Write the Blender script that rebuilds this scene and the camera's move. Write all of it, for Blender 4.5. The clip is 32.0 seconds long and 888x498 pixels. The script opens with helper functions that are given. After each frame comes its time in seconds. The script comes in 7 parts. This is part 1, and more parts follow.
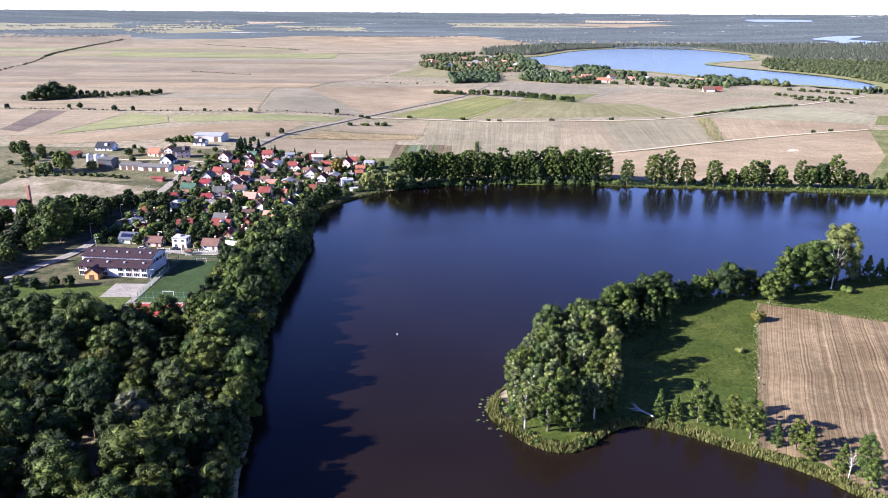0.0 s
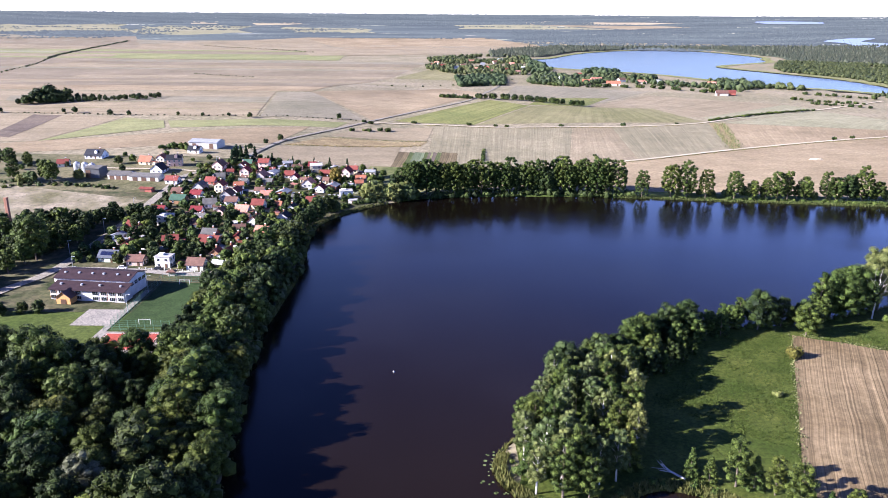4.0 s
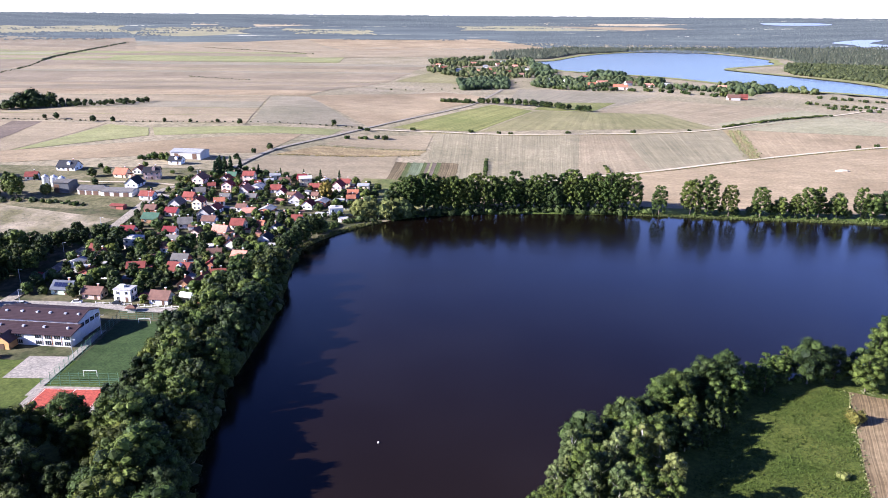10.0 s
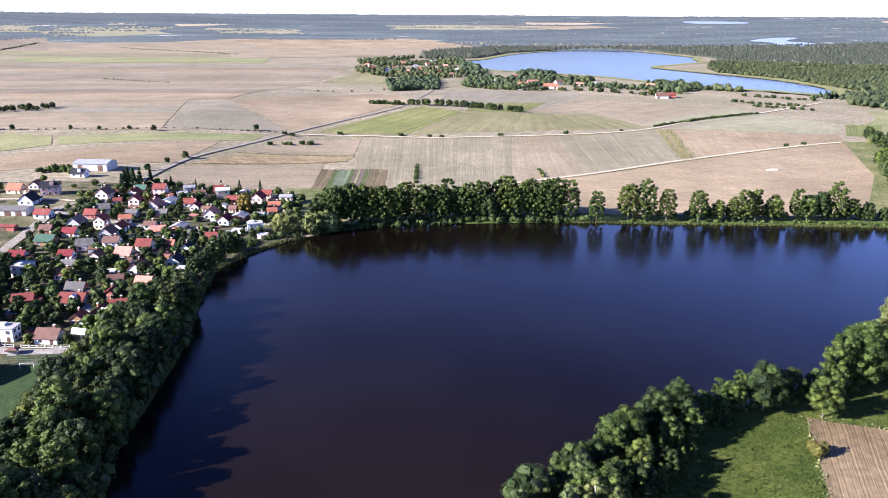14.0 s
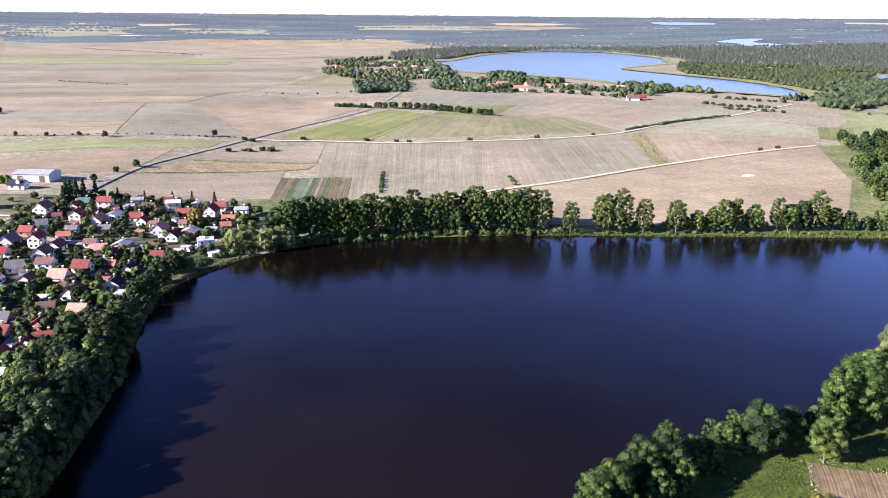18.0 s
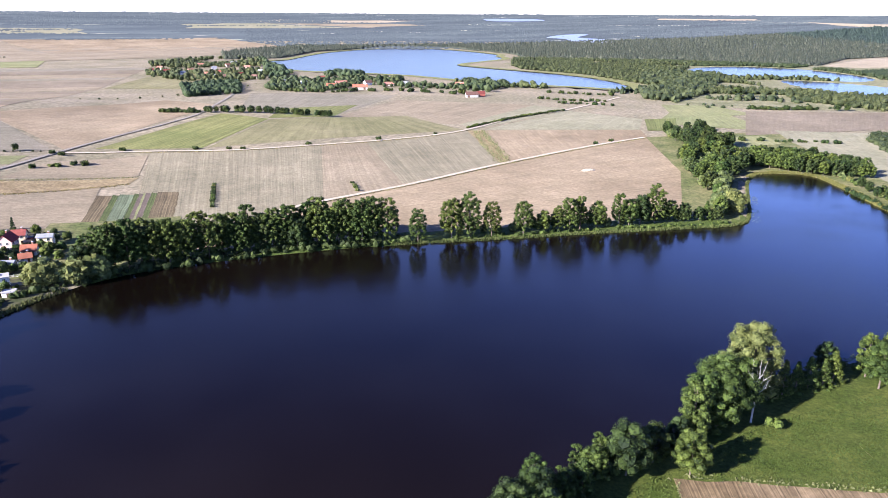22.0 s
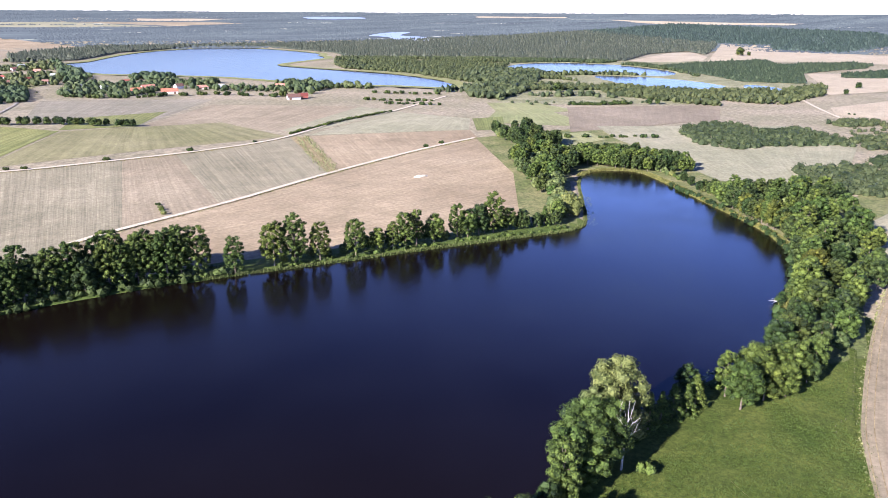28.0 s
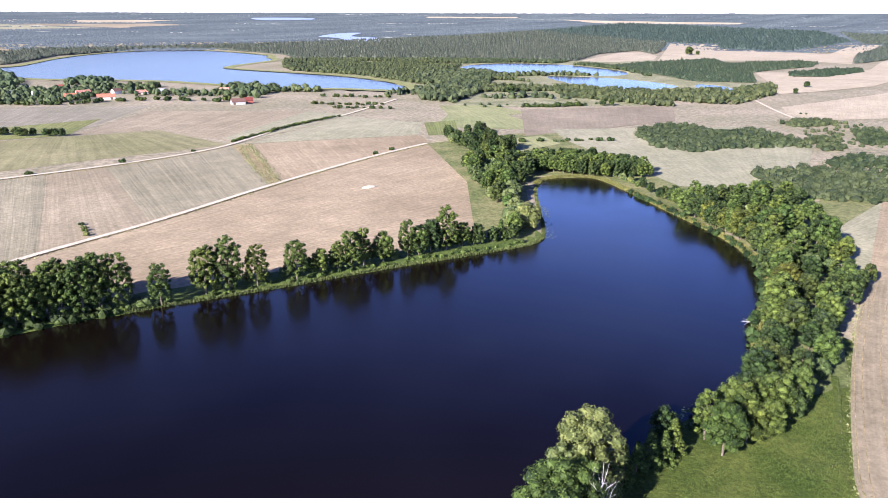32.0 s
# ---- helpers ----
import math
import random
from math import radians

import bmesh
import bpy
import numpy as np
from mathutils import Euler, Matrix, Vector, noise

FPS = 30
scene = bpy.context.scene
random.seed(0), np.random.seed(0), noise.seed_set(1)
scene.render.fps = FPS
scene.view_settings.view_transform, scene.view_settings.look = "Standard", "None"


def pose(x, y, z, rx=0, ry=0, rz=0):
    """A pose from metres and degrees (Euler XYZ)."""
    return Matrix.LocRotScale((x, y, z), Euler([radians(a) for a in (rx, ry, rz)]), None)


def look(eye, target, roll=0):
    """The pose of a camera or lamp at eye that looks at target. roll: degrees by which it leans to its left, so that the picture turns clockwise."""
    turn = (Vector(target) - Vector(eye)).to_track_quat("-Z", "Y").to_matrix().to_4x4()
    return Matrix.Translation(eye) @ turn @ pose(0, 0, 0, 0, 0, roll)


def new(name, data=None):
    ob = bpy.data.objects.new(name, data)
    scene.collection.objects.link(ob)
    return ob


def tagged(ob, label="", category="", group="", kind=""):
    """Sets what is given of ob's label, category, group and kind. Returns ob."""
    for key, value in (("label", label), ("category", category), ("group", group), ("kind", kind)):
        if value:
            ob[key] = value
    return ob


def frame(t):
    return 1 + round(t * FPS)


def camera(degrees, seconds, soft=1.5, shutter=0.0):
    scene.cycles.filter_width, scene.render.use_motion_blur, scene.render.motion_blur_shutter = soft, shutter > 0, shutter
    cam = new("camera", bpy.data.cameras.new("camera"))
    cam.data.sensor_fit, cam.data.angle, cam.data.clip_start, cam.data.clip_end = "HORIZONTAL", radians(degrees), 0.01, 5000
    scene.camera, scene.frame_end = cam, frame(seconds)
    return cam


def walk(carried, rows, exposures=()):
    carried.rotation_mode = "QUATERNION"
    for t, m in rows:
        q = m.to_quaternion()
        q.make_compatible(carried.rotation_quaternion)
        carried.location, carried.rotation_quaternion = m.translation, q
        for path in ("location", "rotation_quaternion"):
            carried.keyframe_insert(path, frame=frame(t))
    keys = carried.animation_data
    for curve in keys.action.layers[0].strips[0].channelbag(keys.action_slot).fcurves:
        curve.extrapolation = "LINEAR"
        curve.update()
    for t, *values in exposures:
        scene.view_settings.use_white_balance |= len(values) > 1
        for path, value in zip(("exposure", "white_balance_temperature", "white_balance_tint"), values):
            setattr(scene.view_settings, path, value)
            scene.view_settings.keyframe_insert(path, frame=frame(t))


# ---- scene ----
EXPOSURE = (2.0, 5830, 21)
# camera: a drone gliding north over the lake, then turning east
cam = camera(61.69, 32.0, soft=0.62)
PATH = [
    (0, pose(0.00, 0.00, 112.50, 72.58, -0.34, 0.10)),
    (0.5, pose(0.15, 3.59, 112.57, 72.59, -0.35, 0.17)),
    (1, pose(0.30, 7.18, 112.64, 72.59, -0.38, 0.24)),
    (1.5, pose(0.46, 10.77, 112.69, 72.61, -0.37, 0.30)),
    (2, pose(0.63, 14.37, 112.74, 72.62, -0.38, 0.38)),
    (2.5, pose(0.83, 17.99, 112.78, 72.64, -0.37, 0.45)),
    (3, pose(1.07, 21.62, 112.81, 72.65, -0.39, 0.52)),
    (3.5, pose(1.30, 25.25, 112.84, 72.67, -0.39, 0.59)),
    (5.5, pose(2.00, 39.62, 112.86, 72.70, -0.40, 0.81)),
    (6, pose(2.01, 43.16, 112.87, 72.71, -0.41, 0.86)),
    (6.5, pose(2.01, 46.68, 112.88, 72.74, -0.42, 0.90)),
    (7, pose(2.07, 50.17, 112.87, 72.74, -0.43, 0.96)),
    (7.5, pose(2.18, 53.66, 112.86, 72.75, -0.44, 1.01)),
    (8, pose(2.34, 57.19, 112.85, 72.76, -0.44, 1.06)),
    (8.5, pose(2.51, 60.76, 112.83, 72.76, -0.43, 1.10)),
    (9, pose(2.70, 64.36, 112.81, 72.77, -0.44, 1.09)),
    (9.5, pose(2.91, 67.91, 112.81, 72.77, -0.41, 1.01)),
    (10, pose(3.14, 71.43, 112.83, 72.78, -0.41, 0.85)),
    (10.5, pose(3.41, 74.93, 112.88, 72.78, -0.41, 0.88)),
    (11, pose(3.72, 78.41, 112.97, 72.78, -0.40, 0.74)),
    (11.5, pose(4.07, 81.85, 113.06, 72.78, -0.39, 0.51)),
    (12, pose(4.46, 85.22, 113.13, 72.79, -0.39, -0.06)),
    (12.5, pose(4.90, 88.53, 113.17, 72.78, -0.37, -0.97)),
    (13, pose(5.39, 91.76, 113.18, 72.76, -0.35, -2.05)),
    (13.5, pose(5.92, 94.94, 113.18, 72.74, -0.33, -3.24)),
    (14, pose(6.48, 98.08, 113.20, 72.73, -0.33, -4.34)),
    (14.5, pose(7.05, 101.20, 113.23, 72.74, -0.35, -5.14)),
    (15, pose(7.65, 104.33, 113.27, 72.74, -0.40, -5.58)),
    (15.5, pose(8.27, 107.47, 113.32, 72.75, -0.40, -5.79)),
    (17.5, pose(10.96, 120.55, 113.55, 72.78, -0.42, -6.42)),
    (18, pose(11.66, 123.65, 113.66, 72.77, -0.45, -6.57)),
    (18.5, pose(12.37, 126.68, 113.77, 72.77, -0.46, -7.08)),
    (19, pose(13.14, 129.62, 113.88, 72.76, -0.41, -8.00)),
    (19.5, pose(13.99, 132.50, 113.99, 72.75, -0.37, -9.47)),
    (20, pose(14.94, 135.36, 114.09, 72.71, -0.34, -11.44)),
    (20.5, pose(15.99, 138.23, 114.18, 72.70, -0.31, -13.75)),
    (21, pose(17.10, 141.12, 114.25, 72.65, -0.29, -16.00)),
    (21.5, pose(18.28, 144.05, 114.30, 72.64, -0.27, -17.65)),
    (22, pose(19.50, 147.05, 114.36, 72.64, -0.29, -18.58)),
    (22.5, pose(20.76, 150.15, 114.42, 72.65, -0.31, -19.09)),
    (23, pose(22.05, 153.32, 114.47, 72.66, -0.29, -19.46)),
    (23.5, pose(23.36, 156.49, 114.49, 72.65, -0.31, -19.81)),
    (24, pose(24.72, 159.61, 114.48, 72.66, -0.31, -20.48)),
    (24.5, pose(26.14, 162.66, 114.44, 72.66, -0.37, -21.41)),
    (25, pose(27.60, 165.64, 114.39, 72.64, -0.37, -22.64)),
    (25.5, pose(29.10, 168.58, 114.35, 72.61, -0.35, -24.19)),
    (27.5, pose(36.35, 179.75, 114.51, 72.56, -0.29, -30.37)),
    (28, pose(38.51, 182.57, 114.60, 72.55, -0.28, -31.66)),
    (28.5, pose(40.72, 185.40, 114.69, 72.55, -0.25, -32.59)),
    (29, pose(42.95, 188.23, 114.78, 72.54, -0.25, -33.15)),
    (29.5, pose(45.21, 191.08, 114.87, 72.55, -0.23, -33.61)),
    (30, pose(47.50, 193.93, 114.95, 72.55, -0.20, -34.04)),
    (30.5, pose(49.78, 196.77, 115.04, 72.56, -0.16, -34.44)),
    (31, pose(52.07, 199.64, 115.14, 72.55, -0.15, -34.73)),
    (31.5, pose(54.35, 202.50, 115.27, 72.56, -0.12, -35.00)),
    (32, pose(56.64, 205.34, 115.41, 72.57, -0.10, -35.22)),
]
walk(cam, PATH, exposures=[(0, *EXPOSURE), (32, *EXPOSURE)])

# ---- light: a low sun from the west and a clear sky ----
SUN_ELEVATION, SUN_AZIMUTH = radians(23.5), radians(196)
world = bpy.data.worlds.new("sky")
scene.world = world
world.use_nodes = True
wn = world.node_tree.nodes
sky = wn.new("ShaderNodeTexSky")
sky.sky_type, sky.sun_disc = "NISHITA", False
sky.sun_elevation, sky.sun_rotation = SUN_ELEVATION, radians(254)
sky.air_density, sky.dust_density, sky.ozone_density = 1.0, 0.25, 1.2
wn["Background"].inputs["Strength"].default_value = 1.0
deep = wn.new("ShaderNodeGamma")
deep.inputs["Gamma"].default_value = 1.9
world.node_tree.links.new(sky.outputs["Color"], deep.inputs["Color"])
clear = wn.new("ShaderNodeMix")
clear.data_type, clear.blend_type = "RGBA", "MULTIPLY"
clear.inputs[0].default_value, clear.inputs[7].default_value = 1.0, (0.0078, 0.0083, 0.014, 1)
world.node_tree.links.new(deep.outputs["Color"], clear.inputs[6])
# haze that brightens the sky towards the horizon
height = wn.new("ShaderNodeSeparateXYZ")
world.node_tree.links.new(wn.new("ShaderNodeTexCoord").outputs["Generated"], height.inputs[0])
haze = wn.new("ShaderNodeValToRGB")
for where, tone in ((0.09, (0.16, 0.186, 0.22)), (0.2, (0.112, 0.142, 0.232)), (0.3, (0.062, 0.081, 0.142)), (0.46, (0.008, 0.011, 0.02))):
    haze.color_ramp.elements.new(where).color = (*tone, 1)
haze.color_ramp.elements[0].color, haze.color_ramp.elements[-1].color = (0.215, 0.235, 0.255, 1), (0, 0, 0, 1)
world.node_tree.links.new(height.outputs["Z"], haze.inputs["Fac"])
whole = wn.new("ShaderNodeMix")
whole.data_type, whole.blend_type = "RGBA", "ADD"
whole.inputs[0].default_value = 1.0
world.node_tree.links.new(clear.outputs[2], whole.inputs[6])
world.node_tree.links.new(haze.outputs["Color"], whole.inputs[7])
world.node_tree.links.new(whole.outputs[2], wn["Background"].inputs["Color"])
sun = new("sun", bpy.data.lights.new("sun", "SUN"))
sun.data.energy, sun.data.angle, sun.data.color = 5.0, radians(0.53), (1.0, 0.93, 0.845)
sun_from = Vector((math.cos(SUN_AZIMUTH) * math.cos(SUN_ELEVATION), math.sin(SUN_AZIMUTH) * math.cos(SUN_ELEVATION), math.sin(SUN_ELEVATION)))
sun.matrix_world = look(sun_from * 300, (0, 0, 0))

# ---- materials ----
def shader(name, rough=0.9, spec=0.3):
    m = bpy.data.materials.new(name)
    m.use_nodes = True
    nt = m.node_tree
    b = nt.nodes["Principled BSDF"]
    b.inputs["Roughness"].default_value = rough
    b.inputs["Specular IOR Level"].default_value = spec
    return m, nt, b


def node(nt, kind, **values):
    n = nt.nodes.new(kind)
    for key, value in values.items():
        n.inputs[key.replace("_", " ")].default_value = value
    return n


def ramp(nt, fac, stops):
    r = nt.nodes.new("ShaderNodeValToRGB")
    el = r.color_ramp.elements
    while len(el) < len(stops):
        el.new(0.5)
    for e, (p, c) in zip(el, stops):
        e.position, e.color = p, (*c, 1)
    nt.links.new(fac, r.inputs["Fac"])
    return r.outputs["Color"]


def blend(nt, fac, a, b, mode="MIX"):
    m = nt.nodes.new("ShaderNodeMix")
    m.data_type, m.blend_type = "RGBA", mode
    for value, socket in ((fac, m.inputs[0]), (a, m.inputs[6]), (b, m.inputs[7])):
        if isinstance(value, (int, float)):
            socket.default_value = value
        elif isinstance(value, tuple):
            socket.default_value = (*value, 1)
        else:
            nt.links.new(value, socket)
    return m.outputs[2]


def noise_at(nt, coords, scale, detail=4, rough=0.6):
    n = node(nt, "ShaderNodeTexNoise", Scale=scale, Detail=detail, Roughness=rough)
    nt.links.new(coords, n.inputs["Vector"])
    return n.outputs["Fac"]


def bump(nt, b, height, strength, distance):
    n = node(nt, "ShaderNodeBump", Strength=strength, Distance=distance)
    nt.links.new(height, n.inputs["Height"])
    nt.links.new(n.outputs["Normal"], b.inputs["Normal"])


def spread(c, k):
    return tuple(min(1, max(0, v * k)) for v in c)


def soil(name, a, b_col, large=0.012, fine=0.35, relief=0.3):
    """Open ground: two colours in broad patches, with a fine grain over them."""
    m, nt, b = shader(name, 0.95, 0.1)
    geo = nt.nodes.new("ShaderNodeNewGeometry").outputs["Position"]
    big = ramp(nt, noise_at(nt, geo, large, 5, 0.62), [(0.36, a), (0.64, b_col)])
    grain = noise_at(nt, geo, fine, 6, 0.75)
    tone = ramp(nt, grain, [(0.38, (0.6, 0.62, 0.6)), (0.62, (1.28, 1.25, 1.2))])
    nt.links.new(blend(nt, 1.0, big, tone, "MULTIPLY"), b.inputs["Base Color"])
    bump(nt, b, grain, relief, 0.5)
    return m


def crop(name, a, b_col, width=3.0, depth=0.5, warp=0.8, patch=0.008):
    """A worked field: broad patches, and rows that follow the field's own length."""
    m, nt, b = shader(name, 0.95, 0.1)
    geo = nt.nodes.new("ShaderNodeNewGeometry").outputs["Position"]
    uv = nt.nodes.new("ShaderNodeUVMap").outputs["UV"]

    def rows_of(along_scale, across_scale, detail, rough):
        stretch = nt.nodes.new("ShaderNodeMapping")
        stretch.inputs["Scale"].default_value = (along_scale, across_scale, 1)
        nt.links.new(uv, stretch.inputs["Vector"])
        return noise_at(nt, stretch.outputs["Vector"], 1.0, detail, rough)

    sway = node(nt, "ShaderNodeMapRange", To_Min=-warp, To_Max=warp)
    nt.links.new(noise_at(nt, geo, 0.03, 2), sway.inputs["Value"])
    shift = nt.nodes.new("ShaderNodeCombineXYZ")
    nt.links.new(sway.outputs["Result"], shift.inputs["Y"])
    moved = nt.nodes.new("ShaderNodeVectorMath")
    nt.links.new(uv, moved.inputs[0])
    nt.links.new(shift.outputs["Vector"], moved.inputs[1])
    uv = moved.outputs["Vector"]
    rows = rows_of(0.004, 1 / width, 3, 0.7)
    beds = rows_of(0.0015, 0.12 / width, 2, 0.6)
    streak = rows_of(0.02, 0.3, 3, 0.65)
    big = ramp(nt, noise_at(nt, geo, patch, 5, 0.6), [(0.36, a), (0.64, b_col)])
    line = ramp(nt, rows, [(0.32, (1 - depth,) * 3), (0.62, (1 + 0.35 * depth,) * 3)])
    bed = ramp(nt, beds, [(0.38, (1 - 0.35 * depth,) * 3), (0.6, (1 + 0.2 * depth,) * 3)])
    grain = ramp(nt, noise_at(nt, geo, 0.45, 5, 0.75), [(0.3, (0.7, 0.7, 0.7)), (0.7, (1.22, 1.22, 1.22))])
    mottle = ramp(nt, noise_at(nt, geo, 0.05, 5, 0.65), [(0.34, (0.86, 0.87, 0.85)), (0.66, (1.08, 1.07, 1.06))])
    wisp = ramp(nt, streak, [(0.3, (0.9, 0.9, 0.88)), (0.5, (1, 1, 1)), (0.75, (1.08, 1.08, 1.06))])
    c = blend(nt, 1.0, blend(nt, 1.0, big, line, "MULTIPLY"), bed, "MULTIPLY")
    c = blend(nt, 1.0, blend(nt, 1.0, c, mottle, "MULTIPLY"), wisp, "MULTIPLY")
    nt.links.new(blend(nt, 1.0, c, grain, "MULTIPLY"), b.inputs["Base Color"])
    bump(nt, b, rows, 0.35, 0.3)
    return m


def foliage(name, dark, light, autumn=None):
    """Leaves: the tone differs from tree to tree and from leaf clump to leaf clump."""
    m, nt, b = shader(name, 0.65, 0.12)
    tree = nt.nodes.new("ShaderNodeObjectInfo").outputs["Random"]
    leaf = nt.nodes.new("ShaderNodeNewGeometry")
    c = ramp(nt, leaf.outputs["Random Per Island"], [(0.0, dark), (1.0, light)])
    tint = ramp(nt, tree, [(0.0, (0.62, 0.76, 0.7)), (0.4, (0.95, 1, 0.95)), (0.8, (1.08, 1.06, 0.9)), (1.0, autumn or (1.18, 1.06, 0.86))])
    soft = ramp(nt, noise_at(nt, leaf.outputs["Position"], 0.22, 3), [(0.3, (0.75, 0.78, 0.75)), (0.7, (1.2, 1.15, 1.1))])
    c = blend(nt, 1.0, blend(nt, 1.0, c, tint, "MULTIPLY"), soft, "MULTIPLY")
    nt.links.new(c, b.inputs["Base Color"])
    b.inputs["Subsurface Weight"].default_value = 0.0
    return m


def bark(name, a, b_col):
    m, nt, b = shader(name, 0.9, 0.1)
    geo = nt.nodes.new("ShaderNodeNewGeometry").outputs["Position"]
    n = noise_at(nt, geo, 1.8, 5, 0.7)
    nt.links.new(ramp(nt, n, [(0.35, a), (0.65, b_col)]), b.inputs["Base Color"])
    bump(nt, b, n, 0.5, 0.1)
    return m


def paint(name, c, rough=0.8, grain=0.9, spec=0.3, vary=0.12):
    """Plaster, sheet or timber with weathering at two scales and a tone of its own for each object."""
    m, nt, b = shader(name, rough, spec)
    geo = nt.nodes.new("ShaderNodeNewGeometry").outputs["Position"]
    a = ramp(nt, noise_at(nt, geo, 0.35, 4), [(0.3, spread(c, 0.86)), (0.7, spread(c, 1.08))])
    g = ramp(nt, noise_at(nt, geo, grain * 4, 5, 0.7), [(0.3, (0.85,) * 3), (0.7, (1.1,) * 3)])
    o = ramp(nt, nt.nodes.new("ShaderNodeObjectInfo").outputs["Random"], [(0, (1 - vary,) * 3), (1, (1 + vary,) * 3)])
    nt.links.new(blend(nt, 1.0, blend(nt, 1.0, a, g, "MULTIPLY"), o, "MULTIPLY"), b.inputs["Base Color"])
    return m


def tiles(name, c, course=0.34):
    """Roof covering with courses across the slope, weathered in patches."""
    m, nt, b = shader(name, 0.8, 0.12)
    geo = nt.nodes.new("ShaderNodeNewGeometry").outputs["Position"]
    tex = nt.nodes.new("ShaderNodeTexCoord").outputs["Object"]
    w = node(nt, "ShaderNodeTexWave", Scale=1 / course / 2, Distortion=0.6)
    w.bands_direction = "Z"
    nt.links.new(tex, w.inputs["Vector"])
    a = ramp(nt, noise_at(nt, geo, 0.5, 4), [(0.3, spread(c, 0.75)), (0.7, spread(c, 1.12))])
    g = ramp(nt, w.outputs["Fac"], [(0.2, (0.85,) * 3), (0.7, (1.06,) * 3)])
    o = ramp(nt, nt.nodes.new("ShaderNodeObjectInfo").outputs["Random"], [(0, (0.82,) * 3), (1, (1.15,) * 3)])
    nt.links.new(blend(nt, 1.0, blend(nt, 1.0, a, g, "MULTIPLY"), o, "MULTIPLY"), b.inputs["Base Color"])
    bump(nt, b, w.outputs["Fac"], 0.4, 0.04)
    return m


def water_material(name, deep, rough=0.13, wave=0.02, gloss=0.45, wind=True):
    m, nt, b = shader(name, rough, gloss)
    b.inputs["IOR"].default_value = 1.33
    geo = nt.nodes.new("ShaderNodeNewGeometry").outputs["Position"]
    cloudy = ramp(nt, noise_at(nt, geo, 0.006, 3), [(0.35, (0.8,) * 3), (0.65, (1.2,) * 3)])
    place = nt.nodes.new("ShaderNodeMapping")
    place.inputs["Location"].default_value, place.inputs["Scale"].default_value = (0.05, -0.35, 0), (0.0012, 0.0022, 0)
    nt.links.new(geo, place.inputs["Vector"])
    shoal = nt.nodes.new("ShaderNodeTexGradient")
    turn = nt.nodes.new("ShaderNodeMapping")
    turn.inputs["Rotation"].default_value = (0, 0, radians(-55))
    nt.links.new(place.outputs["Vector"], turn.inputs["Vector"])
    nt.links.new(turn.outputs["Vector"], shoal.inputs["Vector"])
    silt = ramp(nt, shoal.outputs["Fac"], [(0.0, spread(deep, 1.5)), (0.5, spread(deep, 0.4))])
    nt.links.new(blend(nt, 1.0, silt, cloudy, "MULTIPLY"), b.inputs["Base Color"])
    if wind:
        gusts = ramp(nt, noise_at(nt, geo, 0.012, 3), [(0.35, (rough * 0.7,) * 3), (0.7, (rough * 1.6,) * 3)])
        nt.links.new(gusts, b.inputs["Roughness"])
    ripple = noise_at(nt, geo, 0.9, 4, 0.6)
    bump(nt, b, ripple, 1.0, wave)
    return m


GRASS = soil("pasture_grass", (0.05, 0.078, 0.016), (0.082, 0.106, 0.026), 0.03, 0.6, 0.5)
MEADOW = soil("meadow_grass", (0.046, 0.07, 0.012), (0.088, 0.106, 0.023), 0.055, 0.8, 1.0)
STEPPE = soil("dry_grassland", (0.2, 0.18, 0.11), (0.285, 0.242, 0.165), 0.01, 0.2)
PASTURE = soil("rough_pasture", (0.1, 0.12, 0.04), (0.19, 0.18, 0.08), 0.04, 0.4)
MARSHGRASS = soil("pale_marsh_grass", (0.15, 0.155, 0.075), (0.25, 0.235, 0.135), 0.03, 0.3)
# worn grass and dirt tones, darkened to include the village trees' shade
SHADED_YARD = soil("village_ground", (0.035, 0.048, 0.018), (0.13, 0.115, 0.068), 0.08, 0.4)
SAND = soil("bare_sand", (0.31, 0.265, 0.195), (0.13, 0.12, 0.065), 0.05, 0.4)
GRAVEL = soil("gravel_track", (0.52, 0.45, 0.34), (0.43, 0.37, 0.27), 0.2, 1.0)
ASPHALT = soil("asphalt", (0.24, 0.218, 0.182), (0.3, 0.272, 0.228), 0.2, 1.2, 0.1)
ASPHALT.node_tree.nodes["Principled BSDF"].inputs["Specular IOR Level"].default_value = 0.02
PAVING = soil("concrete_paving", (0.24, 0.225, 0.2), (0.31, 0.285, 0.25), 0.15, 1.0, 0.1)
WATER = water_material("lake_water", (0.0078, 0.0051, 0.0037), 0.16, 0.02, 0.3)
# low gloss; the reflected pale sky is mostly put into the base colour
FARWATER = water_material("sky_toned_far_water", (0.105, 0.115, 0.115), 0.19, 0.008, 0.05, False)
# pale base colour painted as the sky mirrored in distant water
SKY_GLINT, _, glint_bsdf = shader("painted_glint_water", 0.3, 0.5)
glint_bsdf.inputs["Base Color"].default_value = (0.25, 0.28, 0.32, 1)
LEAF = foliage("leaves", (0.009, 0.018, 0.005), (0.09, 0.121, 0.027))
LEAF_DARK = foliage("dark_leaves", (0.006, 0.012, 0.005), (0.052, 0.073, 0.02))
LEAF_PALE = foliage("pale_leaves", (0.04, 0.054, 0.018), (0.125, 0.143, 0.052), (1.2, 1.08, 0.85))
LEAF_RUST = foliage("rusty_leaves", (0.06, 0.05, 0.012), (0.14, 0.12, 0.028))
LEAF_OLIVE = foliage("olive_leaves", (0.015, 0.022, 0.005), (0.088, 0.1, 0.02))
LEAF_GREY = foliage("grey_thinning_leaves", (0.07, 0.07, 0.04), (0.17, 0.16, 0.105))
NEEDLE = foliage("needles", (0.01, 0.024, 0.01), (0.03, 0.055, 0.02))
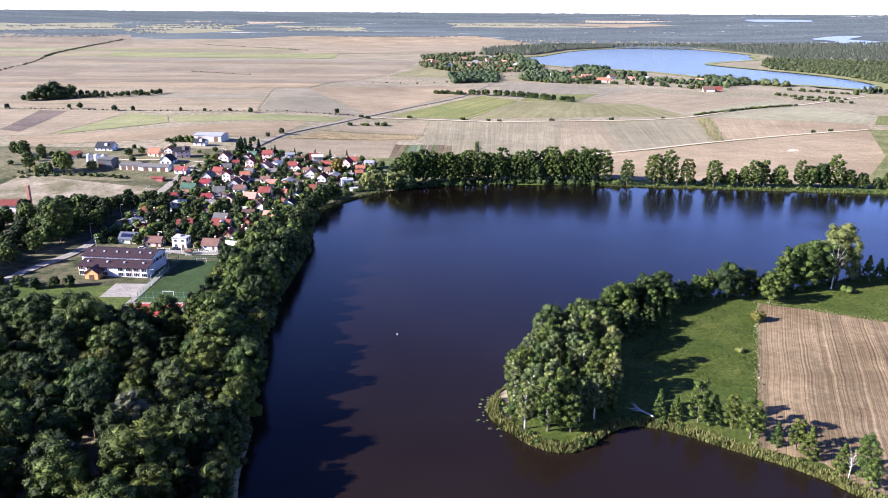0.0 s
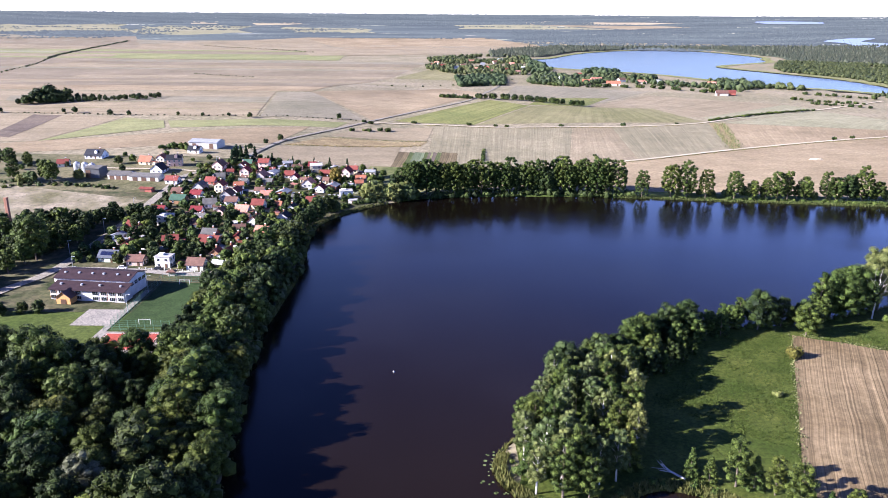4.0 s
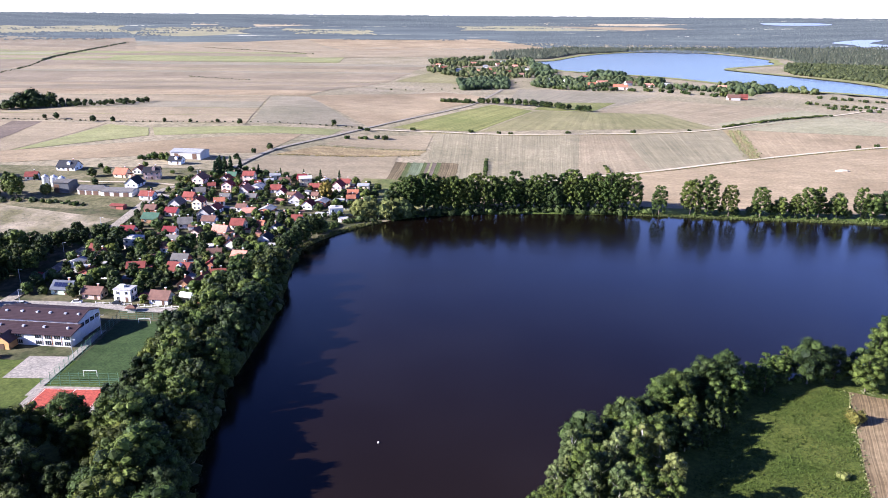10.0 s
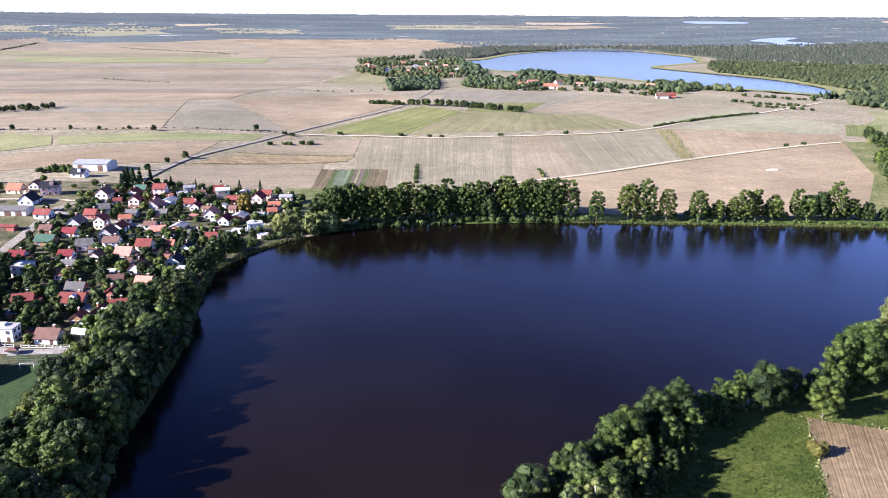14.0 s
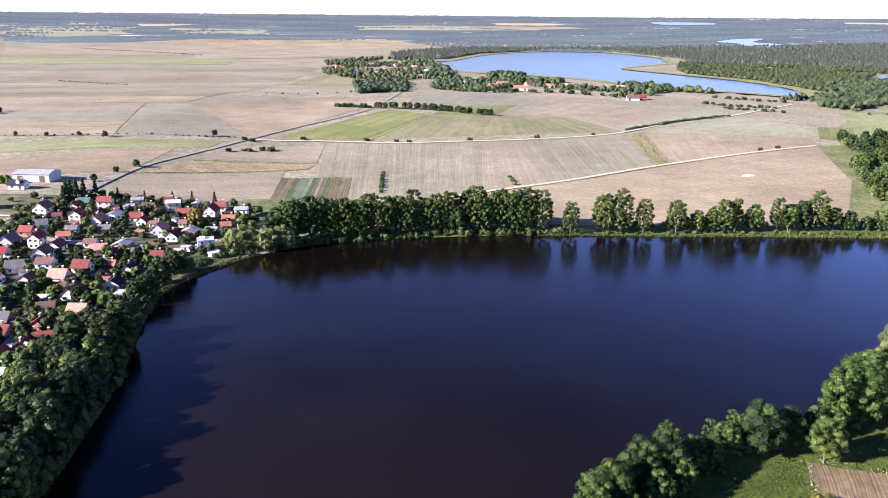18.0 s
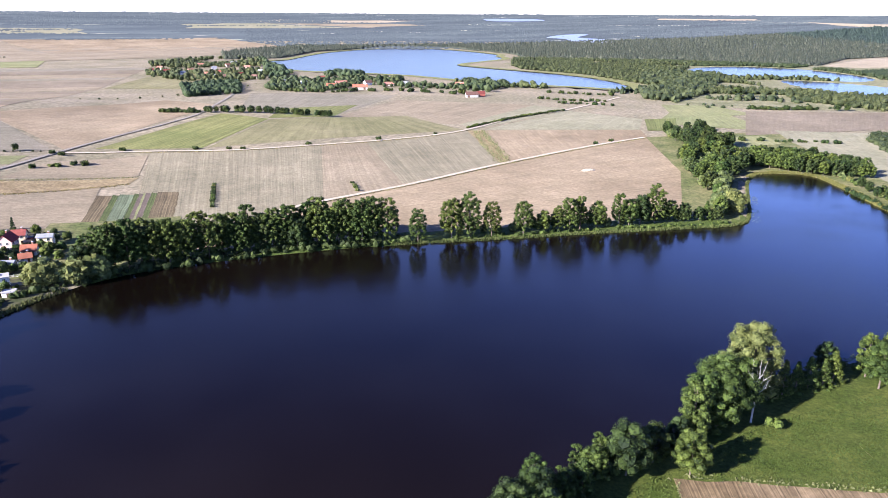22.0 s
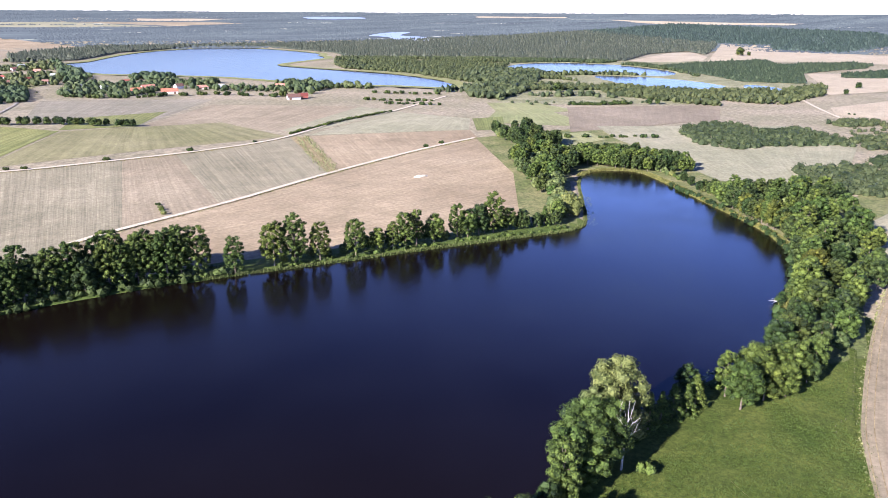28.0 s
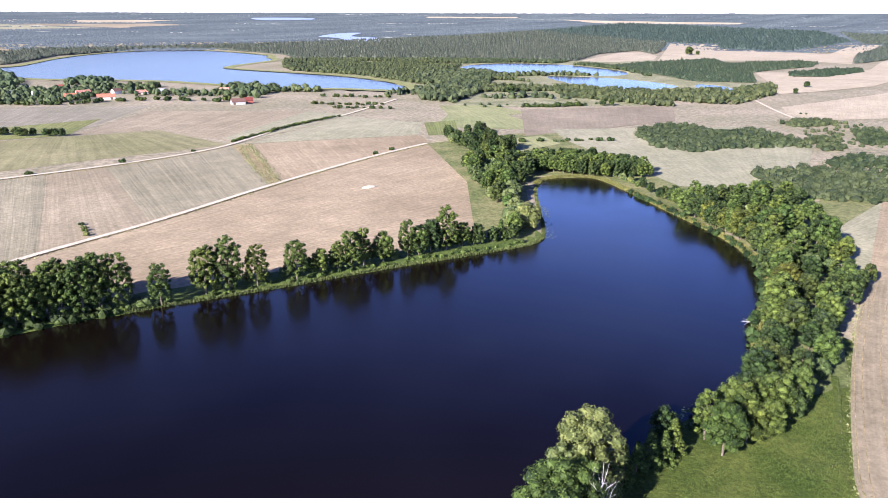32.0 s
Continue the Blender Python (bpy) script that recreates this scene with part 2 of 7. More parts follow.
REED = foliage("reeds", (0.07, 0.08, 0.023), (0.155, 0.15, 0.055), (1.1, 1.05, 0.9))
BARK = bark("bark", (0.07, 0.055, 0.04), (0.16, 0.13, 0.1))
PALE_BARK = bark("pale_dead_wood", (0.32, 0.295, 0.26), (0.52, 0.49, 0.445))

# ---- the lie of the land ----
rng = random.Random(11)


def step(a, b, x):
    u = np.clip((np.asarray(x, float) - a) / (b - a), 0, 1)
    return u * u * (3 - 2 * u)


def upland(x, y):
    """Height of the open ground: a low rise to the north-west, and hills on the horizon."""
    x, y = np.asarray(x, float), np.asarray(y, float)
    r = np.hypot(x - 30, y - 100)
    z = 0.5 + 9.5 * step(-30, -210, x) * step(370, 600, y) * (1 - step(1100, 1500, y))
    z = z + 6.0 * step(300, 70, x) * step(700, 1020, y) * (1 - step(1100, 1400, y))
    return z + 128 * (np.clip(r - 2900, 0, None) / 1850) ** 1.3


def ground_z(x, y):
    return float(upland(x, y))


def curve_through(points, n=6, closed=True):
    """A smooth line through the corner points of a plan."""
    p = [Vector((a, b)) for a, b in points]
    out, count = [], len(p)
    for i in range(count if closed else count - 1):
        a, b, c, d = (p[(i + k) % count] if closed else p[min(max(i + k, 0), count - 1)] for k in (-1, 0, 1, 2))
        for k in range(n):
            t = k / n
            out.append(0.5 * (2 * b + (c - a) * t + (2 * a - 5 * b + 4 * c - d) * t * t + (3 * b - a - 3 * c + d) * t ** 3))
    if not closed:
        out.append(p[-1])
    return [(v.x, v.y) for v in out]


def inside_and_distance(x, y, poly):
    """For many places at once: whether they lie in the outline, and how far from it."""
    inside = np.zeros(x.shape, bool)
    best = np.full(x.shape, 1e12)
    for (x0, y0), (x1, y1) in zip(poly, poly[1:] + poly[:1]):
        cross = (y0 > y) != (y1 > y)
        with np.errstate(divide="ignore", invalid="ignore"):
            inside ^= cross & (x < (x1 - x0) * (y - y0) / (y1 - y0 if y1 != y0 else 1e-9) + x0)
        dx, dy = x1 - x0, y1 - y0
        t = np.clip(((x - x0) * dx + (y - y0) * dy) / (dx * dx + dy * dy + 1e-9), 0, 1)
        best = np.minimum(best, (x - x0 - t * dx) ** 2 + (y - y0 - t * dy) ** 2)
    return inside, np.sqrt(best)


def in_outline(x, y, poly):
    return bool(inside_and_distance(np.array([float(x)]), np.array([float(y)]), poly)[0][0])


LAKE = curve_through([(-38, 486), (-10, 502), (40, 509), (85, 510), (130, 506), (180, 500), (230, 495), (280, 488), (315, 486), (336, 503), (358, 530),
                      (405, 586), (436, 602), (461, 585), (448, 540), (424, 482), (403, 432), (377, 396), (345, 372), (310, 354), (274, 332), (250, 325),
                      (210, 322), (172, 312), (140, 298), (108, 292), (80, 280), (52, 255), (30, 225), (14, 200), (22, 182), (35, 176), (55, 190), (80, 177), (104, 156),
                      (130, 100), (120, -60), (60, -190), (-30, -160), (-48, -20), (-49, 140), (-58, 206), (-68, 270), (-68, 310), (-68, 350), (-73, 400), (-74, 430), (-62, 458)], 5)
FAR_LAKE = curve_through([(225, 2200), (285, 2260), (454, 2640), (720, 2920), (900, 2800), (950, 2420), (905, 2290), (860, 2140), (700, 1990), (650, 1900), (700, 1740), (760, 1560), (768, 1400), (735, 1270),
                          (685, 1240), (625, 1315), (540, 1420), (450, 1620), (330, 1750), (235, 1860)], 4)
MARSH_LAKES = [
    curve_through([(1203, 1700), (1316, 1705), (1389, 1570), (1330, 1330), (1211, 1260), (1165, 1371), (1070, 1444), (1090, 1600)], 4),
    curve_through([(1106, 1331), (1177, 1203), (1140, 1041), (1041, 1039), (1015, 1145)], 4),
    curve_through([(1205, 1042), (1190, 965), (1115, 925), (1140, 1000)], 4)]
LAKES = [LAKE, FAR_LAKE, *MARSH_LAKES]


def axis(core0, core1, fine, low, high, growth=1.12):
    """Grid lines: close together in the middle, wider towards the edges."""
    out = list(np.arange(core0, core1 + 0.1, fine))
    s, v = fine, core1
    while v < high:
        s = min(s * growth, 45)
        v += s
        out.append(v)
    s, v = fine, core0
    while v > low:
        s = min(s * growth, 45)
        v -= s
        out.insert(0, v)
    return np.array(out)


gx, gy = np.meshgrid(axis(-90, 480, 4, -4700, 4750), axis(100, 620, 4, -900, 4800))
gz = upland(gx, gy)
for outline in LAKES:
    xs, ys = [p[0] for p in outline], [p[1] for p in outline]
    near = (gx > min(xs) - 60) & (gx < max(xs) + 60) & (gy > min(ys) - 60) & (gy < max(ys) + 60)
    wet, away = inside_and_distance(gx[near], gy[near], outline)
    bank = np.where(wet, np.clip(-away * 0.45, -3, 0), np.minimum(away * 0.3, 50))
    gz[near] = np.minimum(gz[near], bank)
reach = np.hypot(gx - 30, gy - 100)
keep = reach < 4760
rows_n, cols_n = gx.shape


def mesh_from(name, verts, faces, material, uv=None, smooth=False):
    me = bpy.data.meshes.new(name)
    me.from_pydata(verts, [], faces)
    if material:
        me.materials.append(material)
    if uv is not None:
        layer = me.uv_layers.new(name="UVMap")
        loops = np.zeros(len(me.loops), np.int32)
        me.loops.foreach_get("vertex_index", loops)
        layer.data.foreach_set("uv", np.asarray(uv, np.float32)[loops].ravel())
    if smooth:
        me.polygons.foreach_set("use_smooth", np.ones(len(me.polygons), bool))
    me.update()
    return me


def land_sheet():
    index = np.arange(rows_n * cols_n).reshape(rows_n, cols_n)
    whole = keep[:-1, :-1] & keep[1:, :-1] & keep[:-1, 1:] & keep[1:, 1:]
    quads = np.stack([index[:-1, :-1], index[:-1, 1:], index[1:, 1:], index[1:, :-1]], -1)[whole]
    verts = np.stack([gx.ravel(), gy.ravel(), gz.ravel()], -1)
    used = np.unique(quads)
    remap = np.zeros(len(verts), int)
    remap[used] = np.arange(len(used))
    return mesh_from("ground", verts[used].tolist(), remap[quads].tolist(), STEPPE, smooth=True)


ground = tagged(new("ground", land_sheet()), "gently rolling grassy farmland running out to wooded hills", "ground", kind="structure")


def water_sheet(name, outline, label, material):
    c = Vector((sum(p[0] for p in outline) / len(outline), sum(p[1] for p in outline) / len(outline)))
    wet = []
    for i, p in enumerate(outline):
        a, b = Vector(outline[i - 1]), Vector(outline[(i + 1) % len(outline)])
        d = (b - a).normalized()
        wet.append(Vector(p) + Vector((-d.y, d.x)) * 3 * WIND)
    bm = bmesh.new()
    loop = [bm.verts.new((p.x, p.y, 0)) for p in wet]
    edges = [bm.edges.new((loop[i - 1], loop[i])) for i in range(len(loop))]
    bmesh.ops.triangle_fill(bm, edges=edges, use_beauty=True)
    for f in bm.faces:
        if f.normal.z < 0:
            f.normal_flip()
    me = bpy.data.meshes.new(name)
    bm.to_mesh(me)
    bm.free()
    me.materials.append(material)
    return tagged(new(name, me), label, "lake", kind="structure")


WIND = 1
water_sheet("water_1", LAKE, "dark brown-blue still lake water with faint ripples", WATER)
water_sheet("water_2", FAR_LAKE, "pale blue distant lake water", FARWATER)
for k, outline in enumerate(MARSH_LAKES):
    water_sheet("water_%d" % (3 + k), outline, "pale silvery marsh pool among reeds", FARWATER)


LAKE_BOUNDS = [(min(p[0] for p in o) - 60, max(p[0] for p in o) + 60, min(p[1] for p in o) - 60, max(p[1] for p in o) + 60) for o in LAKES]


def surface(x, y):
    """Height of the ground sheet, with the lake's banks."""
    x, y = np.asarray(x, float), np.asarray(y, float)
    z = upland(x, y)
    for outline, (x0, x1, y0, y1) in zip(LAKES, LAKE_BOUNDS):
        near = (x > x0) & (x < x1) & (y > y0) & (y < y1)
        if near.any():
            wet, away = inside_and_distance(x[near], y[near], outline)
            z[near] = np.minimum(z[near], np.where(wet, np.clip(-away * 0.45, -3, 0), np.minimum(away * 0.3, 50)))
    return z


LAYER = 0.0


def field(corners, material, label, name="field", lift=0.12, cell=14.0, category="field"):
    """A piece of worked land laid over the ground between four corners; rows run from the first corner to the second."""
    global LAYER
    LAYER += 0.002
    lift += LAYER
    a, b, c, d = (Vector(p) for p in corners)
    length = max((b - a).length, (c - d).length)
    width = max((d - a).length, (c - b).length)
    nu, nv = max(2, int(length / cell)), max(2, int(width / cell))
    verts, uv, faces = [], [], []
    for i in range(nu + 1):
        for j in range(nv + 1):
            s, t = i / nu, j / nv
            e = 0.9 * noise.noise((corners[0][0] + i * 0.7, j * 0.7, 3)) * (1 if i in (0, nu) or j in (0, nv) else 0)
            p = (a * (1 - s) + b * s) * (1 - t) + (d * (1 - s) + c * s) * t
            p = p + Vector((e, e))
            verts.append((p.x, p.y))
            uv.append((s * length, t * width))
    flat = np.array(verts)
    verts = np.column_stack([flat, surface(flat[:, 0], flat[:, 1]) + lift]).tolist()
    for i in range(nu):
        for j in range(nv):
            k = i * (nv + 1) + j
            faces.append((k, k + nv + 1, k + nv + 2, k + 1))
    if (b - a).cross(d - a) < 0:
        faces = [f[::-1] for f in faces]
    return tagged(new(name, mesh_from(name, verts, faces, material, uv)), label, category, kind="structure")


def field_between(line_a, line_b, material, label, cell=8.0, lift=0.2):
    """A field between two smooth edges; rows run along them."""
    a, b = [Vector(p) for p in curve_through(line_a, 8, False)], [Vector(p) for p in curve_through(line_b, 8, False)]
    nv = max(2, int(max((p - q).length for p, q in zip(a, b)) / cell))
    flat, uv, run = [], [], 0.0
    for i, (p, q) in enumerate(zip(a, b)):
        run += (p - a[i - 1]).length if i else 0
        for j in range(nv + 1):
            flat.append(p.lerp(q, j / nv))
            uv.append((run, (p - q).length * j / nv))
    at = np.array([(p.x, p.y) for p in flat])
    verts = np.column_stack([at, surface(at[:, 0], at[:, 1]) + lift]).tolist()
    faces = []
    for i in range(len(a) - 1):
        for j in range(nv):
            k = i * (nv + 1) + j
            faces.append((k, k + 1, k + nv + 2, k + nv + 1))
    if (a[1] - a[0]).cross(b[0] - a[0]) > 0:
        faces = [f[::-1] for f in faces]
    return tagged(new("field", mesh_from("field", verts, faces, material, uv)), label, "field", kind="structure")


def field_round(points, material, label, lift=0.5, name="field", category="field"):
    """A piece of land with many corners; rows run along its first edge."""
    bm = bmesh.new()
    loop = [bm.verts.new((x, y, ground_z(x, y) + lift)) for x, y in points]
    bm.faces.new(loop)
    bmesh.ops.triangulate(bm, faces=bm.faces[:])
    for f in bm.faces:
        if f.normal.z < 0:
            f.normal_flip()
    me = bpy.data.meshes.new(name)
    bm.to_mesh(me)
    bm.free()
    me.materials.append(material)
    d = (Vector(points[1]) - Vector(points[0])).normalized()
    layer = me.uv_layers.new(name="UVMap")
    for loop_at in me.loops:
        p = me.vertices[loop_at.vertex_index].co
        layer.data[loop_at.index].uv = (p.x * d.x + p.y * d.y, p.y * d.x - p.x * d.y)
    return tagged(new(name, me), label, category, kind="structure")


def lane(points, width, material, label, name="road", lift=0.6, n=6):
    """A road or track that follows a smooth line over the ground."""
    line = [Vector(p) for p in curve_through(points, n, False)]
    dense = []
    for a, b in zip(line, line[1:]):
        k = max(1, int((b - a).length / 10))
        dense += [a.lerp(b, i / k) for i in range(k)]
    dense.append(line[-1])
    verts, uv, faces, run = [], [], [], 0.0
    for i, p in enumerate(dense):
        d = (dense[min(i + 1, len(dense) - 1)] - dense[max(i - 1, 0)]).normalized()
        side = Vector((-d.y, d.x))
        run += (p - dense[i - 1]).length if i else 0
        for s in (-0.5, 0, 0.5):
            w = width * (1 + 0.12 * noise.noise((p.x * 0.15, p.y * 0.15, s)))
            q = p + side * s * w
            crown = 0.05 if s == 0 else 0
            verts.append((q.x, q.y, ground_z(q.x, q.y) + lift + crown))
            uv.append((run, s * width))
    for i in range(len(dense) - 1):
        for s in (0, 1):
            k = i * 3 + s
            faces.append((k, k + 3, k + 4, k + 1))
    faces = [f[::-1] for f in faces]
    return tagged(new(name, mesh_from(name, verts, faces, material, uv)), label, name.split("_")[-1], kind="structure")


STUBBLE = crop("pale_stubble", (0.216, 0.192, 0.12), (0.27, 0.237, 0.152), 1.6, 0.26)
STUBBLE_GREEN = crop("greenish_stubble", (0.205, 0.187, 0.125), (0.262, 0.229, 0.162), 3.2, 0.2)
TILLED = crop("tilled_tan_soil", (0.228, 0.176, 0.106), (0.335, 0.265, 0.165), 2.2, 0.14, patch=0.007)
TILLED_PINK = crop("tilled_beige_soil", (0.236, 0.193, 0.122), (0.3, 0.247, 0.16), 3.0, 0.18)
TILLED_BROWN = crop("tilled_brown_soil", (0.186, 0.152, 0.1), (0.243, 0.2, 0.135), 4.0, 0.1)
PLOUGHED = crop("dark_ploughed_soil", (0.12, 0.095, 0.075), (0.17, 0.135, 0.1), 3.0, 0.3)
MAIZE = crop("green_maize", (0.14, 0.16, 0.05), (0.21, 0.21, 0.075), 2.2, 0.4)
LEY = crop("yellow_green_ley", (0.19, 0.18, 0.082), (0.245, 0.22, 0.115), 9.0, 0.24)
CLOVER = crop("green_clover", (0.2, 0.215, 0.09), (0.26, 0.255, 0.12), 5.0, 0.2)
GREYLEY = crop("grey_green_ley", (0.235, 0.225, 0.135), (0.288, 0.268, 0.17), 6.0, 0.12)
RIDGED = crop("ridged_brown_field", (0.18, 0.13, 0.07), (0.26, 0.195, 0.112), 0.6, 0.62, 1.2, patch=0.03)
BEDS = crop("garden_beds", (0.075, 0.1, 0.035), (0.15, 0.17, 0.06), 1.3, 0.75)
WEEDY = soil("weedy_strip", (0.2, 0.15, 0.08), (0.3, 0.24, 0.13), 0.08, 0.5)
GOLDEN = crop("ripe_straw_field", (0.34, 0.282, 0.185), (0.4, 0.335, 0.225), 6.0, 0.1)
SHOULDER = soil("grass_balk", (0.15, 0.17, 0.055), (0.24, 0.23, 0.1), 0.05, 0.5)


def strips(corners, count, materials, label, seed, balk=1.2, lift=0.14, cell=22):
    """Long narrow fields side by side, with grass balks between them."""
    gen = random.Random(seed)
    a, b, c, d = (Vector(p) for p in corners)
    cuts = [0.0]
    for k in range(count):
        cuts.append(cuts[-1] + gen.uniform(0.5, 1.6))
    cuts = [v / cuts[-1] for v in cuts]
    for k in range(count):
        s, t = cuts[k], cuts[k + 1]
        p0, p1, q0, q1 = a.lerp(d, s), b.lerp(c, s), a.lerp(d, t), b.lerp(c, t)
        cut = gen.uniform(0.3, 0.7) if gen.random() < 0.5 else 1.0
        field([p0, p0.lerp(p1, cut), q0.lerp(q1, cut), q0], gen.choice(materials), label, lift=lift, cell=cell)
        if cut < 1:
            field([p0.lerp(p1, cut), p1, q1, q0.lerp(q1, cut)], gen.choice(materials), label, lift=lift, cell=cell)
        if k and gen.random() < 0.7:
            e = (a - d).normalized() * balk * gen.uniform(0.5, 1.6)
            field([p0, p1, p1 + e, p0 + e], SHOULDER, "narrow grass balk between fields", "grass_balk", lift + 0.12, cell, "grass")


# fields across the lake
field([(-20, 516), (325, 517), (470, 830), (-17, 819)], TILLED, "tan soil under the fields", lift=0.02)
field([(130, 826), (95, 612), (-20, 516), (-17, 819)], STUBBLE, "pale mown stubble field with straight mowing lines")
field([(173, 834), (158, 648), (95, 612), (130, 826)], TILLED_PINK, "pinkish tilled strip of field")
field([(292, 876), (254, 697), (158, 648), (173, 834)], STUBBLE, "pale stubble field beside a weedy strip")
field([(306, 874), (263, 700), (254, 697), (291, 877)], WEEDY, "brown weedy strip between two fields", lift=0.2)
field([(470, 830), (442, 782), (264, 702), (307, 875)], TILLED, "tan tilled field above a farm track")
field([(95, 610), (444, 778), (325, 517), (-10, 514)], TILLED, "wide tan tilled field reaching down to the lake")
field([(310, 880), (474, 1004), (520, 905), (470, 832)], GREYLEY, "pale green ley beside a hedge")
field([(-62, 847), (52, 1048), (100, 988), (26, 832)], MAIZE, "rough green maize field")
field([(30, 832), (102, 985), (262, 1010), (290, 884)], LEY, "yellow-green ley with wheel tracks")
field([(171, 997), (300, 1190), (460, 1075), (300, 925)], TILLED_PINK, "pinkish tilled field below the far village", lift=0.08)
field([(300, 925), (460, 1072), (486, 1012), (303, 888)], GREYLEY, "grey-green ley beside a hedge")
field([(78, 1099), (109, 1340), (320, 1255), (170, 1000)], STUBBLE_GREEN, "greenish stubble field below the far village", lift=0.06)
field([(100, 995), (125, 1085), (230, 1130), (172, 1000)], MAIZE, "narrow green maize strip")
# far plain: fields running out to the wooded horizon
PLAIN_NEAR = [(-2100, 2600), (60, 2490), (330, 3080), (-1900, 3160)]
FAR_TAN = [(-1852, 2984), (-1333, 3271), (-821, 2113), (-1072, 1646)]
FAR_RISE = [(-1194, 2932), (-640, 3420), (-264, 2457), (-765, 2006)]
FAR_SLOPE = [(-640, 3420), (152, 3518), (407, 3008), (-301, 2600)]
FAR_LEY = [(-2192, 3468), (-1597, 3834), (-1455, 3515), (-2000, 3155)]
FAR_GREEN = [(-1529, 3733), (-1009, 3993), (-908, 3585), (-1363, 3317)]
FAR_STRIP = [(-819, 3917), (-392, 3943), (-369, 3701), (-765, 3652)]
FAR_PALE = [(-1375, 4103), (-1230, 4156), (-1206, 3994), (-1328, 3948)]
FAR_STRAW = [(-1075, 4140), (-809, 4252), (-765, 4094), (-1028, 3954)]
NORTH_PALE = [(11, 4183), (353, 4262), (894, 3906), (11, 3958)]
NORTH_TAN = [(353, 4262), (1058, 4106), (1229, 3978), (894, 3906)]
NORTH_STRIP = [(369, 4468), (1275, 4233), (1066, 4137), (356, 4295)]
EAST_PALE = [(2988, 3343), (3565, 2407), (3379, 2499), (2975, 3011)]
EAST_STRIP = [(2500, 3900), (2950, 3560), (2900, 3480), (2450, 3820)]
FAR_OPEN = (PLAIN_NEAR, FAR_TAN, FAR_RISE, FAR_SLOPE, FAR_LEY, FAR_GREEN, FAR_STRIP, FAR_PALE, FAR_STRAW, NORTH_PALE, NORTH_TAN, NORTH_STRIP, EAST_PALE, EAST_STRIP)
for corners, cover, words in (
        (PLAIN_NEAR, STUBBLE_GREEN, "far pale stubble plain"), (FAR_TAN, TILLED_BROWN, "far brown tilled field"), (FAR_RISE, TILLED_PINK, "far beige field on a rise"), (FAR_SLOPE, TILLED, "far tan field sloping to a lake"),
        (FAR_LEY, GREYLEY, "far green ley"), (FAR_GREEN, GREYLEY, "far green pasture with farms"), (FAR_STRIP, GREYLEY, "far pale green strip field"), (FAR_PALE, GOLDEN, "far pale straw field among woods"),
        (FAR_STRAW, GOLDEN, "far straw field among woods"), (NORTH_PALE, GREYLEY, "far grey-green open country"), (NORTH_TAN, TILLED_PINK, "far tan field among woods"), (NORTH_STRIP, GOLDEN, "far pale strip below the horizon"),
        (EAST_PALE, GOLDEN, "far pale strip of open land"), (EAST_STRIP, GOLDEN, "far pale strip of open land")):
    if corners in (PLAIN_NEAR, FAR_TAN, FAR_RISE, FAR_SLOPE):
        field(corners, cover, words, lift=0.5, cell=60)
    else:
        edge = [Vector(a).lerp(Vector(b), k / 7) for a, b in zip(corners, corners[1:] + corners[:1]) for k in range(7)]
        middle = sum(edge, Vector((0, 0))) / len(edge)
        field_round([tuple(middle + (p - middle) * (0.92 + 0.4 * noise.noise((p.x * 0.008, p.y * 0.008, 2)))) for p in edge], cover, words, 0.8)
# garden plots and strips by the village
BEDROW = crop("brown_garden_rows", (0.13, 0.1, 0.055), (0.2, 0.16, 0.09), 1.2, 0.7)
GREYBED = crop("grey_green_cabbage_rows", (0.12, 0.15, 0.085), (0.19, 0.215, 0.13), 1.2, 0.6)
for x0, x1, u0, u1, plot, words in ((-49, -37, -45, -34.5, BEDROW, "brown garden plot in rows"), (-37, -33, -34.5, -30.5, BEDS, "green vegetable bed"), (-33, -24, -30.5, -21, GREYBED, "grey-green cabbage bed in rows"),
                                    (-24, -21, -21, -18, BEDS, "green vegetable bed"), (-21, -18.5, -18, -15.5, PLOUGHED, "dark garden bed"), (-18.5, -17, -15.5, -14, CLOVER, "yellow-green vegetable bed"), (-17, -14, -14, -10.5, PLOUGHED, "dark garden bed"),
                                    (-14, -10.5, -10.5, -6.5, BEDS, "green vegetable bed"), (-10.5, 4, -6.5, 7, BEDROW, "brown garden plot in rows")):
    field([(x0, 600), (u0, 672), (u1, 668), (x1, 600)], plot, words, cell=5)
field([(-144, 598), (-46, 590), (-44, 698), (-146, 656)], TILLED_PINK, "tan strip field beside the village")
field([(-142, 667), (-27, 704), (-21, 725), (-116, 722)], WEEDY, "straw-coloured strip with weeds")
field([(-113, 733), (-22, 729), (-18, 811), (-88, 792)], TILLED_PINK, "tan strip field between grass balks")
field([(-286, 783), (-107, 815), (-116, 779), (-267, 739)], CLOVER, "narrow green strip field")
field([(-380, 640), (-140, 772), (-152, 668), (-340, 600)], TILLED, "tan tilled field behind the village")
field([(-336, 800), (-290, 782), (-272, 738), (-350, 655)], CLOVER, "bright green strip of young crop", lift=0.2)
field([(-560, 830), (-340, 806), (-352, 655), (-480, 640)], TILLED_PINK, "pinkish tilled field")
field([(-440, 815), (-408, 812), (-385, 672), (-410, 685)], PLOUGHED, "dark ploughed strip", lift=0.24)
field([(-84, 840), (57, 1136), (-12, 1240), (-190, 1045), ], TILLED, "large tan tilled field beside the road")
field([(-201, 815), (-94, 838), (-184, 1040), (-230, 1035)], STUBBLE_GREEN, "greenish stubble field")
strips([(-760, 835), (-205, 815), (-234, 1040), (-900, 1010)], 4, (TILLED_PINK, TILLED_PINK, TILLED, STUBBLE_GREEN), "long beige field on the rise", 5)
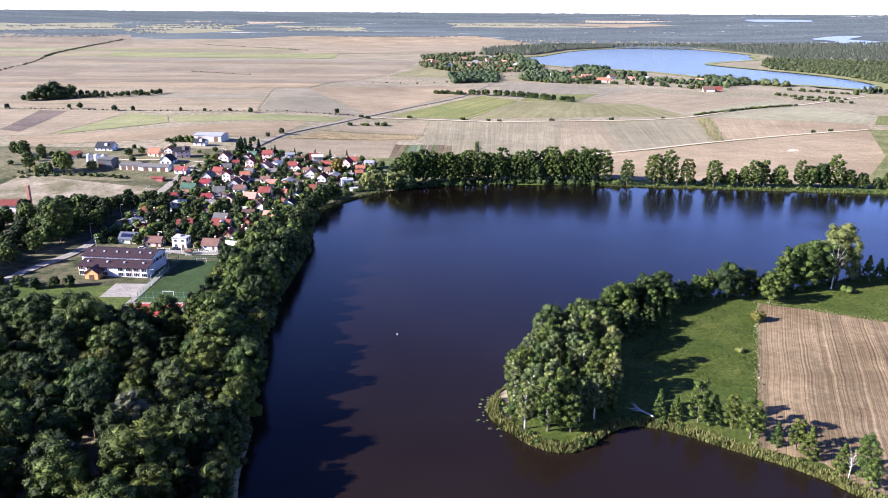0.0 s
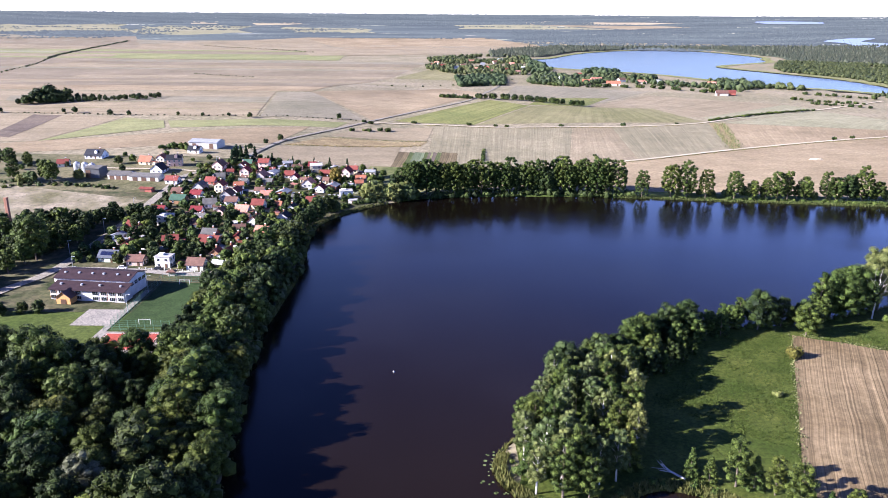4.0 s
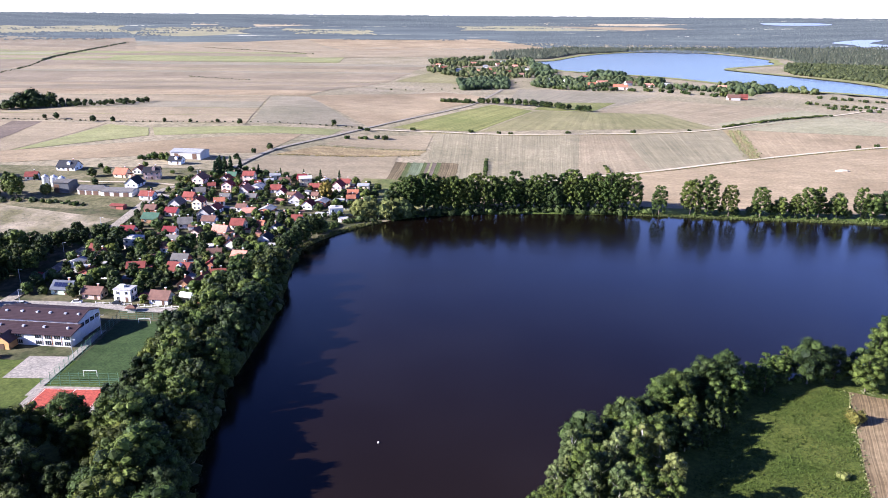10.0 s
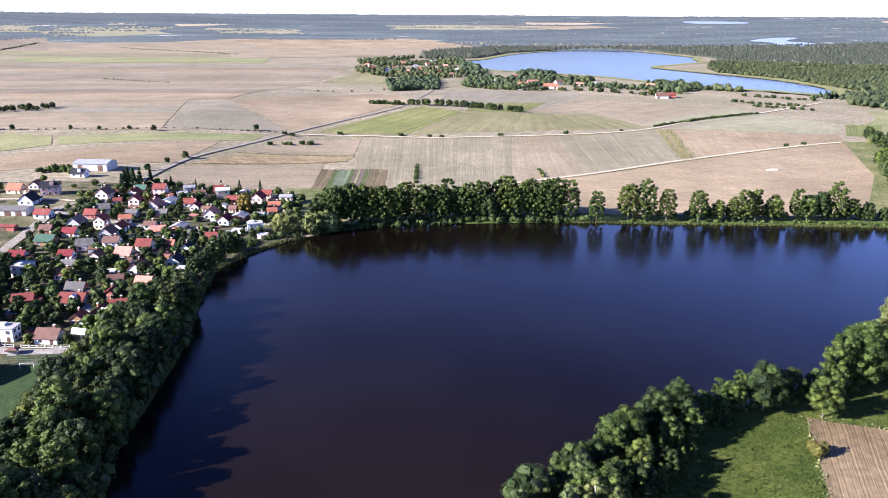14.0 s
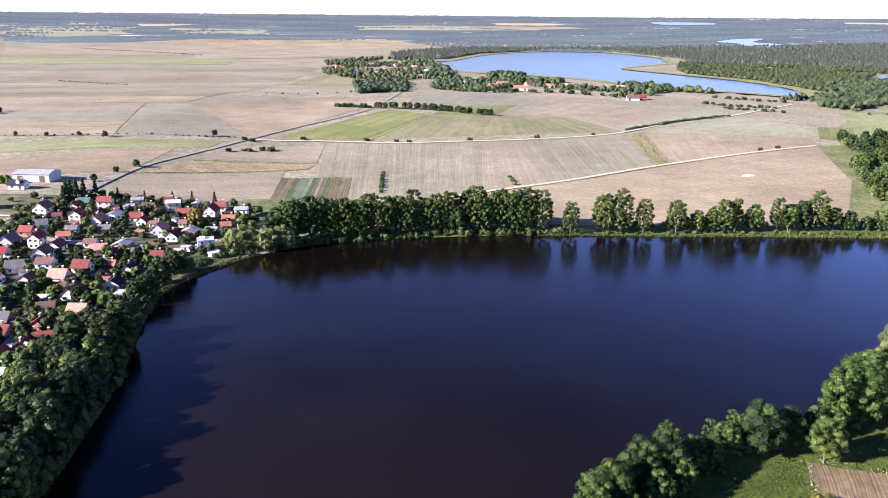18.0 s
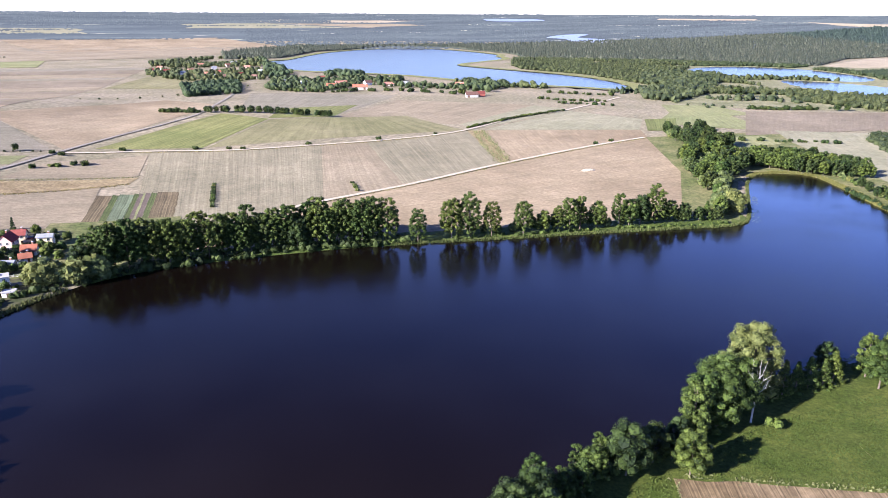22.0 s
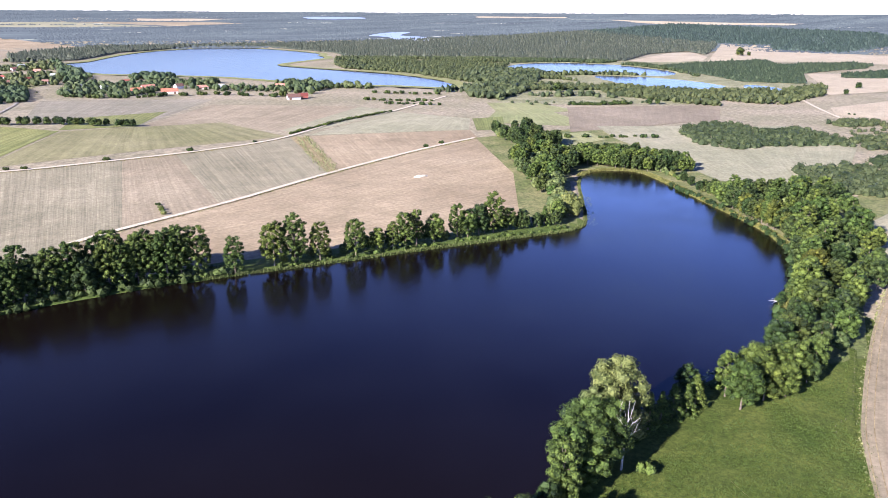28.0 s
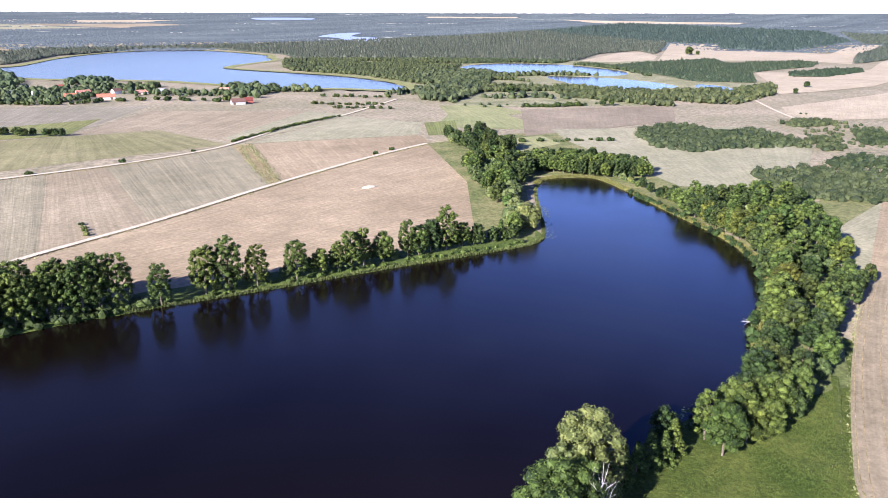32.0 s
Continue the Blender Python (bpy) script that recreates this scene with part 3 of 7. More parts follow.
strips([(-980, 1040), (-190, 1050), (-130, 1440), (-1200, 1420)], 7, (TILLED_PINK, TILLED_BROWN, TILLED, STUBBLE_GREEN, TILLED_PINK), "long beige tilled field on the rise", 6, 1.6)
strips([(-1250, 1440), (-120, 1450), (-60, 2000), (-1500, 2100)], 8, (TILLED_BROWN, TILLED_PINK, TILLED, STUBBLE_GREEN, TILLED_BROWN), "long brown tilled field far to the north", 7, 2.5, cell=40)
field([(-110, 1480), (-10, 1900), (200, 1800), (70, 1420)], LEY, "yellow-green field by the far village")
strips([(-1560, 2120), (-300, 2060), (-360, 2760), (-1900, 2800)], 7, (TILLED_BROWN, TILLED_PINK, GREYLEY, CLOVER, STUBBLE_GREEN), "distant green-brown field", 8, 4, 0.4, 60)
field([(-540, 2780), (380, 3000), (20, 2440), (-420, 2300)], TILLED_PINK, "distant tan field on a low hill", lift=0.5, cell=40)
# distant waters on the horizon, their pale sky glint put into the colour
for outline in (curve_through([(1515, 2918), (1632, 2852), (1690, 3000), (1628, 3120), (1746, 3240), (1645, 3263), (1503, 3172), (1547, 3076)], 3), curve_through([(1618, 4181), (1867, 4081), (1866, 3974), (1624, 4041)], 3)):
    field_round(outline, SKY_GLINT, "distant lake among woods with a painted pale glint", 6.0, "water_far", "lake")
# rough land and fields east of the lake
field([(325, 517), (446, 784), (600, 780), (480, 500)], PASTURE, "rough green pasture round the cove", lift=0.04)
field([(480, 500), (600, 780), (700, 640), (560, 440)], PASTURE, "rough green pasture", lift=0.03)
field([(690, 1120), (790, 1960), (1260, 2010), (1010, 900)], MARSHGRASS, "rough marsh grass between the lakes", lift=0.04, cell=13)
field([(640, 1000), (690, 1120), (1010, 900), (860, 880)], MARSHGRASS, "rough green pasture by the marsh", lift=0.03)
field([(1010, 900), (1260, 2010), (1700, 1560), (1240, 880)], MARSHGRASS, "rough marsh grass round the pools", lift=0.04, cell=13)
field([(514, 868), (635, 1000), (668, 975), (600, 780)], CLOVER, "bright green pasture")
field([(565, 905), (630, 1030), (690, 995), (680, 900)], CLOVER, "green field beyond the marsh")
field([(474, 823), (522, 903), (562, 899), (504, 813)], MAIZE, "green field by the cove")
field([(490, 700), (518, 762), (567, 757), (547, 710)], CLOVER, "green paddock among trees", lift=0.25)
field([(551, 765), (690, 932), (890, 852), (766, 752)], TILLED_BROWN, "brown fallow field")
field([(563, 715), (605, 785), (800, 672), (720, 560)], GREYLEY, "wide grey-green ley")
field([(489, 529), (563, 715), (720, 562), (553, 474)], GREYLEY, "pale grey-green ley behind the lakeside wood", lift=0.14)
field([(395, 353), (424, 384), (456, 405), (560, 425)], GREYLEY, "pale grey-green dry field at the wood's edge", cell=8)
field([(395, 353), (560, 425), (640, 300), (388, 341)], TILLED, "pale tilled field north of the track", cell=10)
field([(456, 405), (490, 430), (570, 470), (560, 425)], PASTURE, "dry green grassland")
field([(876, 674), (994, 759), (1309, 772), (992, 624)], GOLDEN, "pale straw-coloured field")
gold_1 = [(1519, 1656), (1950, 1909), (2054, 1894), (1892, 1702), (1712, 1572), (1559, 1574)]
gold_2 = [(2514, 2153), (2574, 1999), (2427, 1869), (2481, 1687), (2424, 1393), (1994, 1180), (2041, 1348), (1892, 1436), (1704, 1547)]
gold_3 = [(1531, 1149), (1594, 1110), (1487, 1034), (1546, 998), (1843, 1060), (2137, 1178), (2300, 1230), (1900, 960), (1403, 843), (1250, 845), (1146, 858), (1278, 946)]
gold_4 = [(2420, 1390), (2440, 1480), (2900, 1640), (2960, 1560)]
GOLD = (gold_1, gold_2, gold_3, gold_4)
for outline, words in ((gold_1, "pale straw field at the wood's edge"), (gold_2, "wide pale straw field among woods"), (gold_3, "pale straw field on a slope above the marsh"), (gold_4, "distant straw field among woods")):
    field_round(outline, GOLDEN, words)
field([(-64, 505), (16, 520), (8, 600), (-62, 602)], PASTURE, "rough grass between gardens and trees", name="rough_grass", lift=0.12, cell=8, category="grass")
field([(-40, 492), (130, 500), (130, 527), (-40, 522)], GRASS, "shaded grass under the bank trees", name="bank_grass", lift=0.1, cell=5, category="grass")
field([(130, 500), (325, 480), (330, 505), (130, 525)], GRASS, "grass under the bank trees", name="bank_grass", lift=0.1, cell=5, category="grass")
field([(398, 392), (466, 592), (512, 600), (482, 420)], PASTURE, "rough grass along the eastern shore", name="rough_grass", lift=0.1, cell=6, category="grass")
field([(312, 482), (408, 602), (384, 640), (300, 520)], PASTURE, "rough grass beside the cove", name="rough_grass", lift=0.1, cell=6, category="grass")
field([(236, 320), (400, 432), (442, 400), (290, 306)], PASTURE, "shaded grass under the lakeside wood", name="rough_grass", lift=0.1, cell=6, category="grass")
# the peninsula
field([(20, 150), (20, 270), (200, 332), (150, 130)], MEADOW, "lush green lakeside meadow", "meadow", 0.06, 6, "meadow")
field([(150, 130), (200, 332), (330, 345), (300, 200)], MEADOW, "green meadow beside a farm track", "meadow", 0.06, 6, "meadow")
field_between([(190, 243), (233, 275), (252, 286.4), (284, 303.4), (318, 320), (365, 341), (395, 353)], [(330, 60), (400, 110), (440, 150), (480, 200), (510, 240), (540, 270), (560, 300)], TILLED_PINK, "tan field with worn wheel tracks", 10, 0.5)
field([(129, 285), (67, 131), (187, 75), (249, 229)], RIDGED, "brown stubble field with straight tractor lines", lift=0.12, cell=8)
# the village
field([(-300, 300), (-60, 300), (-40, 590), (-330, 590)], SHADED_YARD, "village gardens and worn grass", name="village_ground", lift=0.06, cell=10)
field([(-292, 434), (-204, 432), (-186, 470), (-290, 503)], SAND, "bare sandy lot with patches of weeds", name="bare_lot", lift=0.12, cell=10)
field([(-260, 225), (-66, 225), (-62, 300), (-260, 300)], GRASS, "mown school lawn", name="lawn", lift=0.1, cell=10)

FARMGROUND = soil("farm_ground", (0.085, 0.088, 0.04), (0.19, 0.165, 0.1), 0.06, 0.5)
field([(-420, 504), (-188, 486), (-160, 585), (-420, 600)], FARMGROUND, "dry grass and weeds round the farm", name="rough_grass", lift=0.1, cell=10)
lane([(-262, 548), (-236, 546), (-200, 545), (-170, 541), (-158, 534)], 2.6, GRAVEL, "pale farm lane", "track", lift=0.7)

# roads and tracks
lane([(-182, 529), (-161, 573), (-154, 640), (-146, 690), (-127, 741), (-110, 779), (-88, 830), (-50, 906), (-1, 987), (33, 1069), (70, 1250), (94, 1414)], 3.8, ASPHALT, "grey asphalt country road")
lane([(-205, 270), (-193, 304), (-188, 323), (-180, 350), (-180, 405), (-181, 470), (-182, 529)], 5.5, ASPHALT, "grey asphalt village street")
lane([(-180, 352), (-144, 350), (-117, 345), (-92, 348)], 4.6, PAVING, "pale paved side street", lift=0.66)
lane([(-182, 520), (-130, 500), (-90, 492), (-45, 500)], 4.5, PAVING, "pale paved village lane", lift=0.66)
lane([(65, 596), (95, 613), (163, 645), (255, 697), (364, 751), (444, 783)], 4.2, GRAVEL, "pale dirt farm track", "track")
lane([(-88, 827), (-26, 828), (48, 815), (118, 821), (187, 834), (251, 857), (296, 885), (386, 961), (474, 1009), (627, 1130)], 4.4, GRAVEL, "pale dirt farm track beside a hedge", "track")
for off in (0.0, 1.9, 6.5, 8.4):
    lane([(395 + off, 351 - off), (364 + off * 0.8, 339 - off), (318 + off * 0.7, 319 - off), (284 + off * 0.6, 302 - off), (252 + off * 0.6, 285 - off), (233 + off * 0.6, 273.5 - off), (200 + off * 0.6, 250 - off)], 0.3,
         WEEDY, "worn wheel rut along the field edge", "track", lift=0.52)
lane([(292, 313), (284, 308), (261, 295), (247, 287), (236, 280)], 2.2, MEADOW, "darker grass along a shallow ditch", "grass_verge", lift=0.6)
lane([(860, 640), (960, 750), (1100, 880), (1230, 960)], 4.0, GRAVEL, "pale dirt track on a slope", "track")

rim = [FAR_LAKE[i] for i in range(0, len(FAR_LAKE), 2)]
middle = (sum(p[0] for p in rim) / len(rim), sum(p[1] for p in rim) / len(rim))
lane([(x + 11 * (1 if x > middle[0] else -1), y - 4) for x, y in rim] + [(rim[0][0] - 11, rim[0][1])], 24, SHOULDER, "green reedy rim of the far lake", "lake_rim", n=2)

# ---- trees and bushes ----
def part(name, me, parent, label=""):
    ob = new(name, me)
    ob.parent = parent
    return tagged(ob, label)


def thing(name, label, category, at=(0, 0, 0), turn=0.0, group="", size=1.0):
    ob = new(name)
    ob.empty_display_size = 0.5
    ob.location, ob.rotation_euler = at, (0, 0, turn)
    ob.scale = (size, size, size)
    return tagged(ob, label, category, group)


def ico_base():
    g = (1 + 5 ** 0.5) / 2
    v = np.array([(-1, g, 0), (1, g, 0), (-1, -g, 0), (1, -g, 0), (0, -1, g), (0, 1, g), (0, -1, -g), (0, 1, -g), (g, 0, -1), (g, 0, 1), (-g, 0, -1), (-g, 0, 1)]) / math.hypot(1, g)
    d = np.linalg.norm(v[:, None] - v[None], axis=-1)
    f = [(i, j, k) for i in range(12) for j in range(i + 1, 12) for k in range(j + 1, 12) if max(d[i, j], d[j, k], d[i, k]) < 1.1]
    f = [t if np.dot(np.cross(v[t[1]] - v[t[0]], v[t[2]] - v[t[0]]), v[t[0]]) > 0 else t[::-1] for t in f]
    return v, np.array(f)


CHEAP = ico_base()
rounder = bmesh.new()
bmesh.ops.create_icosphere(rounder, subdivisions=1, radius=1)
BALL = (np.array([v.co[:] for v in rounder.verts]), np.array([[v.index for v in f.verts] for f in rounder.faces]))
rounder.free()


def leaf_mesh(name, lumps, count, size, material, gen, core=0.78, droop=0.0, loose=0.5):
    """A crown: leaf sprays scattered over rounded lumps, with a shaded core inside each lump."""
    v0, f0 = CHEAP
    verts, faces, base = [], [], 0
    for c, r in lumps:
        wob = 1 + 0.18 * gen.standard_normal(len(v0))[:, None]
        verts.append(v0 * wob * np.array(r) * core + np.array(c))
        faces += (f0 + base).tolist()
        base += len(v0)
    area = np.array([max(r) ** 2 for c, r in lumps])
    pick = gen.choice(len(lumps), count, p=area / area.sum())
    cs, rs = np.array([lumps[i][0] for i in pick]), np.array([lumps[i][1] for i in pick])
    n = gen.standard_normal((count, 3))
    n[:, 2] = n[:, 2] * 0.9 + 0.3
    n /= np.linalg.norm(n, axis=1)[:, None]
    p = cs + n * rs * gen.uniform(0.84, 1.12, (count, 1))
    p[:, 2] -= droop * gen.random(count)
    tilt = n + loose * gen.standard_normal((count, 3))
    tilt /= np.linalg.norm(tilt, axis=1)[:, None]
    u = np.cross(tilt, gen.standard_normal((count, 3)))
    u /= np.linalg.norm(u, axis=1)[:, None]
    w = np.cross(tilt, u)
    s = size * gen.uniform(0.55, 1.15, (count, 1))
    corners = [p - u * s * 0.5 - w * s * 0.25, p + u * s * 0.55 - w * s * gen.uniform(-0.1, 0.3, (count, 1)), p + w * s * 0.5 + u * s * gen.uniform(-0.35, 0.35, (count, 1))]
    verts.append(np.stack(corners, 1).reshape(-1, 3))
    k = base + np.arange(count)[:, None] * 3
    faces += (k + np.array([0, 1, 2])).tolist()
    return mesh_from(name, np.concatenate(verts).tolist(), faces, material)


def limb(bm, a, b, ra, rb, sides=6):
    a, b = Vector(a), Vector(b)
    turn = (b - a).to_track_quat("Z", "Y")
    rings = []
    for p, r in ((a, ra), (b, rb)):
        rings.append([bm.verts.new(p + turn @ Vector((r * math.cos(2 * math.pi * k / sides), r * math.sin(2 * math.pi * k / sides), 0))) for k in range(sides)])
    for k in range(sides):
        bm.faces.new((rings[0][k], rings[0][(k + 1) % sides], rings[1][(k + 1) % sides], rings[1][k]))
    bm.faces.new(rings[1])


def trunk_mesh(name, height, radius, ends, material):
    """A tapered trunk with a flared foot and limbs that reach into the crown."""
    bm = bmesh.new()
    limb(bm, (0, 0, -0.5), (0, 0, 0.6), radius * 1.5, radius, 8)
    x, y = 0.02 * height * rng.uniform(-1, 1), 0.02 * height * rng.uniform(-1, 1)
    limb(bm, (0, 0, 0.6), (x, y, height * 0.5), radius, radius * 0.62, 8)
    limb(bm, (x, y, height * 0.5), (0, 0, height * 0.88), radius * 0.62, radius * 0.15, 6)
    for k, e in enumerate(ends):
        z = height * (0.25 + 0.45 * (k + 0.5) / len(ends))
        limb(bm, (x * min(1, z / height * 2), y * min(1, z / height * 2), min(z, e[2] * 0.95)), e, radius * 0.34, radius * 0.08, 5)
    me = bpy.data.meshes.new(name)
    bm.to_mesh(me)
    bm.free()
    me.materials.append(material)
    return me


def crown_lumps(height, spread_r, low, gen, n, shape="round"):
    """Boughs of leaves: lumps set close together over the crown's outline, a few inside it."""
    out = []
    lump = spread_r * (1.95 if shape == "round" else 1.75) / math.sqrt(n)
    for k in range(n):
        a = k * 2.4 + 0.5 * gen.random()
        if shape == "cone":
            t = ((k + gen.random()) / n) ** 0.85
            env = 1.05 * (1 - t) ** 0.85 + 0.06
            r = lump * gen.uniform(0.7, 1.25) * (0.6 + 0.4 * env)
            d, z = max(0.0, spread_r * env - r * 0.8) * gen.uniform(0.75, 1.05), (low + (1 - low) * t) * height - r * 0.6
        else:
            up = -0.72 + 1.7 * (k + gen.random()) / n
            up = min(up, 0.98)
            env = math.sqrt(1 - up * up)
            r = lump * gen.uniform(0.68, 1.25)
            tall = (1 - low) * height / 1.85
            inner = gen.uniform(0.8, 1.06) if k % 6 else gen.uniform(0.3, 0.6)
            d = max(0.0, spread_r - r * 0.7) * env * inner
            z = height - tall + (tall - r * 0.5) * up * inner
        out.append(((d * math.cos(a), d * math.sin(a), z), (r, r, r * gen.uniform(0.72, 0.95))))
    return out


TREES = {}


def tree_kind(key, height, spread_r, low, material, leaves, size, shape="round", wood=None, lumps=15, droop=0.0):
    """Three variants of a kind of tree, each a pair of meshes."""
    made = []
    for k in range(3):
        gen = np.random.default_rng(abs(hash_of(key)) + k)
        ls = crown_lumps(height, spread_r * (0.92 + 0.1 * k), low, gen, lumps, shape)
        ends = [l[0] for l in ls[:: max(1, len(ls) // 7)]]
        made.append((trunk_mesh("trunk", height, height * 0.016 + 0.06, ends, wood or BARK),
                     leaf_mesh("crown", ls, leaves, size, material, gen, 0.84 if leaves < 3500 else 0.8, droop)))
    TREES[key] = (made, height)


def hash_of(text):
    return sum((i + 1) * ord(c) for i, c in enumerate(text))


tree_kind("broad", 20, 6.8, 0.1, LEAF, 3600, 0.68, lumps=48)
tree_kind("fine", 20, 7.2, 0.08, LEAF, 8000, 0.52, lumps=52)
tree_kind("shade", 19, 6.6, 0.08, LEAF_DARK, 6000, 0.54, lumps=46)
tree_kind("olive", 18, 6.6, 0.1, LEAF_OLIVE, 6000, 0.54, lumps=44)
tree_kind("grey", 17, 5.0, 0.12, LEAF_GREY, 3800, 0.5, lumps=40)
tree_kind("silver", 22, 6.6, 0.06, LEAF_PALE, 9000, 0.52, lumps=56)
tree_kind("dark", 18, 6.2, 0.08, LEAF_DARK, 3200, 0.68, lumps=46)
tree_kind("bank", 24, 6.3, 0.06, LEAF, 5200, 0.68, "poplar", lumps=84)
tree_kind("poplar", 22, 4.6, 0.06, LEAF, 2600, 0.75, "poplar", lumps=34)
tree_kind("birch", 20, 3.7, 0.16, LEAF_PALE, 4200, 0.45, "poplar", PALE_BARK, 34, 0.8)
tree_kind("ash", 19, 4.4, 0.06, LEAF, 4600, 0.48, "poplar", lumps=40)
tree_kind("rust", 16, 5.4, 0.14, LEAF_RUST, 2400, 0.7, lumps=30)
tree_kind("willow", 10, 5.2, 0.03, LEAF_PALE, 1700, 0.7, lumps=22, droop=0.8)
tree_kind("alder", 14, 4.6, 0.03, LEAF, 4200, 0.45, "cone", lumps=44)
tree_kind("orchard", 6.5, 3.2, 0.06, LEAF, 700, 0.6, lumps=16)
tree_kind("garden", 7, 3.2, 0.06, LEAF_DARK, 750, 0.6, lumps=16)
tree_kind("fruit", 5, 2.6, 0.08, LEAF, 550, 0.55, lumps=12)
tree_kind("spruce", 12, 3.3, 0.03, NEEDLE, 1200, 0.65, "cone", lumps=24)
tree_kind("far", 11, 5.2, 0.03, LEAF_DARK, 420, 1.3, lumps=16)

KINDS = {
    "broad": ("leafy_tree", "broad leafy tree with a full green crown", "tree"), "fine": ("leafy_tree", "broad leafy tree with a full green crown", "tree"), "silver": ("poplar_tree", "tall pale-leaved poplar beside a dead tree", "tree"),
    "shade": ("shade_tree", "dark green broadleaf tree with a dense crown", "tree"), "olive": ("maple_tree", "broad olive-green tree in a dense wood", "tree"), "grey": ("withered_tree", "half-withered tree with thin grey-brown leaves", "tree"),
    "ash": ("ash_tree", "slender leafy green tree at the water's edge", "tree"),
    "dark": ("broadleaf_tree", "dark green broadleaf tree with a dense crown", "tree"),
    "bank": ("bank_tree", "tall leafy tree standing on the lake bank", "tree"), "poplar": ("poplar_tree", "tall narrow leafy green tree", "tree"),
    "birch": ("birch_tree", "pale-leaved birch with a whitish trunk", "tree"), "rust": ("maple_tree", "broadleaf tree turning rusty yellow", "tree"),
    "willow": ("willow_bush", "pale grey-green spreading willow", "willow"), "alder": ("alder_tree", "pointed green alder by the water", "tree"),
    "orchard": ("orchard_tree", "rounded green tree in a garden", "tree"), "garden": ("garden_tree", "round dark green garden tree", "tree"), "fruit": ("fruit_tree", "small round fruit tree in a garden", "tree"),
    "spruce": ("spruce_tree", "dark pointed garden spruce", "conifer"), "far": ("roadside_tree", "small dark tree among the fields", "tree")}


def plant(key, x, y, size=1.0, group=""):
    made, height = TREES[key]
    trunk, crown = made[rng.randrange(3)]
    name, label, category = KINDS[key]
    z = max(0.05, float(surface(np.array([x]), np.array([y]))[0]))
    t = thing(name, label, category, (x, y, z), rng.uniform(0, 6.28), group, size * rng.uniform(0.88, 1.1))
    part("trunk", trunk, t)
    part("crown", crown, t)
    return t


def bush_mesh(seed, r, h, material, leaves=260, size=0.6):
    gen = np.random.default_rng(seed)
    ls = [((r * 0.6 * math.cos(k * 2.1), r * 0.6 * math.sin(k * 2.1), h * gen.uniform(0.35, 0.62)), (r * 0.6, r * 0.6, h * 0.42)) for k in range(6)]
    return leaf_mesh("bush", ls, leaves, size, material, gen, 0.85)


BUSHES = [bush_mesh(90 + k, 2.0, 2.8, m) for k, m in enumerate((LEAF_DARK, LEAF, LEAF, LEAF_PALE, LEAF_DARK))]
RUST_BUSH = bush_mesh(99, 2.6, 4.4, LEAF_RUST, 500, 0.6)


def shrub(x, y, size=1.0, which=None, group="", label="rounded green bush on rough grass", name="bush"):
    ob = new(name, BUSHES[rng.randrange(5) if which is None else which])
    z = max(0.0, float(surface(np.array([x]), np.array([y]))[0]))
    s = size * rng.uniform(0.8, 1.2)
    ob.location, ob.rotation_euler, ob.scale = (x, y, z - 0.15), (0, 0, rng.uniform(0, 6.28)), (s, s, s * rng.uniform(0.8, 1.15))
    return tagged(ob, label, "bush", group)


def scatter(outline, gap, tries=4000):
    """Places in an outline, no two closer than gap."""
    xs, ys = [p[0] for p in outline], [p[1] for p in outline]
    px = np.array([rng.uniform(min(xs), max(xs)) for _ in range(tries)])
    py = np.array([rng.uniform(min(ys), max(ys)) for _ in range(tries)])
    ok, _ = inside_and_distance(px, py, outline)
    done = []
    for x, y in zip(px[ok], py[ok]):
        if all((x - a) ** 2 + (y - b) ** 2 > gap * gap for a, b in done):
            done.append((float(x), float(y)))
    return done


def along(points, gap, jitter=1.0):
    line = [Vector(p) for p in curve_through(points, 8, False)]
    out, rest = [], 0.0
    for a, b in zip(line, line[1:]):
        d = (b - a).length
        while rest < d:
            p = a.lerp(b, rest / d)
            out.append((p.x + rng.uniform(-jitter, jitter), p.y + rng.uniform(-jitter, jitter)))
            rest += gap * rng.uniform(0.75, 1.3)
        rest -= d
    return out


# the wood on the west bank
for x, y in scatter([(-150, 118), (-58, 100), (-60, 150), (-69, 215), (-76, 248), (-92, 248), (-104, 246), (-128, 247), (-150, 256), (-205, 264), (-230, 250), (-200, 180)], 8.6):
    plant(rng.choice(("fine", "shade", "fine", "olive", "fine", "olive", "shade")), x, y, rng.uniform(0.72, 1.02), "west bank wood")
for x, y in ((-83, 176), (-76, 186), (-112, 158)):
    plant("grey", x, y, 0.95, "west bank wood")
for x, y in along([(-54, 96), (-53, 140), (-61, 200), (-70, 262)], 5.5, 1.2):
    plant(rng.choice(("shade", "fine", "shade", "olive")), x, y, rng.uniform(0.5, 0.8), "west bank wood")
# west bank, northwards
for x, y in scatter([(-72, 215), (-71, 270), (-70, 350), (-75, 385), (-86, 385), (-92, 350), (-96, 300), (-93, 255)], 6.8):
    plant(rng.choice(("broad", "dark", "broad", "olive" if y < 300 else "dark", "dark")), x, y, rng.uniform(0.7, 0.98), "west bank trees")
for x, y in along([(-80, 388), (-80, 410), (-77, 438), (-67, 462)], 5.5, 2.5):
    plant(rng.choice(("dark", "alder", "willow", "dark")), x, y, rng.uniform(0.55, 0.75), "west bank trees")
for x, y, size in ((-482, 906, 1.5), (-474, 916, 1.7), (-486, 920, 1.2)):
    plant("far", x, y, size, "field coppice")
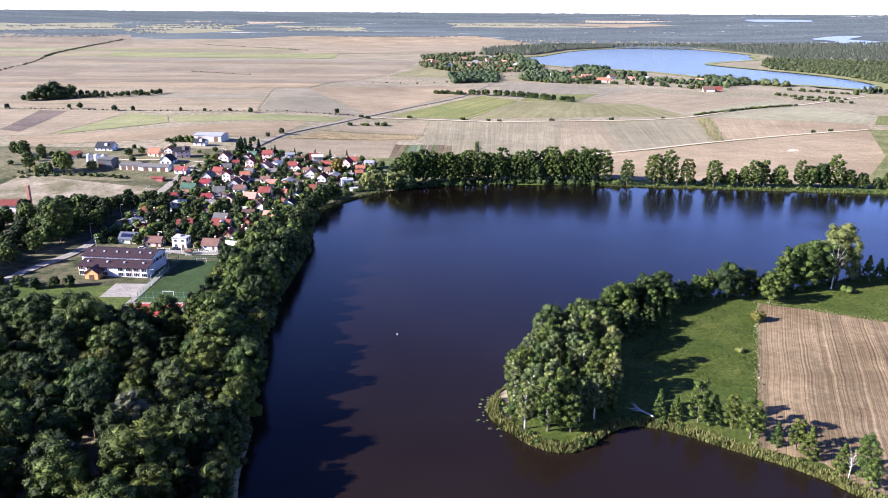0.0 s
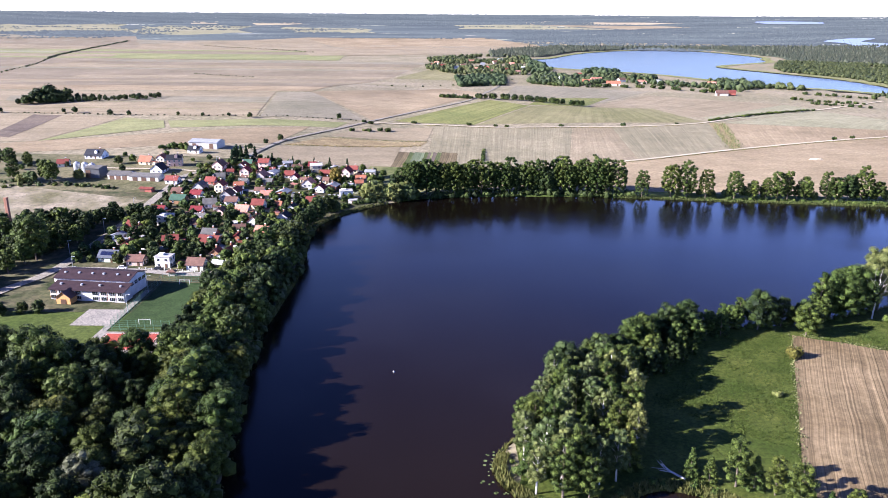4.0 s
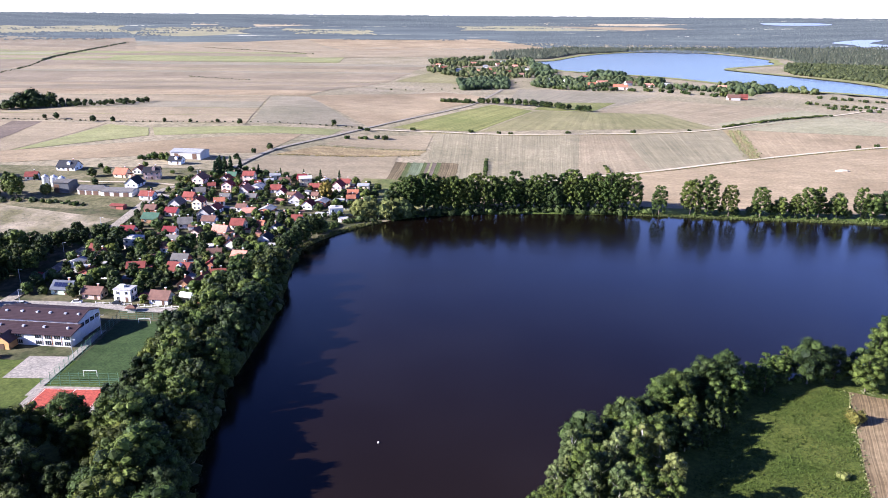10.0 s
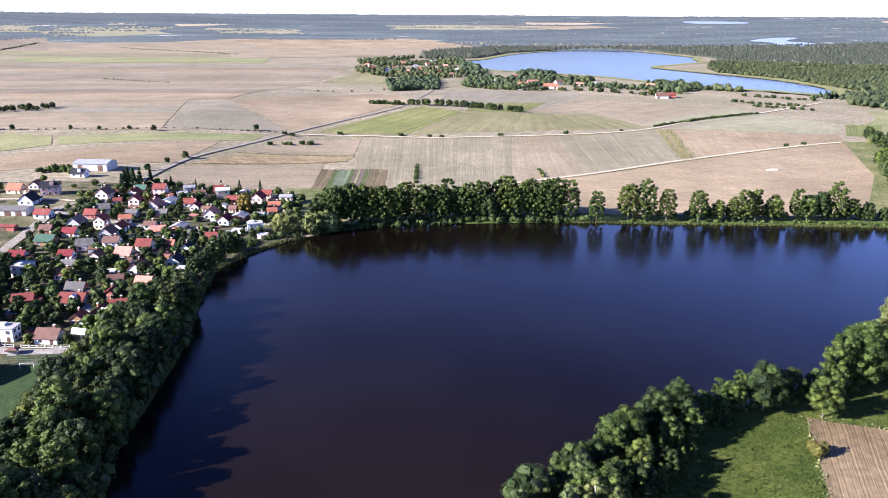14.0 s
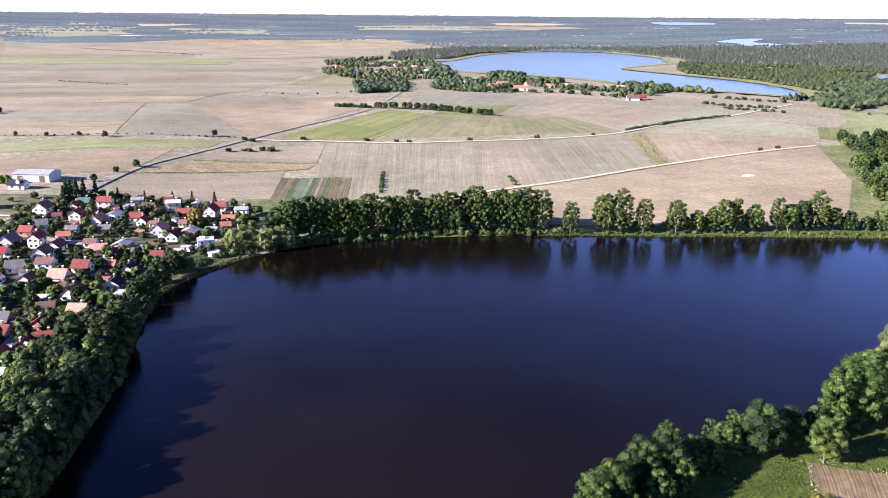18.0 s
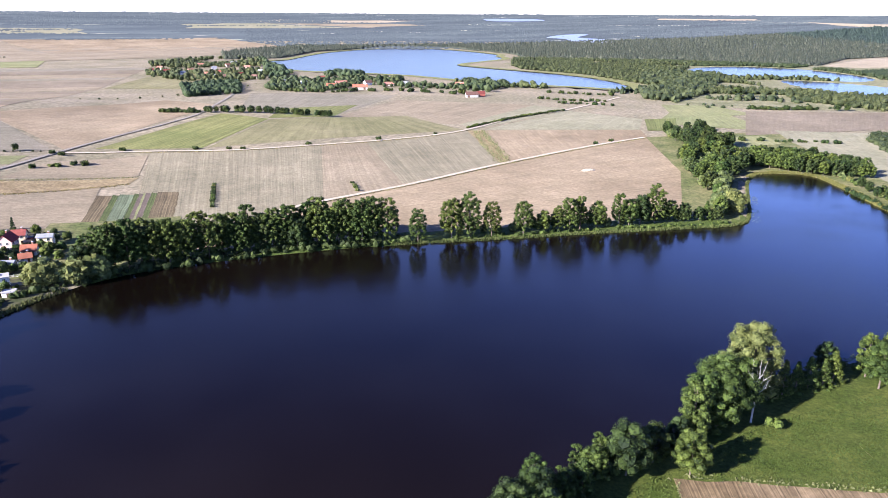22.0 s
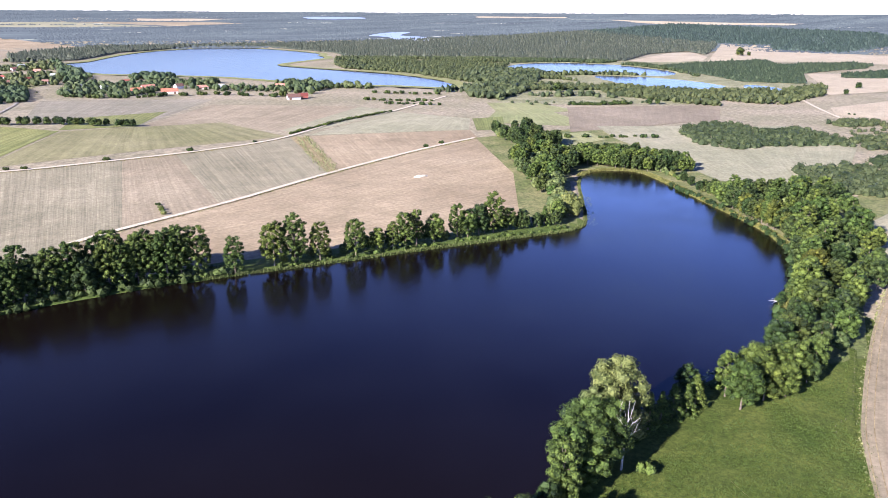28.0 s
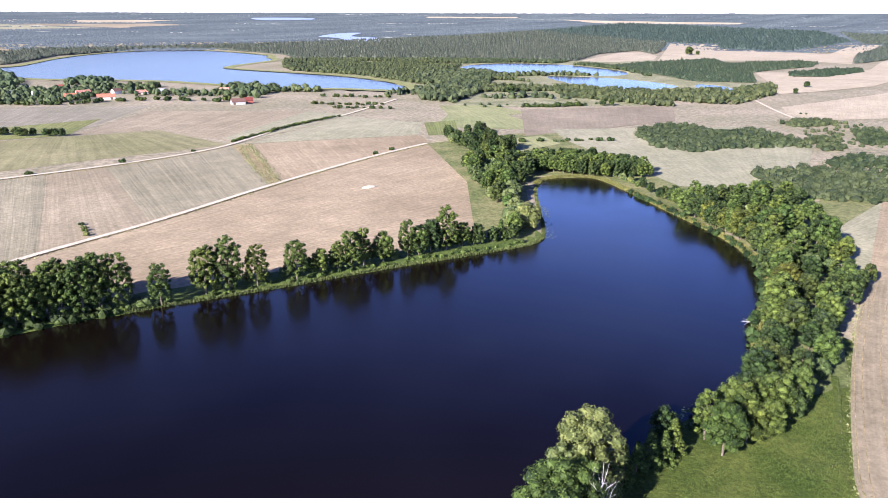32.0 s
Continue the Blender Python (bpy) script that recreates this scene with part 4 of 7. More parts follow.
# the row on the far bank
for x, y in along([(-34, 500), (-16, 505), (0, 509), (40, 515), (80, 516), (116, 513)], 4.9, 1.6):
    plant(rng.choice(("bank", "bank", "bank", "bank", "dark")), x, y, rng.uniform(0.86, 1.02), "north bank trees")
for x, y in along([(-28, 510), (-10, 515), (30, 522), (80, 523), (112, 520)], 7.0, 2.0):
    plant(rng.choice(("bank", "bank", "broad")), x, y, rng.uniform(0.88, 1.02), "north bank trees")
for x, y in along([(-52, 494), (-44, 492), (-34, 494), (-24, 499)], 4.5, 2.5):
    plant("willow", x, y, rng.uniform(1.0, 1.3), "north bank trees")
for x, y, kind, tall in ((127, 508, "bank", 20.5), (146, 509, "bank", 25.5), (156, 508, "bank", 24.5), (168, 506, "bank", 21), (186, 504, "bank", 18.5), (198, 504, "broad", 14), (206, 503, "poplar", 17), (213, 502, "bank", 18.5), (220, 503, "poplar", 20.5),
                         (231, 503, "broad", 14.5), (245, 503, "bank", 19.5), (251, 502, "broad", 15), (259, 503, "dark", 16.5), (268, 502, "bank", 25), (278, 502, "broad", 12.5), (287, 501, "dark", 12.5), (302, 500, "alder", 11), (314, 503, "broad", 14), (328, 508, "willow", 14)):
    plant(kind, x, y, tall / TREES[kind][1], "north bank trees")
for x, y in along([(148, 514), (190, 511), (240, 506), (290, 500), (314, 496)], 6.5, 2.0):
    plant(rng.choice(("dark", "dark", "broad", "willow")), x, y, rng.uniform(0.4, 0.55), "north bank trees")
# thickets round the cove
for x, y in along([(324, 506), (345, 528), (365, 556), (385, 580)], 5, 3):
    plant(rng.choice(("willow", "willow", "willow", "orchard")), x - 4, y + 4, rng.uniform(0.75, 1.1) * (1.2 if rng.random() < 0.4 else 1), "cove trees")
for x, y in scatter([(350, 560), (392, 592), (432, 622), (440, 690), (400, 665)], 7):
    plant(rng.choice(("willow", "dark", "broad", "willow")), x, y, rng.uniform(0.6, 0.85), "cove trees")
for x, y in scatter([(428, 648), (452, 604), (470, 575), (496, 560), (510, 590), (500, 640), (455, 662)], 6.2):
    plant(rng.choice(("dark", "broad", "dark")), x, y, rng.uniform(0.55, 0.72), "cove trees")
for x, y in scatter([(445, 700), (462, 765), (480, 800), (530, 806), (505, 760), (490, 705)], 9.5):
    plant(rng.choice(("dark", "willow", "dark")), x, y, rng.uniform(0.6, 0.85), "cove trees")
# the wood round the eastern shore
east = [(206, 318), (250, 318), (300, 344), (350, 372), (395, 408), (430, 470), (445, 515), (470, 500), (505, 480), (520, 455), (480, 425), (440, 395), (395, 352), (350, 340), (312, 324), (270, 308), (248, 303)]
for x, y in scatter(east, 7.8):
    wet, away = inside_and_distance(np.array([x]), np.array([y]), LAKE)
    if not wet[0] and away[0] > 0.6:
        plant(rng.choice(("broad", "dark", "dark", "poplar", "broad", "dark", "dark", "willow", "dark", "broad")), x, y, rng.uniform(0.5, 0.95) * (0.8 if y > 420 else 1), "eastern lakeside wood")
for x, y in along([(426, 478), (407, 430), (381, 394), (348, 369), (312, 350)], 5.5, 1.0):
    plant(rng.choice(("broad", "dark", "dark", "olive")), x + 2, y - 2, rng.uniform(0.66, 0.92), "eastern lakeside wood")
for x, y in along([(470, 574), (468, 556), (459, 535), (450, 512), (441, 494)], 3.6, 3.0):
    plant(rng.choice(("willow", "dark", "orchard", "willow")), x + 3, y, rng.uniform(0.3, 0.5), "eastern lakeside wood")
for x, y in ((183, 312), (188.5, 312.5), (194, 313), (199.5, 313.5), (205, 313), (210, 314)):
    plant("alder", x, y, rng.uniform(0.72, 0.85), "eastern lakeside wood")
plant("fine", 221, 306, 0.9, "eastern lakeside wood")
for x, y, size in ((232, 306, 0.6), (240, 304, 0.7), (250, 309, 0.75), (262, 309, 0.8), (236, 313, 0.8)):
    plant("fine", x, y, size, "eastern lakeside wood")
# the peninsula
for x, y in scatter([(18, 192), (22, 215), (34, 236), (50, 254), (56, 240), (55, 214), (50, 197), (34, 182), (24, 184)], 4.3):
    plant(rng.choice(("birch", "ash", "ash", "birch", "ash", "alder", "birch")), x, y, rng.uniform(0.6, 0.95), "peninsula wood")
for x, y in along([(40, 240), (56, 257), (76, 274), (92, 283)], 4.4, 2.4):
    plant(rng.choice(("ash", "shade", "ash", "fine", "shade")), x, y, rng.uniform(0.6, 0.85), "peninsula wood")
for x, y, kind, tall in ((106, 295, "ash", 9.8), (112, 294, "ash", 14), (102, 284, "alder", 12.2), (118, 290, "shade", 15), (128, 293, "shade", 12), (134, 285, "fine", 13), (91, 289, "ash", 13.5)):
    plant(kind, x, y, tall / TREES[kind][1], "peninsula wood")
for x, y, kind, size in ((97, 285, "fine", 0.5), (103, 288, "ash", 0.45), (109, 291, "fine", 0.52), (124, 292, "dark", 0.5), (134, 293, "garden", 1.1), (138, 296, "shade", 0.6), (143, 297, "fine", 0.55)):
    plant(kind, x, y, size, "peninsula wood")
for x, y in scatter([(56, 246), (78, 268), (92, 280), (88, 268), (70, 248)], 5.5):
    plant(rng.choice(("broad", "dark", "alder")), x, y, rng.uniform(0.5, 0.7), "peninsula wood")
for x, y in along([(146, 299), (156, 303), (168, 309)], 5, 3):
    plant(rng.choice(("fine", "poplar", "fine")), x, y, rng.uniform(0.8, 1.05), "peninsula wood")
plant("silver", 175, 312, 1.3, "peninsula wood")
plant("silver", 169, 314, 0.98, "peninsula wood")
plant("fine", 152, 304, 0.95, "peninsula wood")
plant("fine", 160, 309, 1.0, "peninsula wood")
plant("dark", 165, 311, 1.0, "peninsula wood")
plant("poplar", 148, 301, 0.9, "peninsula wood")
plant("dark", 153, 306, 0.8, "peninsula wood")
for x, y in along([(64, 194), (74, 190), (88, 181), (100, 171), (110, 158)], 4.6, 1.6):
    plant(rng.choice(("alder", "ash", "alder", "ash")), x, y, rng.uniform(0.5, 0.8), "peninsula wood")


def dead_tree(x, y, height, seed, label):
    """A bare, bleached tree with forked limbs."""
    gen = random.Random(seed)
    t = thing("dead_tree", label, "dead tree", (x, y, float(surface(np.array([x]), np.array([y]))[0])))
    bm = bmesh.new()
    limb(bm, (0, 0, -0.4), (0.3, 0, height * 0.45), height * 0.016, height * 0.012, 8)
    limb(bm, (0.3, 0, height * 0.45), (0, 0.3, height * 0.7), height * 0.012, height * 0.007, 7)
    me = bpy.data.meshes.new("trunk")
    bm.to_mesh(me)
    bm.free()
    me.materials.append(PALE_BARK)
    part("trunk", me, t)
    for k in range(11):
        bm = bmesh.new()
        z = height * (0.32 + 0.035 * k)
        a = k * 2.3 + gen.random()
        p, d = Vector((0.2, 0.1, z)), Vector((math.cos(a), math.sin(a), 2.2)).normalized()
        r, step_len = height * 0.0048, height * 0.12
        for i in range(3):
            q = p + d * step_len
            limb(bm, p, q, r, r * 0.65, 5)
            for _ in range(2):
                e = (d + Vector((gen.uniform(-1, 1), gen.uniform(-1, 1), gen.uniform(-0.1, 0.8)))).normalized()
                limb(bm, q, q + e * step_len * 0.7, r * 0.55, r * 0.15, 4)
            p, r = q, r * 0.65
            d = (d + Vector((gen.uniform(-0.5, 0.5), gen.uniform(-0.5, 0.5), gen.uniform(-0.1, 0.3)))).normalized()
        me = bpy.data.meshes.new("limb")
        bm.to_mesh(me)
        bm.free()
        me.materials.append(PALE_BARK)
        part("limb", me, t)
    return t


dead_tree(167.4, 301.8, 20, 3, "tall bleached dead tree beside a leafy one")
dead_tree(103, 163, 9, 5, "small bare grey dead tree on the bank")
dead_tree(38, 189, 9, 9, "bare grey dead tree at the wood's edge")


def fallen_tree(x, y, length, turn, label):
    bm = bmesh.new()
    limb(bm, (0, 0, 0.3), (length * 0.6, 0, 0.9), 0.35, 0.22, 7)
    gen = random.Random(int(x))
    for k in range(7):
        a = Vector((length * (0.35 + 0.05 * k), 0, 0.8))
        limb(bm, a, a + Vector((length * 0.35, gen.uniform(-2, 2), gen.uniform(-0.2, 1.2))), 0.14, 0.03, 5)
    me = bpy.data.meshes.new("fallen_tree")
    bm.to_mesh(me)
    bm.free()
    me.materials.append(PALE_BARK)
    ob = new("fallen_tree", me)
    ob.location, ob.rotation_euler = (x, y, float(surface(np.array([x]), np.array([y]))[0])), (0, 0, turn)
    return tagged(ob, label, "fallen tree")


fallen_tree(62, 193, 9, 2.4, "bleached fallen tree lying on the bank")
fallen_tree(316, 357, 10, 3.2, "bleached fallen tree reaching out over the water")


def reed_bed(name, outline, start, stop, wide, label, density=1.5):
    """Reeds and sedge along a stretch of the shore."""
    gen = np.random.default_rng(int(start * 7 + stop))
    n = len(outline)
    pts = [Vector(outline[int(i) % n]) for i in range(int(start * n), int(stop * n) + 1)]
    at = []
    for a, b in zip(pts, pts[1:]):
        d = (b - a)
        side = Vector((d.y, -d.x)).normalized()
        for _ in range(max(1, int(d.length * density * wide * 1.7))):
            q = a + d * gen.random() + side * (gen.random() ** 1.3 * wide - 0.8) * -SHORE
            at.append((q.x, q.y))
    at = np.array(at)
    z = np.maximum(surface(at[:, 0], at[:, 1]), -0.2)
    count = len(at)
    blades = []
    for _ in range(4):
        a = gen.uniform(0, math.pi, count)
        w, h = gen.uniform(0.14, 0.34, count), gen.uniform(0.7, 1.7, count)
        lean = gen.normal(0, 0.35, (count, 2))
        c, s = np.cos(a) * w, np.sin(a) * w
        base0 = np.stack([at[:, 0] - c, at[:, 1] - s, z], -1)
        base1 = np.stack([at[:, 0] + c, at[:, 1] + s, z], -1)
        top = np.stack([at[:, 0] + lean[:, 0], at[:, 1] + lean[:, 1], z + h], -1)
        blades.append(np.stack([base0, base1, top], 1))
    v = np.concatenate(blades).reshape(-1, 3)
    f = np.arange(len(v)).reshape(-1, 3)
    return tagged(new(name, mesh_from(name, v.tolist(), f.tolist(), REED)), label, "reeds", kind="stuff")


SHORE = 1
reed_bed("reeds", LAKE, 0.075, 0.235, 2.0, "yellow-green reeds along the north bank", 1.5)
reed_bed("reeds", LAKE, 0.235, 0.44, 5.0, "green reeds and sedge round the cove", 1.6)
reed_bed("reeds", LAKE, 0.47, 0.60, 1.2, "green reeds along the eastern bank", 1.2)
reed_bed("reeds", LAKE, 0.60, 0.745, 3.5, "yellow-green reeds round the peninsula", 3.2)
reed_bed("reeds", LAKE, 0.88, 1.0, 3.0, "low reeds along the village bank", 1.4)



def thicket(points, seed, r, material, label, gap=2.6, leaves=70, size=0.55, jitter=2.0):
    """Undergrowth along a bank: one tangled strip of low leafy lumps."""
    gen = np.random.default_rng(seed)
    lumps = []
    for x, y in along(points, gap, jitter):
        z = max(0.0, float(surface(np.array([x]), np.array([y]))[0]))
        k = r * gen.uniform(0.5, 1.3)
        lumps.append(((x, y, z + k * 0.5), (k, k, k * gen.uniform(0.7, 1.2))))
    me = leaf_mesh("undergrowth", lumps, leaves * len(lumps), size, material, gen, 0.85)
    return tagged(new("undergrowth", me), label, "undergrowth", kind="stuff")


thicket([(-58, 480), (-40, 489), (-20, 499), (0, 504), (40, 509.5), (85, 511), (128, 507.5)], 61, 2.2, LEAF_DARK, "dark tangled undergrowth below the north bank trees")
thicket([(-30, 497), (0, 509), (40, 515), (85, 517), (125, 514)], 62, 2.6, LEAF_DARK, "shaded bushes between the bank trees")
thicket([(146, 508), (190, 503), (230, 499), (280, 492), (312, 490)], 63, 1.5, LEAF, "green bushes on the north bank", 3.6)
thicket([(-50, 104), (-52, 150), (-58, 200), (-65, 245), (-70, 300), (-69, 350), (-75, 400), (-75, 430)], 64, 2.4, LEAF_DARK, "dark bushes overhanging the west bank", 3.0)
thicket([(215, 321), (252, 325), (280, 335), (312, 355), (346, 373), (378, 397), (404, 433), (425, 483), (448, 540)], 65, 2.0, LEAF_DARK, "leafy bushes overhanging the eastern bank", 3.0)
thicket([(18, 196), (30, 224), (52, 254), (80, 279), (108, 291), (140, 297), (172, 311)], 66, 1.5, LEAF, "leafy bushes on the peninsula's bank", 3.0)
thicket([(24, 183), (35, 178), (54, 191), (66, 187)], 67, 1.2, LEAF, "low bushes at the peninsula's tip", 2.6)

thicket([(-294, 507), (-262, 505), (-235, 500), (-212, 494)], 68, 1.5, LEAF_DARK, "dark ragged hedge along a bare lot", 3.0)

# lone bushes and hedges in the fields
shrub(172, 297.5, 1.0, 1, label="round green bush beside a dead tree")
bush = new("bush", RUST_BUSH)
bush.location = (121, 265.5, 0.5)
tagged(bush, "reddish-brown round bush at the field corner", "bush")
shrub(104, 238, 0.8, 3, label="small pale bush on the meadow's edge")
for x, y in ((377, 762), (400, 772), (26.5, 618), (26.8, 623), (27, 628), (27.3, 633), (27.6, 638), (27.8, 643), (28, 648), (28.3, 653), (28.6, 659), (29, 665), (29.4, 672), (29.8, 678), (30.2, 685), (122, 635), (122.5, 640), (123, 646), (123.5, 652), (124, 660)):
    shrub(x, y, 1.1 if x > 200 else 0.75, 4 if x > 200 else None, "field bushes", "dark bush beside a farm track")
for x, y in along([(301, 893), (340, 922), (386, 956), (440, 986), (474, 1004)], 3.2, 1.2):
    shrub(x - 2, y + 3, 1.0, rng.choice((0, 4, 1)), "field hedge", "dark bush in a field hedge")
for x, y in along([(-95, 772), (-80, 776), (-60, 778)], 6, 5):
    shrub(x, y, 1.3, None, "roadside thicket", "ragged green bush in a roadside thicket")
for x, y in ((-92, 824), (-84, 818), (-39, 836), (48, 819), (60, 817), (118, 825), (187, 838), (20, 828), (251, 862)):
    shrub(x, y, 1.2, 0, "trackside bushes", "small dark bush beside a dirt track")
for x, y in ((-482, 823), (-415, 826), (-402, 824), (-359, 812), (-339, 812), (-288, 815), (-261, 812), (-234, 813), (-209, 803), (-120, 830)):
    plant("far", x, y + 4, rng.uniform(0.35, 0.65), "track trees")
for x, y in scatter([(-500, 880), (-470, 935), (-360, 962), (-365, 940), (-450, 905)], 7):
    plant("far", x, y, rng.uniform(0.35, 0.65) * (1.9 if x < -455 else 1), "field coppice")
for x, y in along([(36, 1062), (80, 1050), (130, 1022), (168, 1000)], 6, 4):
    plant("far", x, y, 0.75, "roadside coppice")
for x, y in along([(-12, 1075), (30, 1060)], 6, 2):
    shrub(x, y, 1.8, 0, "roadside coppice", "broad dark bush beside the road")
for x, y in along([(-160, 600), (-156, 640), (-140, 700)], 30, 1):
    plant("far", x - 6, y, 0.5, "track trees")


# leaf colour made greyer and bluer, with distance haze painted in
FOREST = foliage("hazed_forest_leaves", (0.026, 0.038, 0.034), (0.066, 0.081, 0.068))


def woods(name, outline, gap, size, material, label, clear=(), wild=0.35, lakes=True, thin=0.0, seed=1, category="woodland", leafy=False):
    """A far wood: a canopy of many uneven clumps, joined."""
    gen = np.random.default_rng(seed)
    xs, ys = [p[0] for p in outline], [p[1] for p in outline]
    gx_, gy_ = np.meshgrid(np.arange(min(xs), max(xs), gap), np.arange(min(ys), max(ys), gap))
    px = gx_.ravel() + gen.uniform(-0.5, 0.5, gx_.size) * gap
    py = gy_.ravel() + gen.uniform(-0.5, 0.5, gx_.size) * gap
    ok, _ = inside_and_distance(px, py, outline)
    px, py = px[ok], py[ok]
    for other in (list(LAKES) if lakes else []) + list(clear):
        inside, away = inside_and_distance(px, py, other)
        out = ~inside & (away > gap * 0.8)
        px, py = px[out], py[out]
    if thin:
        patchy = np.array([noise.noise((x * 0.006, y * 0.006, seed)) for x, y in zip(px, py)])
        out = patchy > (thin - 0.5)
        px, py = px[out], py[out]
    v0, f0 = CHEAP
    if leafy or size < 3:
        lumps = [((x, y, ground_z(x, y) + k * (0.75 if leafy else 0.35)), (k, k, k * (1.05 if leafy else 0.85))) for x, y, k in zip(px, py, size * gen.uniform(1 - wild, 1 + wild, len(px)))]
        return tagged(new(name, leaf_mesh(name, lumps, 34 * len(lumps), 1.15, material, gen, 0.85)), label, category, kind="stuff")
    if material in (FOREST, CONIFER):
        ring = np.arange(6) * math.pi / 3
        v0 = np.concatenate([np.stack([np.cos(ring), np.sin(ring), np.full(6, -0.25)], -1), [(0, 0, 0.8)]])
        f0 = np.array([(k, (k + 1) % 6, 6) for k in range(6)])
    else:
        f0 = f0[v0[f0][:, :, 2].max(1) > -0.3]
    n = len(px)
    r = size * gen.uniform(1 - wild, 1 + wild, n)
    squash = gen.uniform(0.75, 1.45, n) if material == FOREST else gen.uniform(0.75, 1.25, n)
    wob = 1 + 0.32 * gen.standard_normal((n, len(v0), 1))
    v = v0[None] * wob * np.stack([r, r, r * squash], -1)[:, None, :]
    v += np.stack([px, py, upland(px, py) + r * squash * 0.55], -1)[:, None, :]
    f = (f0[None] + (np.arange(n) * len(v0))[:, None, None]).reshape(-1, 3)
    return tagged(new(name, mesh_from(name, v.reshape(-1, 3).tolist(), f.tolist(), material, smooth=True)), label, category, kind="stuff")


SCRUB = foliage("scrub_leaves", (0.017, 0.026, 0.012), (0.062, 0.072, 0.031))
CONIFER = foliage("plantation_needles", (0.022, 0.034, 0.02), (0.054, 0.068, 0.038))
conifer_1 = [(1426, 1469), (1676, 1505), (1885, 1502), (1735, 1361), (1785, 1331), (1301, 998), (1234, 1081), (1314, 1225)]
conifer_2 = [(1821, 1363), (1891, 1321), (1991, 1318), (1942, 1237), (1797, 1177), (1655, 1174), (1505, 1145)]
conifer_3 = [(1578, 1101), (1767, 1106), (1825, 1071), (1734, 1025), (1546, 998), (1496, 1045)]
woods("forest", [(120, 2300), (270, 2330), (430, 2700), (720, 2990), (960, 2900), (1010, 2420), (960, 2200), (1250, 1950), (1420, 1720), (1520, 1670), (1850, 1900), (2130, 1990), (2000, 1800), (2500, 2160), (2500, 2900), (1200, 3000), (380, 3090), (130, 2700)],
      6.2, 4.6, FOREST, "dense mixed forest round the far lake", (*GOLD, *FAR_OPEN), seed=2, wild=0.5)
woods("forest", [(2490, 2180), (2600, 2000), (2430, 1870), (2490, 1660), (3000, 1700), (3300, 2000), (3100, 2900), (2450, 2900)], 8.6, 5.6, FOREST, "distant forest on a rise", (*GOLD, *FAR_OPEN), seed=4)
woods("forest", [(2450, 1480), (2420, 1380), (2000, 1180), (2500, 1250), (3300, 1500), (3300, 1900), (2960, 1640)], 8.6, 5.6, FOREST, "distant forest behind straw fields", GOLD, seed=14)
woods("plantation", conifer_1, 5.6, 3.6, CONIFER, "dark young conifer plantation beside the marsh", seed=31, category="woodland")
woods("plantation", conifer_2, 5.6, 3.6, CONIFER, "dark young conifer plantation among straw fields", seed=32, category="woodland")
woods("plantation", conifer_3, 5.6, 3.6, CONIFER, "dark conifer plantation standing in a straw field", seed=33, category="woodland")
for x, y, size in ((2031, 1698, 2.2), (2055, 1684, 1.4), (1300, 900, 0.9), (1180, 850, 0.9), (824, 1080, 0.9), (807, 1092, 1.5), (812, 906, 0.8), (822, 900, 0.8)):
    plant("far", x, y, size, "lone field trees")
woods("scrub", [(770, 1860), (900, 2150), (1240, 1940), (1330, 1800), (1180, 1720), (1040, 1560), (980, 1240), (900, 1080), (760, 1150), (790, 1300), (800, 1560), (740, 1740)], 7.0, 3.3, SCRUB, "marshy scrub and small trees", leafy=True, seed=5, thin=0.2, wild=0.6, category="scrub")
woods("scrub", [(931, 1532), (1108, 1504), (1000, 1380), (933, 1296), (781, 1138), (664, 1041), (650, 1100), (720, 1230)], 8.4, 4.6, SCRUB, "grove of leafy trees at the marsh edge", leafy=True, seed=17, wild=0.5, thin=0.1, category="grove")
woods("scrub", [(882, 1075), (920, 1130), (975, 1120), (985, 1060), (1030, 985), (1090, 960), (1126, 930), (1278, 946), (1142, 860), (976, 811), (868, 848), (856, 937), (852, 1012)], 7.2, 3.5, SCRUB, "belt of marsh trees in front of the pools", leafy=True, seed=6, thin=0.12, wild=0.6, category="grove")
woods("scrub", [(1220, 1960), (1480, 1700), (1440, 1500), (1330, 1290), (1250, 1180), (1310, 1350), (1380, 1560), (1320, 1700), (1200, 1740)], 6.5, 3.2, SCRUB, "belt of trees behind the marsh pools", GOLD, leafy=True, seed=15, thin=0.2, wild=0.5, category="grove")
woods("scrub", [(1010, 1440), (1080, 1400), (1200, 1370), (1190, 1270), (1090, 1340), (990, 1360)], 7, 3.4, SCRUB, "reedy scrub between two pools", seed=18, thin=0.35, wild=0.6, category="scrub")
woods("scrub", [(620, 1180), (700, 1230), (770, 1200), (900, 1080), (1010, 1000), (900, 940), (760, 1040)], 12, 3.4, SCRUB, "loose scrub on marsh grass", seed=16, thin=0.5, wild=0.6, category="scrub")
